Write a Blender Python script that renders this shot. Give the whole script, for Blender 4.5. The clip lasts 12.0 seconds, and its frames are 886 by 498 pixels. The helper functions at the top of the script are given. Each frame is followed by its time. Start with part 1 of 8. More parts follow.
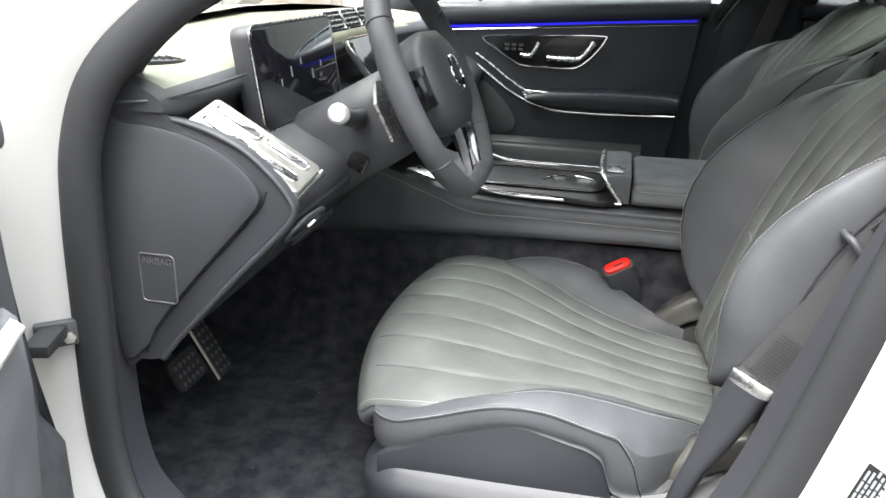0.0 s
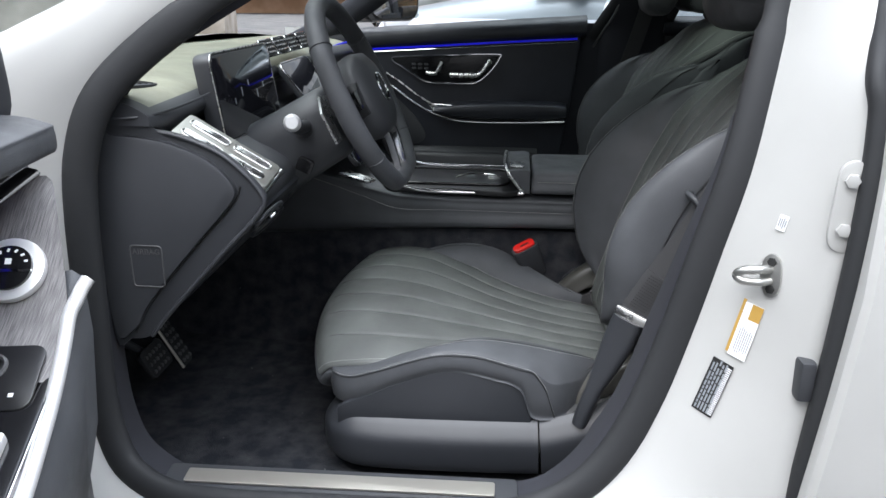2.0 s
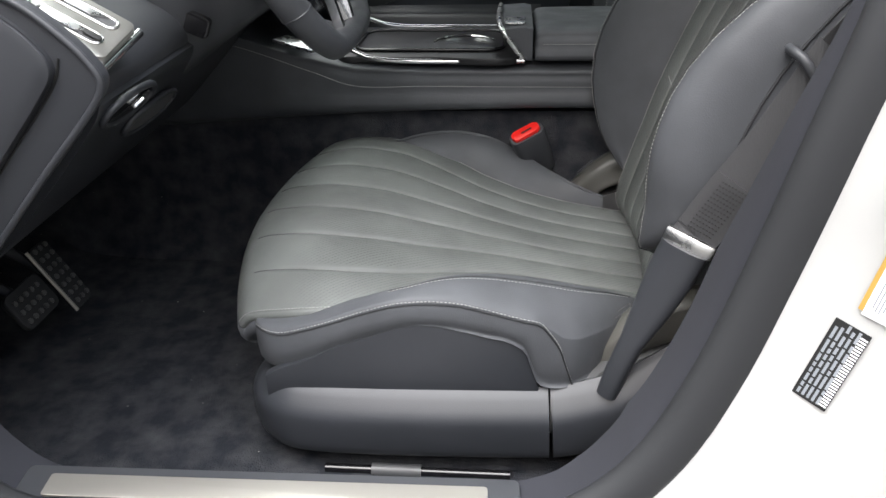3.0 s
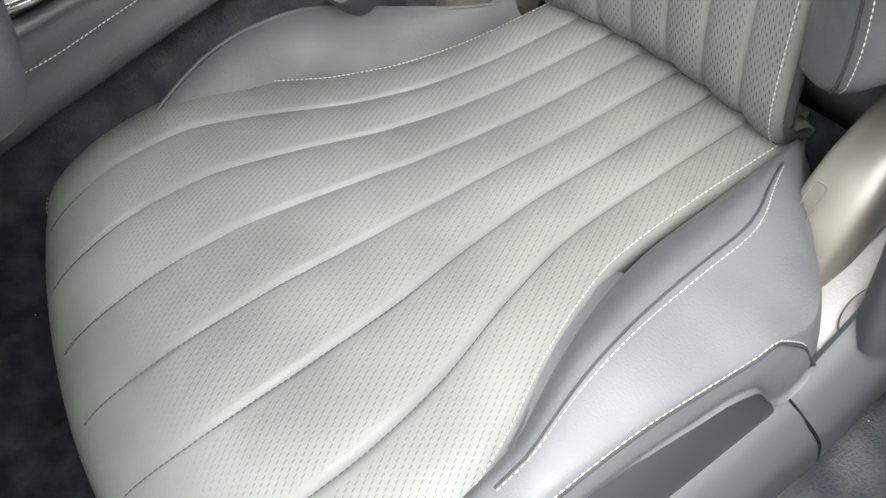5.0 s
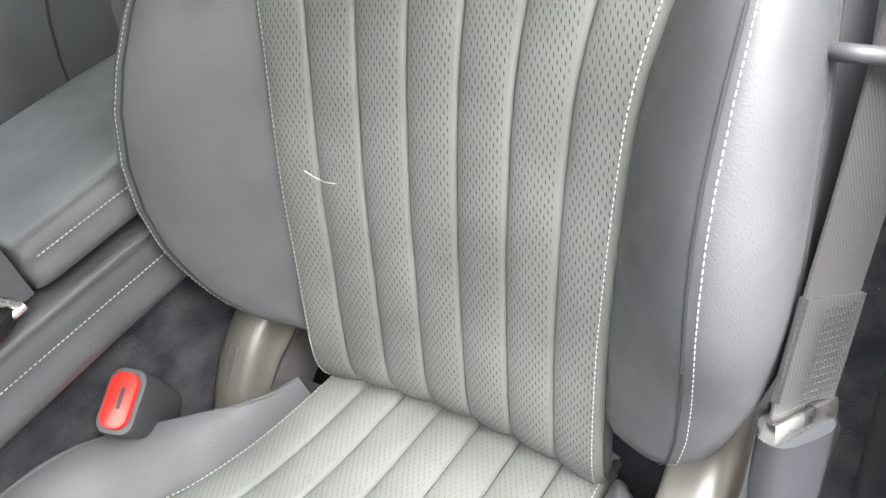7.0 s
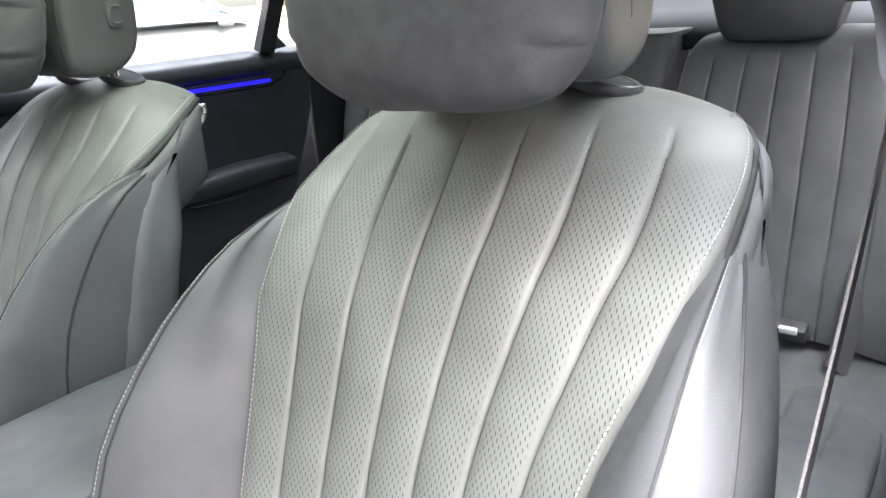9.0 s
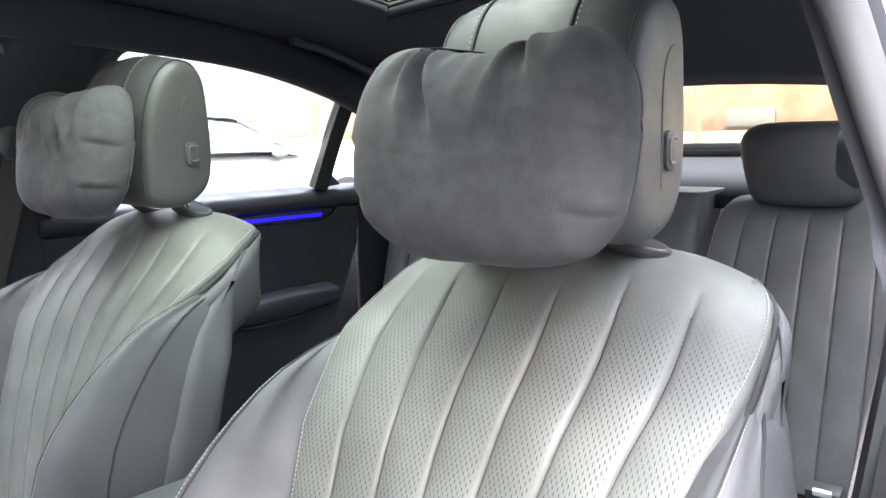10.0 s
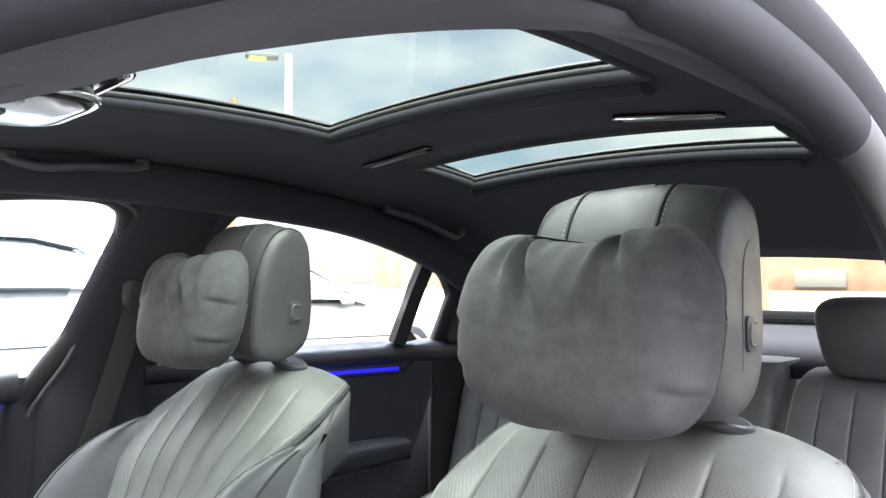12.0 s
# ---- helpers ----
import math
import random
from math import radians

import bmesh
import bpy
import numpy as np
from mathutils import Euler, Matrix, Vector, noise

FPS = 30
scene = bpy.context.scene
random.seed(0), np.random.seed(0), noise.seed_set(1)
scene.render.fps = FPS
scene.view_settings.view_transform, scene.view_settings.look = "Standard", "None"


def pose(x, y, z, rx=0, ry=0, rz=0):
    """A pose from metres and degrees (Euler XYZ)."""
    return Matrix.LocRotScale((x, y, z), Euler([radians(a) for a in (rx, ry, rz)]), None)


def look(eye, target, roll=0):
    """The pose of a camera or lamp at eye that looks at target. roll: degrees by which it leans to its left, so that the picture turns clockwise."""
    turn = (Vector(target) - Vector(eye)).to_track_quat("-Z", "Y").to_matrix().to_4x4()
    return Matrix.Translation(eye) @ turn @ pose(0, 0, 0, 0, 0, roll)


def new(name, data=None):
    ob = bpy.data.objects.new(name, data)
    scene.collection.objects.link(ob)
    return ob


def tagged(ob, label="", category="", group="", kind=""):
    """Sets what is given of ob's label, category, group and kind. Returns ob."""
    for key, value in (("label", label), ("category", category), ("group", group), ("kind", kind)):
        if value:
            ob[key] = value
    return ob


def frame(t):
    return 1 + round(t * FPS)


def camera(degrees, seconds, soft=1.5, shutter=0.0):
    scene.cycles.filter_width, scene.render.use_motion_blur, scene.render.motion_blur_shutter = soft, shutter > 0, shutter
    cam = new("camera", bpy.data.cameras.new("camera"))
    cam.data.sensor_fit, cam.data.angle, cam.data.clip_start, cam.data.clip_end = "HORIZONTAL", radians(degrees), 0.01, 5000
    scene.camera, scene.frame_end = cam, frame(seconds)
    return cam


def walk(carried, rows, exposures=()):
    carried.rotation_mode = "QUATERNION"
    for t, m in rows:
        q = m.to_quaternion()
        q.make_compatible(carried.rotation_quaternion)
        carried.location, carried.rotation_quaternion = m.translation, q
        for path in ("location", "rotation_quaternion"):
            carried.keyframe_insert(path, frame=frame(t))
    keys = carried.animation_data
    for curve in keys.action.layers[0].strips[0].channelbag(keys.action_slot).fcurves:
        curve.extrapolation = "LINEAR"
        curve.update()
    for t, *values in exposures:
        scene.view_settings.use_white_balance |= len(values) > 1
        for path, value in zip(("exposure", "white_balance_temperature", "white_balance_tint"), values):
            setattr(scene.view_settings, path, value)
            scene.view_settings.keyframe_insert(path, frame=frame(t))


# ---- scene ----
cam = camera(60.5, 12.0)
PATH = [
    (0, (-0.168, -1.525, 1.121), (-0.569, 0.305, 0.419), 1.6),
    (0.5, (-0.19, -1.675, 1.145), (-0.418, 0.213, 0.527), 0.9),
    (1, (-0.189, -1.776, 1.154), (-0.372, 0.131, 0.582), 0.7),
    (1.5, (-0.181, -1.812, 1.154), (-0.351, 0.096, 0.58), 0.6),
    (2, (-0.171, -1.773, 1.137), (-0.336, 0.113, 0.491), 0.4),
    (2.5, (-0.162, -1.579, 1.083), (-0.329, 0.255, 0.301), -0.0),
    (3, (-0.161, -1.368, 1.023), (-0.325, 0.39, 0.083), -1.4),
    (3.5, (-0.2, -1.178, 0.971), (-0.371, 0.475, -0.142), -5.8),
    (3.7, (-0.22, -1.11, 0.952), (-0.394, 0.501, -0.221), -8.4),
    (5.5, (-0.292, -0.724, 0.965), (0.049, 0.466, -0.606), -35.3),
    (6, (-0.29, -0.689, 1.004), (0.433, 0.402, -0.509), -25.9),
    (6.5, (-0.275, -0.684, 1.028), (0.662, 0.389, -0.376), -20.6),
    (7, (-0.269, -0.684, 1.053), (0.85, 0.376, -0.222), -16.0),
    (7.2, (-0.268, -0.684, 1.062), (0.914, 0.374, -0.157), -14.5),
    (8.8, (-0.246, -0.715, 1.153), (1.224, 0.433, 0.432), -5.7),
    (9, (-0.262, -0.723, 1.163), (1.231, 0.442, 0.518), -4.6),
    (9.5, (-0.284, -0.739, 1.178), (1.235, 0.476, 0.714), -2.8),
    (10, (-0.307, -0.75, 1.186), (1.208, 0.52, 0.884), -1.6),
    (10.5, (-0.335, -0.758, 1.192), (1.159, 0.563, 1.034), -0.8),
    (11, (-0.366, -0.76, 1.202), (1.103, 0.597, 1.153), -0.3),
    (11.5, (-0.385, -0.771, 1.21), (1.061, 0.61, 1.246), 0.0),
    (12, (-0.39, -0.772, 1.213), (1.039, 0.625, 1.305), 0.1),
]
walk(cam, [(t, look(eye, target, roll)) for t, eye, target, roll in PATH],
     [(0, 1.4, 6800, 10), (0.5, 0.72, 6700, 9), (1.0, 0.28, 6450, 10), (2.0, 0.18, 6300, 11), (3.0, 0.6, 6700, 12), (3.7, 1.35, 6950, 9), (5.5, 1.78, 7000, 9), (6.4, 2.1, 7000, 11), (7.2, 2.4, 6850, 13), (9.0, 2.85, 6750, 16), (10.0, 3.05, 6650, 17), (11.0, 3.15, 6600, 17), (12.0, 3.05, 6600, 16)])

# ---------- light ----------
world = bpy.data.worlds.new("sky")
scene.world = world
world.use_nodes = True
wn, wl = world.node_tree.nodes, world.node_tree.links
wn.clear()
sky = wn.new("ShaderNodeTexSky")
sky.sky_type, sky.sun_disc = "NISHITA", False
sky.sun_elevation, sky.sun_rotation = radians(42), radians(199.6)
wtc = wn.new("ShaderNodeTexCoord")
wmap = wn.new("ShaderNodeMapping")
wmap.inputs["Scale"].default_value = (1.2, 1.2, 3.0)
cloud = wn.new("ShaderNodeTexNoise")
cloud.inputs["Scale"].default_value, cloud.inputs["Detail"].default_value = 1.7, 6
cramp = wn.new("ShaderNodeValToRGB")
cramp.color_ramp.elements[0].position, cramp.color_ramp.elements[1].position = 0.30, 0.58
wmix = wn.new("ShaderNodeMixRGB")
wmix.inputs["Color2"].default_value = (9.5, 9.7, 9.8, 1)
bg = wn.new("ShaderNodeBackground")
bg.inputs["Strength"].default_value = 0.13
wout = wn.new("ShaderNodeOutputWorld")
wl.new(wtc.outputs["Generated"], wmap.inputs["Vector"])
wl.new(wmap.outputs["Vector"], cloud.inputs["Vector"])
wl.new(cloud.outputs["Fac"], cramp.inputs["Fac"])
wl.new(cramp.outputs["Color"], wmix.inputs["Fac"])
wl.new(sky.outputs["Color"], wmix.inputs["Color1"])
# overcast brightest overhead; the unseen top is boosted to light seats through roof glass
wsep, wrise, wgain = wn.new("ShaderNodeSeparateXYZ"), wn.new("ShaderNodeMapRange"), wn.new("ShaderNodeVectorMath")
whigh, wsum = wn.new("ShaderNodeMapRange"), wn.new("ShaderNodeMath")
whigh.inputs["From Min"].default_value, whigh.inputs["From Max"].default_value, whigh.inputs["To Max"].default_value = 0.54, 0.95, 8.0
wl.new(wsep.outputs["Z"], whigh.inputs["Value"])
wl.new(whigh.outputs["Result"], wsum.inputs[0])
wl.new(wrise.outputs["Result"], wsum.inputs[1])
wrise.inputs["From Min"].default_value, wrise.inputs["From Max"].default_value = 0.05, 1.0
wrise.inputs["To Min"].default_value, wrise.inputs["To Max"].default_value = 0.42, 1.2
wgain.operation = "SCALE"
wl.new(wtc.outputs["Generated"], wsep.inputs["Vector"])
wl.new(wsep.outputs["Z"], wrise.inputs["Value"])
wl.new(wmix.outputs["Color"], wgain.inputs[0])
wl.new(wsum.outputs["Value"], wgain.inputs["Scale"])
wl.new(wgain.outputs["Vector"], bg.inputs["Color"])
wl.new(bg.outputs["Background"], wout.inputs["Surface"])
sun = new("sun", bpy.data.lights.new("sun", "SUN"))
sun.data.energy, sun.data.angle, sun.data.color = 0.6, radians(40), (1.0, 0.96, 0.91)
sun.matrix_world = look((-2.0, -5.6, 5.4), (0, 0, 0))

# ---------- materials ----------


def node_mat(name, color, rough=0.5, metal=0.0, coat=0.0, sheen=0.0, spec=0.5):
    m = bpy.data.materials.new(name)
    m.use_nodes = True
    b = m.node_tree.nodes["Principled BSDF"]
    b.inputs["Base Color"].default_value = (*color, 1)
    b.inputs["Roughness"].default_value = rough
    b.inputs["Metallic"].default_value = metal
    b.inputs["Coat Weight"].default_value = coat
    b.inputs["Coat Roughness"].default_value = 0.04
    b.inputs["Sheen Weight"].default_value = sheen
    b.inputs["Specular IOR Level"].default_value = spec
    return m, m.node_tree.nodes, m.node_tree.links, b


def add_bump(m, height, strength, distance):
    n, l = m.node_tree.nodes, m.node_tree.links
    bump = n.new("ShaderNodeBump")
    bump.inputs["Strength"].default_value, bump.inputs["Distance"].default_value = strength, distance
    l.new(height, bump.inputs["Height"])
    l.new(bump.outputs["Normal"], n["Principled BSDF"].inputs["Normal"])
    return bump


def noise_tex(m, scale, detail=3.0, stretch=None):
    n, l = m.node_tree.nodes, m.node_tree.links
    tc = n.new("ShaderNodeTexCoord")
    t = n.new("ShaderNodeTexNoise")
    t.inputs["Scale"].default_value, t.inputs["Detail"].default_value = scale, detail
    if stretch:
        mp = n.new("ShaderNodeMapping")
        mp.inputs["Scale"].default_value = stretch
        l.new(tc.outputs["Object"], mp.inputs["Vector"])
        l.new(mp.outputs["Vector"], t.inputs["Vector"])
    else:
        l.new(tc.outputs["Object"], t.inputs["Vector"])
    return t.outputs["Fac"]


def vary(m, fac, lo, hi, socket="Base Color", a=0.35, b=0.65):
    """Lead a noise through a ramp into a socket, from lo to hi."""
    n, l = m.node_tree.nodes, m.node_tree.links
    r = n.new("ShaderNodeMapRange")
    r.inputs["From Min"].default_value, r.inputs["From Max"].default_value = a, b
    l.new(fac, r.inputs["Value"])
    if socket == "Base Color":
        mx = n.new("ShaderNodeMixRGB")
        mx.inputs["Color1"].default_value, mx.inputs["Color2"].default_value = (*lo, 1), (*hi, 1)
        l.new(r.outputs["Result"], mx.inputs["Fac"])
        l.new(mx.outputs["Color"], n["Principled BSDF"].inputs[socket])
        return mx
    r.inputs["To Min"].default_value, r.inputs["To Max"].default_value = lo, hi
    l.new(r.outputs["Result"], n["Principled BSDF"].inputs[socket])
    return r


def leather(name, color, rough=0.42, perforated=False, v0=0.0, v1=1.0, deep=0.85, spec=0.45, slant=0.0):
    """Nappa leather: pebbled grain, soft wear; on request rows of small holes laid out on the surface in metres."""
    m, n, l, b = node_mat(name, color, rough, spec=spec)
    lo, hi = [c * 0.85 for c in color], [c * 1.18 for c in color]
    mix = vary(m, noise_tex(m, 9, 4), lo, hi)
    vary(m, noise_tex(m, 22, 3), rough - 0.07, rough + 0.09, "Roughness")
    tc = n.new("ShaderNodeTexCoord")
    vo = n.new("ShaderNodeTexVoronoi")
    vo.feature = "DISTANCE_TO_EDGE"
    vo.inputs["Scale"].default_value = 430
    l.new(tc.outputs["Object"], vo.inputs["Vector"])
    height = vo.outputs["Distance"]
    strength = 0.5
    if perforated:
        uv = n.new("ShaderNodeUVMap")
        sep = n.new("ShaderNodeSeparateXYZ")
        l.new(uv.outputs["UV"], sep.inputs["Vector"])

        def op(kind, x, y=None):
            o = n.new("ShaderNodeMath")
            o.operation = kind
            for i, v in enumerate((x, y)):
                if v is None:
                    continue
                if isinstance(v, (int, float)):
                    o.inputs[i].default_value = v
                else:
                    l.new(v, o.inputs[i])
            return o.outputs["Value"]

        pu, pv = 0.0056, 0.0043
        rows = op("DIVIDE", sep.outputs["Y"], pv)
        odd = op("MULTIPLY", op("MODULO", op("FLOOR", rows), 2.0), 0.5)
        fu = op("SUBTRACT", op("FRACT", op("ADD", op("DIVIDE", sep.outputs["X"], pu), odd)), 0.5)
        fv = op("MULTIPLY", op("SUBTRACT", op("FRACT", rows), 0.5), 0.36 if not slant else 0.20)
        if slant:
            fu = op("MULTIPLY", op("ADD", fu, op("MULTIPLY", op("SUBTRACT", op("FRACT", rows), 0.5), slant)), 1.35)
        dist = op("SQRT", op("ADD", op("MULTIPLY", fu, fu), op("MULTIPLY", fv, fv)))
        hole = n.new("ShaderNodeMapRange")
        hole.inputs["From Min"].default_value, hole.inputs["From Max"].default_value = 0.062, 0.112
        hole.inputs["To Min"].default_value, hole.inputs["To Max"].default_value = 1.0, 0.0
        l.new(dist, hole.inputs["Value"])
        band0 = n.new("ShaderNodeMapRange")
        band0.inputs["From Min"].default_value, band0.inputs["From Max"].default_value = v0, v0 + 0.06
        band1 = n.new("ShaderNodeMapRange")
        band1.inputs["From Min"].default_value, band1.inputs["From Max"].default_value = v1, v1 - 0.05
        l.new(sep.outputs["Y"], band0.inputs["Value"])
        l.new(sep.outputs["Y"], band1.inputs["Value"])
        pads, psep = n.new("ShaderNodeUVMap"), n.new("ShaderNodeSeparateXYZ")
        pads.uv_map = "Pads"
        uv.uv_map = "UVMap"
        l.new(pads.outputs["UV"], psep.inputs["Vector"])
        clear = n.new("ShaderNodeMapRange")
        clear.inputs["From Min"].default_value, clear.inputs["From Max"].default_value = 0.26, 0.42
        l.new(psep.outputs["X"], clear.inputs["Value"])
        holes = op("MULTIPLY", op("MULTIPLY", hole.outputs["Result"], clear.outputs["Result"]), op("MULTIPLY", band0.outputs["Result"], band1.outputs["Result"]))
        dark = n.new("ShaderNodeMixRGB")
        dark.inputs["Color2"].default_value = (0.006, 0.006, 0.006, 1)
        l.new(op("MULTIPLY", holes, deep), dark.inputs["Fac"])
        l.new(mix.outputs["Color"], dark.inputs["Color1"])
        l.new(dark.outputs["Color"], b.inputs["Base Color"])
        sheen_ = op("SUBTRACT", 0.42, op("MULTIPLY", holes, 0.36))
        l.new(sheen_, b.inputs["Specular IOR Level"])
    add_bump(m, height, strength, 0.0006)
    return m


GREY = (0.112, 0.118, 0.113)
# Smooth leather darker and bluer than panels: wing shade and cool sky in colour.
M_leather = leather("black leather", (0.066, 0.069, 0.075), 0.50, spec=0.32)
M_leather_back = leather("perforated leather back", GREY, 0.50, True, 0.135, 0.85, 0.85, slant=0.10)
M_leather_cush = leather("perforated leather cushion", GREY, 0.52, True, -0.05, 0.54, 0.38, slant=0.30)
# Black dash leather paled to hold the windscreen's light on its top.
M_dash_lit = leather("window-lit dashboard leather", (0.225, 0.225, 0.17), 0.42)
# Headrest leather darker than the seats': shade on the passenger's side in its colour.
M_head_shade = leather("shade-toned headrest leather", (0.056, 0.059, 0.061), 0.42, spec=0.42)
M_cons = leather("console leather", (0.052, 0.055, 0.060), 0.42)
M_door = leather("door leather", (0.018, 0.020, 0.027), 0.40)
M_thread, *_ = node_mat("light grey thread", (0.40, 0.40, 0.385), 0.7)
# Channel thread darkened for the shade down in the creases.
M_thread_crease, *_ = node_mat("crease-shaded thread", (0.035, 0.036, 0.037), 0.7)

M_suede, n_, l_, b_ = node_mat("grey suede", (0.07, 0.07, 0.073), 0.9, sheen=0.06, spec=0.2)
b_.inputs["Sheen Roughness"].default_value = 0.4
vary(M_suede, noise_tex(M_suede, 55, 9), (0.052, 0.054, 0.057), (0.066, 0.069, 0.072))
add_bump(M_suede, noise_tex(M_suede, 260, 6), 0.30, 0.0010)

M_carpet, *_ = node_mat("black carpet", (0.016, 0.017, 0.02), 0.97, spec=0.1)
vary(M_carpet, noise_tex(M_carpet, 30, 12), (0.021, 0.0225, 0.028), (0.062, 0.063, 0.067), a=0.36, b=0.80)
lint = M_carpet.node_tree.nodes.new("ShaderNodeTexVoronoi")
lint.inputs["Scale"].default_value = 75
spot, rare, both, dusty = (M_carpet.node_tree.nodes.new(k) for k in ("ShaderNodeMapRange", "ShaderNodeMapRange", "ShaderNodeMath", "ShaderNodeMixRGB"))
spot.inputs["From Min"].default_value, spot.inputs["From Max"].default_value = 0.085, 0.05
rare.inputs["From Min"].default_value, rare.inputs["From Max"].default_value = 0.80, 0.86
both.operation = "MULTIPLY"
dusty.inputs["Color2"].default_value = (0.42, 0.41, 0.39, 1)
where = M_carpet.node_tree.nodes.new("ShaderNodeTexCoord")
for a_, b_ in ((where.outputs["Object"], lint.inputs["Vector"]), (lint.outputs["Distance"], spot.inputs["Value"]), (lint.outputs["Color"], rare.inputs["Value"]), (spot.outputs["Result"], both.inputs[0]), (rare.outputs["Result"], both.inputs[1]),
               (both.outputs["Value"], dusty.inputs["Fac"]), (M_carpet.node_tree.nodes["Mix (Legacy)"].outputs["Color"], dusty.inputs["Color1"]), (dusty.outputs["Color"], M_carpet.node_tree.nodes["Principled BSDF"].inputs["Base Color"])):
    M_carpet.node_tree.links.new(a_, b_)
add_bump(M_carpet, noise_tex(M_carpet, 420, 3), 0.8, 0.003)

M_soft, *_ = node_mat("soft black plastic", (0.05, 0.051, 0.054), 0.48)
vary(M_soft, noise_tex(M_soft, 6, 4), (0.034, 0.036, 0.041), (0.045, 0.047, 0.052))
add_bump(M_soft, noise_tex(M_soft, 700, 2), 0.15, 0.0005)
M_trim, *_ = node_mat("satin black plastic", (0.05, 0.05, 0.053), 0.42)
vary(M_trim, noise_tex(M_trim, 6, 4), (0.022, 0.024, 0.028), (0.031, 0.033, 0.038))
add_bump(M_trim, noise_tex(M_trim, 700, 2), 0.15, 0.0005)
M_tray, *_ = node_mat("dark tray lacquer", (0.010, 0.010, 0.011), 0.32)
M_paleglass, *_ = node_mat("pale far window", (0.30, 0.29, 0.25), 0.5)
M_grain, *_ = node_mat("grained grey plastic", (0.075, 0.075, 0.077), 0.42)
add_bump(M_grain, noise_tex(M_grain, 500, 2), 0.3, 0.0006)
M_beige, *_ = node_mat("pale seat rail cover", (0.20, 0.19, 0.17), 0.30)
vary(M_beige, noise_tex(M_beige, 5, 3), (0.078, 0.076, 0.069), (0.115, 0.111, 0.100))
M_gloss, *_ = node_mat("piano black", (0.008, 0.008, 0.009), 0.16, coat=0.25)
M_screen, *_ = node_mat("screen glass", (0.012, 0.012, 0.016), 0.06, coat=0.5)
M_chrome, *_ = node_mat("chrome", (0.86, 0.86, 0.87), 0.09, 1.0)
M_silver, *_ = node_mat("satin silver", (0.62, 0.62, 0.61), 0.28, 1.0)
vary(M_silver, noise_tex(M_silver, 60, 3), 0.22, 0.34, "Roughness")
M_vent, *_ = node_mat("satin vent metal", (0.33, 0.325, 0.30), 0.38, 0.75)
vary(M_vent, noise_tex(M_vent, 60, 3), 0.30, 0.42, "Roughness")
M_steel, *_ = node_mat("brushed steel", (0.42, 0.40, 0.36), 0.38, 0.7)
add_bump(M_steel, noise_tex(M_steel, 200, 2, (1, 30, 30)), 0.1, 0.0005)
M_satin, *_ = node_mat("satin chrome", (0.78, 0.78, 0.78), 0.32, 0.55)
M_zinc, *_ = node_mat("zinc steel", (0.55, 0.55, 0.53), 0.38, 1.0)
M_white, *_ = node_mat("white car paint", (0.78, 0.775, 0.75), 0.32, coat=0.5)
vary(M_white, noise_tex(M_white, 3, 5), (0.41, 0.41, 0.398), (0.46, 0.46, 0.447))
M_felt, *_ = node_mat("black flocked seal", (0.015, 0.016, 0.019), 0.9, spec=0.06)
add_bump(M_felt, noise_tex(M_felt, 600, 2), 0.2, 0.0004)
M_rubber, *_ = node_mat("black rubber", (0.030, 0.031, 0.033), 0.65, spec=0.16)
vary(M_rubber, noise_tex(M_rubber, 25, 4), 0.45, 0.68, "Roughness")
M_liner, *_ = node_mat("dark headliner cloth", (0.031, 0.032, 0.038), 0.95, sheen=0.03, spec=0.12)
add_bump(M_liner, noise_tex(M_liner, 800, 2), 0.3, 0.0006)
M_belt, n_, l_, b_ = node_mat("seat belt webbing", (0.038, 0.038, 0.040), 0.55)
wv = n_.new("ShaderNodeTexWave")
wv.inputs["Scale"].default_value, wv.inputs["Distortion"].default_value = 160, 0.4
wt = n_.new("ShaderNodeTexCoord")
l_.new(wt.outputs["Object"], wv.inputs["Vector"])
add_bump(M_belt, wv.outputs["Fac"], 0.35, 0.0006)
M_red, *_ = node_mat("red plastic", (0.75, 0.02, 0.015), 0.3)
M_wood, *_ = node_mat("grey open-pore wood", (0.05, 0.045, 0.045), 0.5)
grain = noise_tex(M_wood, 75, 6, (14, 0.6, 0.6))
vary(M_wood, grain, (0.085, 0.080, 0.081), (0.21, 0.20, 0.197))
add_bump(M_wood, grain, 0.5, 0.001)


def lamp_mat(name, color, strength):
    m, n, l, b = node_mat(name, color, 0.4)
    b.inputs["Emission Color"].default_value = (*color, 1)
    b.inputs["Emission Strength"].default_value = strength
    return m


M_led = lamp_mat("blue ambient light", (0.01, 0.008, 0.85), 0.20)
M_led_dim = lamp_mat("dim blue ambient light", (0.008, 0.007, 0.5), 0.14)


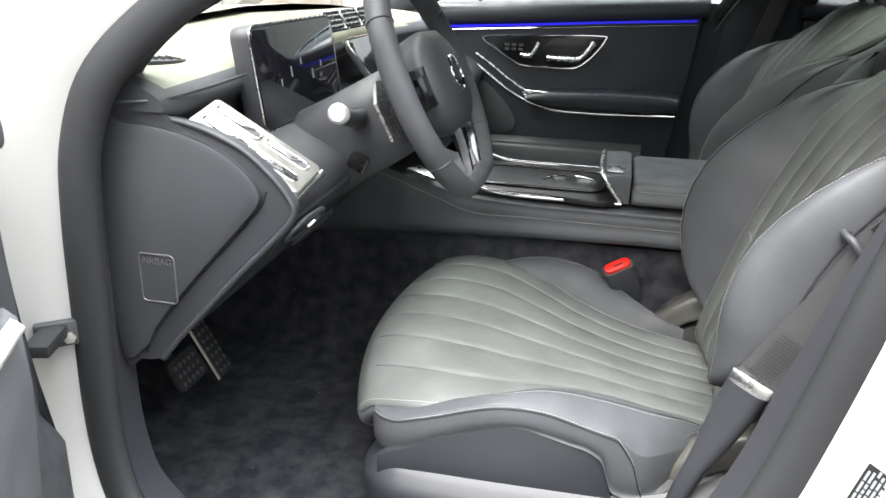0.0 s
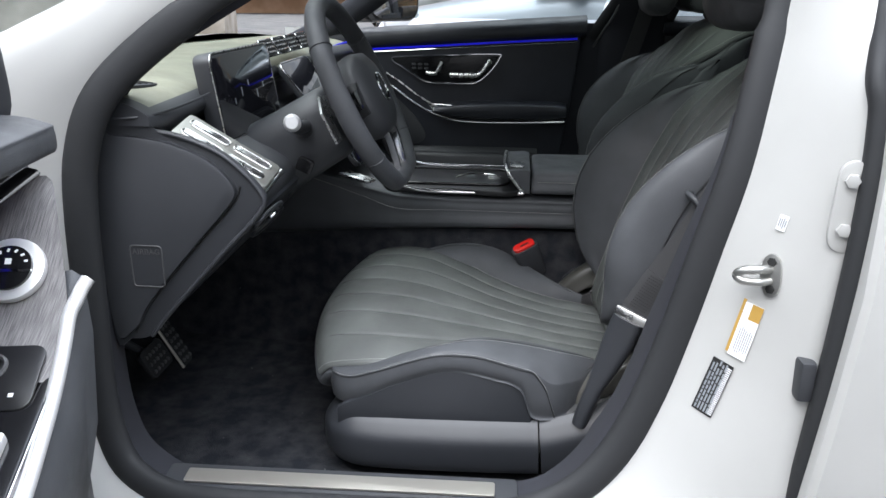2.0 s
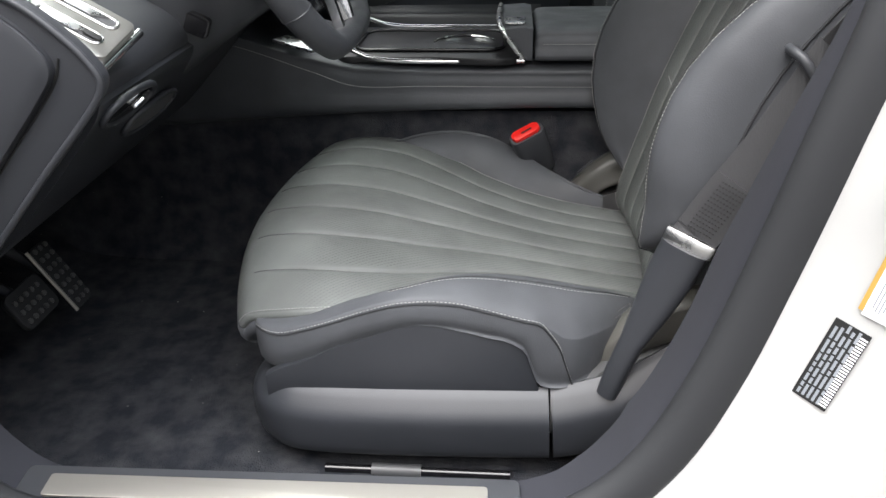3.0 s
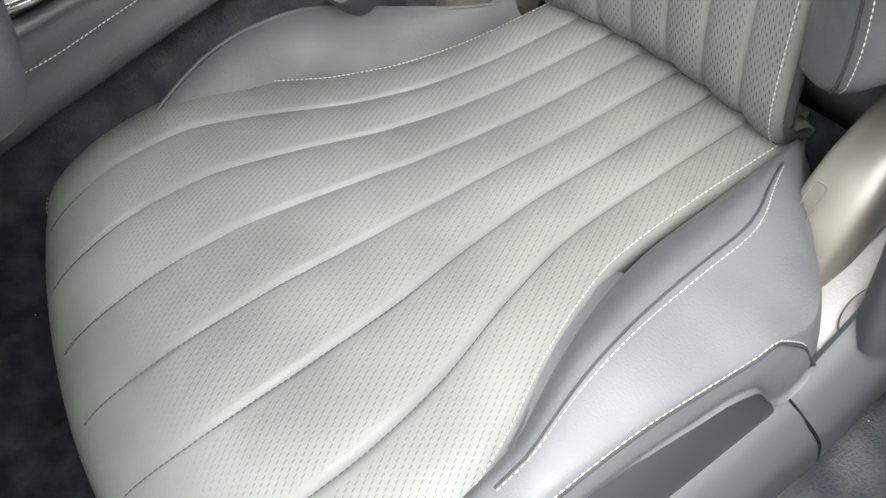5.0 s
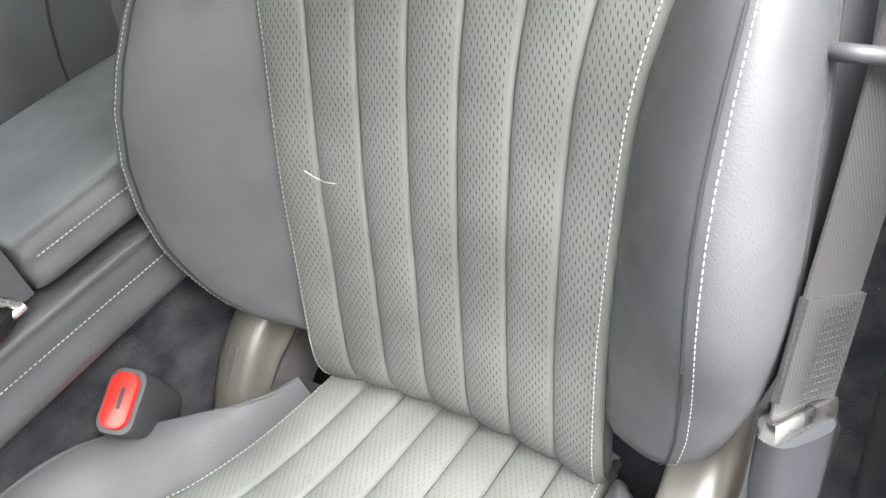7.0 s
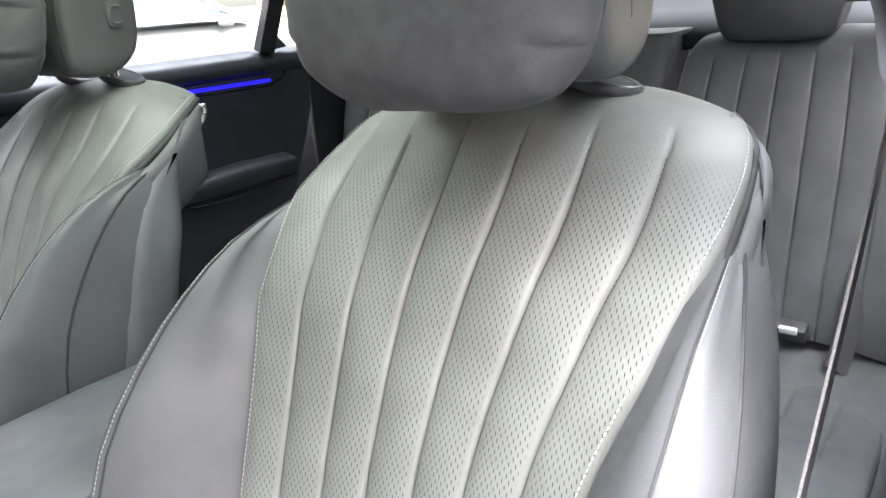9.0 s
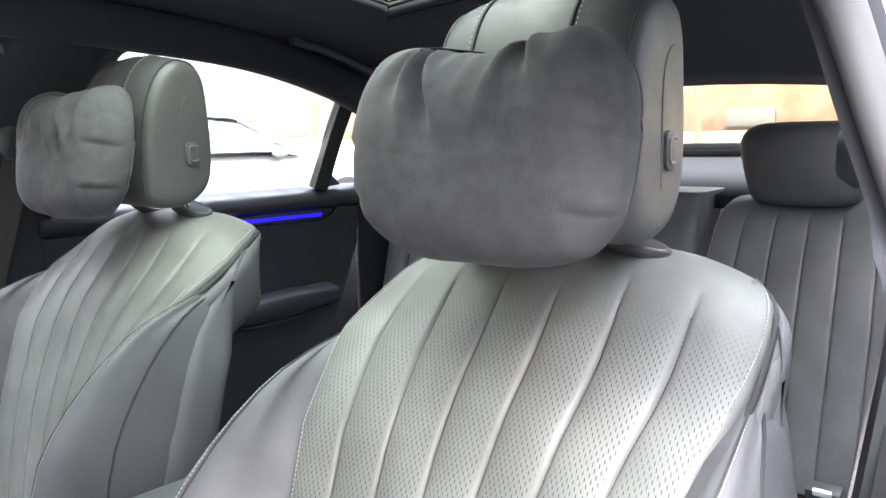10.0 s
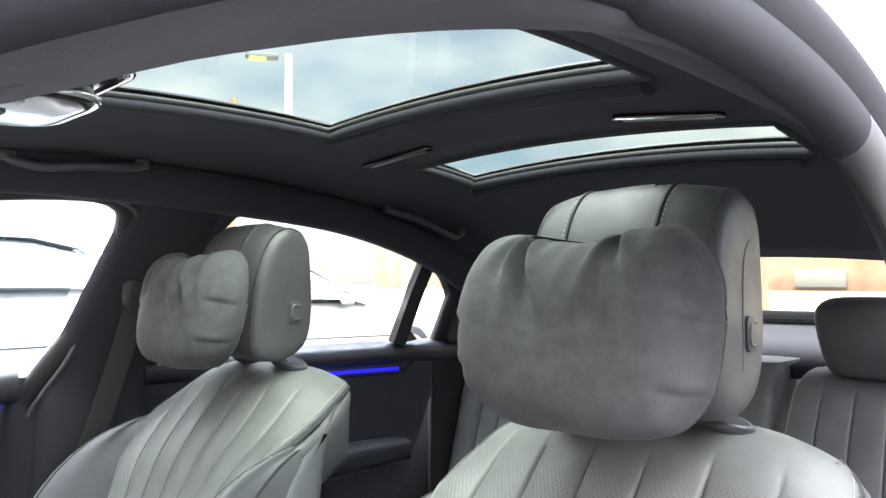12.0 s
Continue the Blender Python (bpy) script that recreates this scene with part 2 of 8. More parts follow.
def glass(name, tint, gloss=0.9):
    """Thin pane: tinted see-through with a reflection that grows at grazing angles."""
    m = bpy.data.materials.new(name)
    m.use_nodes = True
    n, l = m.node_tree.nodes, m.node_tree.links
    n.clear()
    tr, gl = n.new("ShaderNodeBsdfTransparent"), n.new("ShaderNodeBsdfGlossy")
    tr.inputs["Color"].default_value = (*tint, 1)
    gl.inputs["Roughness"].default_value = 0.01
    gl.inputs["Color"].default_value = (gloss, gloss, gloss, 1)
    lw, mx, out = n.new("ShaderNodeLayerWeight"), n.new("ShaderNodeMixShader"), n.new("ShaderNodeOutputMaterial")
    pw, ad = n.new("ShaderNodeMath"), n.new("ShaderNodeMath")
    pw.operation, ad.operation = "POWER", "MULTIPLY_ADD"
    pw.inputs[1].default_value, ad.inputs[1].default_value, ad.inputs[2].default_value = 5.0, 0.8, 0.05
    lw.inputs["Blend"].default_value = 0.5
    l.new(lw.outputs["Facing"], pw.inputs[0])
    l.new(pw.outputs["Value"], ad.inputs[0])
    l.new(ad.outputs["Value"], mx.inputs["Fac"])
    l.new(tr.outputs["BSDF"], mx.inputs[1])
    l.new(gl.outputs["BSDF"], mx.inputs[2])
    l.new(mx.outputs["Shader"], out.inputs["Surface"])
    return m


# Windscreen and side tints set darker than real glass to hold back cabin light.
M_glass = glass("solar tinted window glass", (0.42, 0.45, 0.445))
M_screenglass = glass("dimming windscreen glass", (0.50, 0.53, 0.51))
M_rearglass = glass("tinted rear glass", (0.32, 0.33, 0.315))
M_tint = glass("tinted roof glass", (0.230, 0.262, 0.228), 0.10)
M_mirror, *_ = node_mat("mirror", (0.9, 0.9, 0.9), 0.02, 1.0)
M_asphalt, *_ = node_mat("asphalt", (0.06, 0.06, 0.06), 0.9)
vary(M_asphalt, noise_tex(M_asphalt, 1.2, 6), (0.045, 0.045, 0.046), (0.085, 0.083, 0.08))
add_bump(M_asphalt, noise_tex(M_asphalt, 120, 3), 0.6, 0.01)
M_carsilver, *_ = node_mat("silver blue car paint", (0.52, 0.57, 0.63), 0.38, 0.12, coat=0.5)
M_cargrey, *_ = node_mat("slate grey car paint", (0.16, 0.19, 0.22), 0.3, 0.5, coat=0.8)
# Car glass paled: the sky's reflection is put into its base colour.
M_carglass_sky, *_ = node_mat("car glass with sky reflection", (0.17, 0.20, 0.215), 0.04, coat=1.0)
M_orange, *_ = node_mat("orange red sheet steel", (0.55, 0.10, 0.05), 0.5)
vary(M_orange, noise_tex(M_orange, 1.5, 5), (0.40, 0.07, 0.035), (0.60, 0.12, 0.06))
M_concrete, *_ = node_mat("weathered concrete", (0.34, 0.30, 0.25), 0.85)
vary(M_concrete, noise_tex(M_concrete, 2, 6), (0.24, 0.21, 0.17), (0.40, 0.36, 0.31))
M_beam, *_ = node_mat("grey painted steel", (0.25, 0.27, 0.29), 0.5)
M_brick, *_ = node_mat("tan brick", (0.42, 0.27, 0.17), 0.85)
vary(M_brick, noise_tex(M_brick, 1.1, 6), (0.36, 0.22, 0.13), (0.50, 0.33, 0.22))
M_roof, *_ = node_mat("red clay roof tile", (0.45, 0.13, 0.08), 0.8)
vary(M_roof, noise_tex(M_roof, 4, 4), (0.34, 0.09, 0.05), (0.52, 0.18, 0.11))
M_grass, *_ = node_mat("dry grass", (0.42, 0.36, 0.16), 0.95)
vary(M_grass, noise_tex(M_grass, 0.8, 6), (0.34, 0.30, 0.13), (0.50, 0.43, 0.22))
M_bark, *_ = node_mat("pale bark", (0.30, 0.22, 0.15), 0.9)
M_pole, *_ = node_mat("galvanised pole", (0.62, 0.60, 0.54), 0.5)
M_lampgreen = lamp_mat("lit yellow-green lamp", (0.65, 0.9, 0.12), 1.5)
M_paper, *_ = node_mat("white label", (0.8, 0.8, 0.82), 0.6)
M_ink, *_ = node_mat("black ink", (0.012, 0.012, 0.012), 0.5)
M_gold, *_ = node_mat("amber print", (0.45, 0.27, 0.06), 0.5)

# ---------- mesh helpers ----------


def thing(name, label, category, group="", kind="", at=(0, 0, 0)):
    ob = new(name)
    ob.empty_display_size = 0.05
    ob.location = at
    return tagged(ob, label, category, group, kind)


def mesh_ob(name, verts, faces, mat, parent=None, label="", smooth=True, uvs=None, angle=40):
    me = bpy.data.meshes.new(name)
    me.from_pydata([tuple(v) for v in verts], [], faces)
    me.materials.append(mat)
    if uvs is not None:
        layer = me.uv_layers.new(name="UVMap")
        for loop in me.loops:
            layer.data[loop.index].uv = uvs[loop.vertex_index]
    if smooth:
        me.polygons.foreach_set("use_smooth", [True] * len(me.polygons))
        me.set_sharp_from_angle(angle=radians(angle))
    me.update()
    ob = new(name, me)
    if parent is not None:
        ob.parent = parent
        ob.matrix_parent_inverse = Matrix.Translation(-Vector(parent.location)) if parent.type == "EMPTY" else Matrix()
    if label:
        ob["label"] = label
    return ob


def outward(ob):
    bm = bmesh.new()
    bm.from_mesh(ob.data)
    bmesh.ops.recalc_face_normals(bm, faces=bm.faces)
    bm.to_mesh(ob.data)
    bm.free()
    return ob


def part(name, bm, mat, parent, label="", smooth=True, angle=40):
    bmesh.ops.recalc_face_normals(bm, faces=bm.faces)
    me = bpy.data.meshes.new(name)
    bm.to_mesh(me)
    bm.free()
    me.materials.append(mat)
    if smooth:
        me.polygons.foreach_set("use_smooth", [True] * len(me.polygons))
        me.set_sharp_from_angle(angle=radians(angle))
    ob = new(name, me)
    if parent is not None:
        ob.parent = parent
        ob.matrix_parent_inverse = Matrix.Translation(-Vector(parent.location)) if parent.type == "EMPTY" else Matrix()
    if label:
        ob["label"] = label
    return ob


def curve(keys, ts):
    """Smooth values at ts through keys: rows of a rising parameter and any number of values."""
    k = np.array(keys, float)
    x, v = k[:, 0], k[:, 1:]
    if x[0] > x[-1]:
        x, v = x[::-1], v[::-1]
    d = np.gradient(v, x, axis=0)
    ts = np.clip(np.atleast_1d(ts), x[0], x[-1])
    i = np.clip(np.searchsorted(x, ts) - 1, 0, len(x) - 2)
    h = (x[i + 1] - x[i])[:, None]
    s = ((ts - x[i])[:, None]) / h
    a, b = v[i], v[i + 1]
    return (2 * s**3 - 3 * s**2 + 1) * a + (s**3 - 2 * s**2 + s) * h * d[i] + (3 * s**2 - 2 * s**3) * b + (s**3 - s**2) * h * d[i + 1]


def ring(points, n, closed=True):
    """n points on a smooth line through points (Catmull-Rom)."""
    p = np.array(points, float)
    m = len(p)
    out = []
    spans = m if closed else m - 1
    for j in range(n):
        t = j * spans / (n if closed else n - 1)
        i = min(int(t), spans - 1)
        s = t - i
        if closed:
            a, b, c, d = (p[(i + q) % m] for q in (-1, 0, 1, 2))
        else:
            a, b, c, d = (p[min(max(i + q, 0), m - 1)] for q in (-1, 0, 1, 2))
        out.append(0.5 * (2 * b + (c - a) * s + (2 * a - 5 * b + 4 * c - d) * s * s + (3 * b - a - 3 * c + d) * s**3))
    return np.array(out)


def loft(name, rings, mat, parent, label="", caps=True, angle=50):
    """A skin over closed rings of the same number of points."""
    r = np.array(rings)
    k, n = r.shape[:2]
    verts = r.reshape(-1, 3)
    faces = [(i * n + j, i * n + (j + 1) % n, (i + 1) * n + (j + 1) % n, (i + 1) * n + j) for i in range(k - 1) for j in range(n)]
    if caps:
        faces += [tuple(range(n - 1, -1, -1)), tuple((k - 1) * n + j for j in range(n))]
    return outward(mesh_ob(name, verts, faces, mat, parent, label, angle=angle))


def sweep(name, path, profile, mat, parent, label="", closed=False, up=(0, 0, 1), angle=50, scale=None):
    """A closed profile of (side, up) points carried along a path."""
    p = np.array(path, float)
    n, up = len(p), np.array(up, float)
    rings = []
    for i in range(n):
        if closed:
            t = p[(i + 1) % n] - p[i - 1]
        else:
            t = p[min(i + 1, n - 1)] - p[max(i - 1, 0)]
        t /= np.linalg.norm(t) + 1e-9
        side = np.cross(t, up)
        side /= np.linalg.norm(side) + 1e-9
        u = np.cross(side, t)
        k = 1 if scale is None else scale[i]
        rings.append([p[i] + k * (a * side + b * u) for a, b in profile])
    if closed:
        rings.append(rings[0])
    return loft(name, rings, mat, parent, label, caps=not closed, angle=angle)


def disc(r, n=10, r2=None):
    return [(r * math.cos(2 * math.pi * i / n), (r2 or r) * math.sin(2 * math.pi * i / n)) for i in range(n)]


def rrect(w, h, r, n=4):
    """Rounded rectangle outline, w by h, about its middle."""
    out = []
    for cx, cy, a0 in ((w / 2 - r, h / 2 - r, 0), (-w / 2 + r, h / 2 - r, 90), (-w / 2 + r, -h / 2 + r, 180), (w / 2 - r, -h / 2 + r, 270)):
        out += [(cx + r * math.cos(radians(a0 + 90 * i / n)), cy + r * math.sin(radians(a0 + 90 * i / n))) for i in range(n + 1)]
    return out


def slab(name, outline, m, depth, mat, parent, label="", bevel=0.002):
    """An outline (x, y) pushed out by depth along z with bevelled rims, set at the pose m."""
    bm = bmesh.new()
    vs = [bm.verts.new((x, y, 0)) for x, y in outline]
    f = bm.faces.new(vs)
    res = bmesh.ops.extrude_face_region(bm, geom=[f])
    bmesh.ops.translate(bm, vec=(0, 0, depth), verts=[v for v in res["geom"] if isinstance(v, bmesh.types.BMVert)])
    if bevel:
        rim = [e for e in bm.edges if abs(e.verts[0].co.z - e.verts[1].co.z) < 1e-6]
        bmesh.ops.bevel(bm, geom=rim, offset=bevel, segments=2, profile=0.6, affect="EDGES")
    bmesh.ops.transform(bm, matrix=m, verts=bm.verts)
    return part(name, bm, mat, parent, label)


def box(name, size, m, mat, parent, label="", bevel=0.004, seg=2):
    bm = bmesh.new()
    bmesh.ops.create_cube(bm, size=1, matrix=Matrix.Diagonal((*size, 1)))
    if bevel:
        bmesh.ops.bevel(bm, geom=bm.edges[:], offset=bevel, segments=seg, profile=0.6, affect="EDGES")
    bmesh.ops.transform(bm, matrix=m, verts=bm.verts)
    return part(name, bm, mat, parent, label)


def axes(o, x, z):
    """A pose with its x axis along x and its z axis near z."""
    x = Vector(x).normalized()
    y = Vector(z).cross(x).normalized()
    z = x.cross(y)
    m = Matrix((x, y, z)).transposed().to_4x4()
    m.translation = o
    return m


def stitches(name, path, parent, mat=None, pitch=0.0046, length=0.0032, r=0.0006, lift=(0, 0, 0)):
    """A row of thread stitches along a path, as small six-sided beads."""
    p = np.array(path, float) + np.array(lift)
    seg = np.linalg.norm(np.diff(p, axis=0), axis=1)
    cum = np.r_[0, np.cumsum(seg)]
    verts, faces = [], []
    s = 0.0
    while s + length < cum[-1]:
        a, b = (np.array([np.interp(q, cum, p[:, i]) for i in range(3)]) for q in (s, s + length))
        t = (b - a) / (np.linalg.norm(b - a) + 1e-9)
        u = np.cross(t, (0.31, 0.42, 0.85))
        u /= np.linalg.norm(u)
        w = np.cross(t, u)
        k = len(verts)
        for q, rr in ((a, 0.4 * r), ((a + b) / 2, r), (b, 0.4 * r)):
            verts += [q + rr * (math.cos(x) * u + math.sin(x) * w) for x in (0, 1.571, 3.142, 4.712)]
        for g in range(2):
            faces += [(k + g * 4 + i, k + g * 4 + (i + 1) % 4, k + g * 4 + 4 + (i + 1) % 4, k + g * 4 + 4 + i) for i in range(4)]
        s += pitch
    return mesh_ob(name, verts, faces, mat or M_thread, parent, smooth=False)

# ---------- front seats ----------
# Axes: X to the car's rear, Y to the passenger's side, Z up.
YD, YP = -0.35, 0.42
# along the cushion: x, height, half width, drop of the edge, sweep of the front
CUSHION = [(0.06, 0.468, 0.153, 0, 0), (0.035, 0.477, 0.154, 0, 0), (-0.06, 0.492, 0.158, -0.002, 0), (-0.13, 0.507, 0.168, -0.003, 0), (-0.17, 0.517, 0.182, -0.002, 0),
           (-0.22, 0.529, 0.207, 0.002, 0), (-0.28, 0.541, 0.242, 0.010, 0.002), (-0.34, 0.552, 0.264, 0.018, 0.008), (-0.40, 0.559, 0.271, 0.026, 0.018), (-0.45, 0.558, 0.268, 0.031, 0.03)]
NOSE = [(-0.495, 0.549, 0.258, 0.032, 0.04), (-0.523, 0.533, 0.250, 0.026, 0.045), (-0.537, 0.510, 0.244, 0.018, 0.045), (-0.539, 0.500, 0.241, 0.014, 0.045)]
# up the backrest: height, x, half width
BACK = [(0.455, 0.075, 0.150), (0.470, 0.050, 0.153), (0.49, 0.034, 0.155), (0.52, 0.032, 0.156), (0.57, 0.044, 0.156), (0.63, 0.061, 0.157), (0.69, 0.079, 0.160), (0.75, 0.101, 0.163), (0.80, 0.122, 0.167), (0.85, 0.148, 0.178), (0.90, 0.178, 0.195),
        (0.94, 0.206, 0.207), (0.975, 0.237, 0.219), (1.01, 0.270, 0.222)]
CROWN = [(1.042, 0.302, 0.219), (1.062, 0.338, 0.207), (1.071, 0.372, 0.182), (1.067, 0.402, 0.146), (1.045, 0.424, 0.105)]
FLUTES = 7
HX = 0.055


def channel(u):
    """0 in the seams between the channels, 1 on their crowns, u from -1 to 1."""
    return abs(math.sin(math.pi * FLUTES * (u + 1) / 2))


def ridge(u, amount):
    """Height of the padded channels across a panel: flat pads with narrow stitched creases."""
    c = channel(u)
    return amount * (0.84 * c**0.25 + 0.16 * c - 1)


def padded_panel(name, rows, place, mat, root, amount, fades, nu=169, label=""):
    """A channelled leather panel: rows are smoothed along their length, place(row, u) gives the bare surface, and the channels press into it."""
    r = ring(rows, 120, closed=False)
    us = np.linspace(-1, 1, nu)
    pts = np.array([[place(q, u) for u in us] for q in r])
    du, dv = np.gradient(pts, axis=1), np.gradient(pts, axis=0)
    nor = np.cross(du, dv)
    nor /= np.linalg.norm(nor, axis=2)[..., None] + 1e-12
    length = np.r_[0, np.cumsum(np.linalg.norm(np.diff(pts[:, nu // 2], axis=0), axis=1))]
    fade = np.interp(length, *fades)
    h = np.array([[ridge(u, amount) * f for u in us] for f in fade])
    edge = np.clip((np.abs(us) - 0.965) / 0.035, 0, 1) ** 2 * 0.006
    y0 = float(pts[0, nu // 2][1])
    uvs = [(float(pts[i, j][1]) - y0, length[i]) for i in range(len(r)) for j in range(nu)]
    pts = pts + nor * (h - edge[None, :])[..., None]
    m = len(r)
    faces = [(i * nu + j, i * nu + j + 1, (i + 1) * nu + j + 1, (i + 1) * nu + j) for i in range(m - 1) for j in range(nu - 1)]
    ob = mesh_ob(name, pts.reshape(-1, 3), faces, mat, root, label, uvs=uvs, angle=80)
    pads = ob.data.uv_layers.new(name="Pads")
    for loop in ob.data.loops:
        pads.data[loop.index].uv = (channel(us[loop.vertex_index % nu]), 0.0)
    so = ob.modifiers.new("thickness", "SOLIDIFY")
    so.thickness, so.offset = 0.022, -1
    return ob, pts, nor, length


def front_seat(yc, o, label):
    """A channelled leather seat about y = yc whose outer side looks along o."""
    root = thing("car_seat", label, "car seat", "front seats", at=(0, yc, 0.40))

    def cush(q, u):
        x, z, w, e, c = q
        front = min(max((-0.20 - x) / 0.14, 0), 1)
        z += 0.010 * front
        if u * o < 0:
            return np.array((x + 0.7 * c * u * u, yc + u * w * (1 + 0.07 * front), z - 0.25 * e * abs(u) ** 2.4))
        return np.array((x + c * u * u, yc + u * w, z - (e + 0.010 * front) * abs(u) ** 2.4))

    ob, pts, nor, length = padded_panel("cushion", CUSHION + NOSE, cush, M_leather_cush, root, 0.0080, ((0, 0.06, 0.30, 0.44, 0.52, 0.57, 0.60), (0.9, 1, 1, 0.9, 0.55, 0.1, 0)), label="fluted perforated leather seat cushion")
    nu = pts.shape[1]
    # rolled lip under the front edge
    jo = nu - 1 if o > 0 else 0
    k = int(np.argmin(abs(pts[:, jo, 0] + 0.20)))
    rim = np.array(list(pts[k:, jo]) + list(pts[-1, ::-1] if o > 0 else pts[-1])[1:])
    rim = ring([tuple(q) for q in rim[::3]], 90, closed=False)
    flow = np.gradient(rim, axis=0)
    rr = []
    for i, (p, d) in enumerate(zip(rim, flow)):
        g = np.array((d[1], -d[0], 0)) * o
        g /= np.linalg.norm(g)
        f = min(i / 18, 1)
        rr.append([tuple(p + g * q * f + np.array((0, 0, h * (0.3 + 0.7 * f)))) for q, h in ring([(-0.004, 0.0), (0.0015, -0.003), (0.003, -0.010), (-0.001, -0.019), (-0.012, -0.026), (-0.030, -0.026), (-0.030, -0.004)], 20)])
    loft("cushion_lip", rr, M_leather, root, "rolled leather lip of the cushion", angle=70)
    for j in (3, nu - 4):
        stitches("stitching", pts[2:112, j] + nor[2:112, j] * 0.0012, root)
    # Channel thread runs dark and near-continuous to carry the creases' shade.
    for k in range(1, FLUTES):
        j = round(k / FLUTES * (nu - 1))
        stitches("channel_stitching", pts[4:97, j] + nor[4:97, j] * 0.0006, root, M_thread_crease, length=0.0040, r=0.0007)

    def back(q, u):
        z, x, w = q
        bow = 0.014 if z < 0.9 else 0.014 - 0.30 * (z - 0.9)
        return np.array((x - bow * u * u, yc + u * w, z - 0.03 * u**4 * min(max((z - 0.98) / 0.06, 0), 1)))

    ob, bp, bn, length = padded_panel("backrest", (BACK + CROWN)[::-1], back, M_leather_back, root, 0.0080, ((0, 0.11, 0.145, 0.205, 0.64, 0.8), (0, 0, 0.6, 1.25, 1, 0.9)), label="fluted perforated leather backrest")

    for j in (3, nu - 4):
        stitches("stitching", bp[14:116, j] + bn[14:116, j] * 0.0012, root)
    for k in range(1, FLUTES):
        j = round(k / FLUTES * (nu - 1))
        stitches("channel_stitching", bp[28:114, j] + bn[28:114, j] * 0.0006, root, M_thread_crease, length=0.0040, r=0.0007)
    stitches("top_stitching", bp[10, 4:-4] + (0, 0, -0.0001), root)
    # Black strip stands in for the shaded gap between panel and wing.
    for j in (0, nu - 1):
        sweep("edge_piping", bp[8:117, j] + bn[8:117, j] * 0.0002, disc(0.0042, 8), M_rubber, root)

    # rolled leather side of the upper backrest, outside the stitched edge
    for side, j in ((-1, 0), (1, nu - 1)):
        rows_ = [i for i in range(6, 64, 2)]
        rr = []
        for i in rows_:
            f = min((i - 6) / 6, 1) * (1 - 0.75 * max(0, (i - 46) / 18))
            P, into = bp[i, j] + (0, -side * 0.002, 0), -bn[i, j]
            into = into - np.array((0, into[1], 0))
            into /= np.linalg.norm(into)
            rr.append([tuple(P + np.array((0, side * q * (0.35 + 0.65 * f), 0)) + into * d) for q, d in ring([(0.0, 0.006), (0.007, 0.003), (0.014, 0.009), (0.016, 0.022), (0.010, 0.055), (-0.006, 0.085), (-0.03, 0.085), (-0.03, 0.02)], 28)])
        loft("crown_side", rr, M_leather, root, "rolled leather side of the backrest", angle=70)

    # cushion bolsters: the outer one arches over the side panel and turns down behind it, the inner one is a low leaf
    tables = {
        o: [(-0.476, 0.232, 0.500, 0.500, 0.470), (-0.466, 0.258, 0.511, 0.507, 0.462), (-0.45, 0.274, 0.514, 0.509, 0.458), (-0.43, 0.283, 0.519, 0.511, 0.464), (-0.40, 0.288, 0.527, 0.521, 0.476), (-0.364, 0.290, 0.538, 0.534, 0.495),
            (-0.32, 0.291, 0.556, 0.551, 0.514), (-0.285, 0.292, 0.568, 0.562, 0.527), (-0.25, 0.292, 0.575, 0.566, 0.532), (-0.21, 0.292, 0.576, 0.564, 0.527), (-0.18, 0.292, 0.572, 0.557, 0.520), (-0.15, 0.292, 0.566, 0.549, 0.512),
            (-0.134, 0.292, 0.563, 0.545, 0.498), (-0.122, 0.291, 0.560, 0.541, 0.462), (-0.108, 0.290, 0.557, 0.532, 0.452), (-0.092, 0.288, 0.553, 0.520, 0.450), (-0.076, 0.282, 0.548, 0.515, 0.450), (-0.058, 0.268, 0.541, 0.512, 0.452), (-0.035, 0.242, 0.530, 0.506, 0.455), (0.0, 0.205, 0.512, 0.496, 0.458), (0.03, 0.178, 0.498, 0.486, 0.46)],
        -o: [(-0.47, 0.205, 0.505, 0.505, 0.45), (-0.44, 0.222, 0.520, 0.520, 0.45), (-0.40, 0.238, 0.540, 0.540, 0.45), (-0.36, 0.250, 0.556, 0.556, 0.45), (-0.32, 0.258, 0.567, 0.566, 0.45), (-0.288, 0.262, 0.572, 0.571, 0.45), (-0.235, 0.262, 0.573, 0.571, 0.45),
             (-0.18, 0.256, 0.562, 0.559, 0.45), (-0.14, 0.240, 0.547, 0.543, 0.45), (-0.10, 0.214, 0.531, 0.527, 0.45), (-0.06, 0.186, 0.517, 0.514, 0.45), (-0.03, 0.172, 0.507, 0.504, 0.45), (0.0, 0.166, 0.498, 0.494, 0.45)]}
    for side in (-1, 1):
        tab = tables[side]
        xs = np.unique(np.r_[np.linspace(tab[0][0], tab[-1][0], 46), [q[0] for q in tab]])
        vals = curve(tab, xs)
        zi = curve([(r[0], r[1]) for r in CUSHION[::-1]], np.maximum(xs, -0.45))[:, 0]
        wi = curve([(r[0], r[2]) for r in CUSHION[::-1]], np.maximum(xs, -0.45))[:, 0]
        rings_ = []
        for x, z, w, (so_, zc, zs_, zb) in zip(xs, zi, wi, vals):
            under = float(np.clip((-0.27 - x) / 0.07, 0, 1))
            si = (w + 0.002) * (1 - under) + min(w - 0.03, so_ - 0.06) * under
            si = min(si, so_ - (0.012 if side == o else 0.004 + 0.5 * max(0, so_ - 0.17)))
            zt = min(z - 0.010 - 0.045 * under, zc - 0.004)
            sc = si + 0.58 * (so_ - si) if side == o else si + 0.75 * (so_ - si)
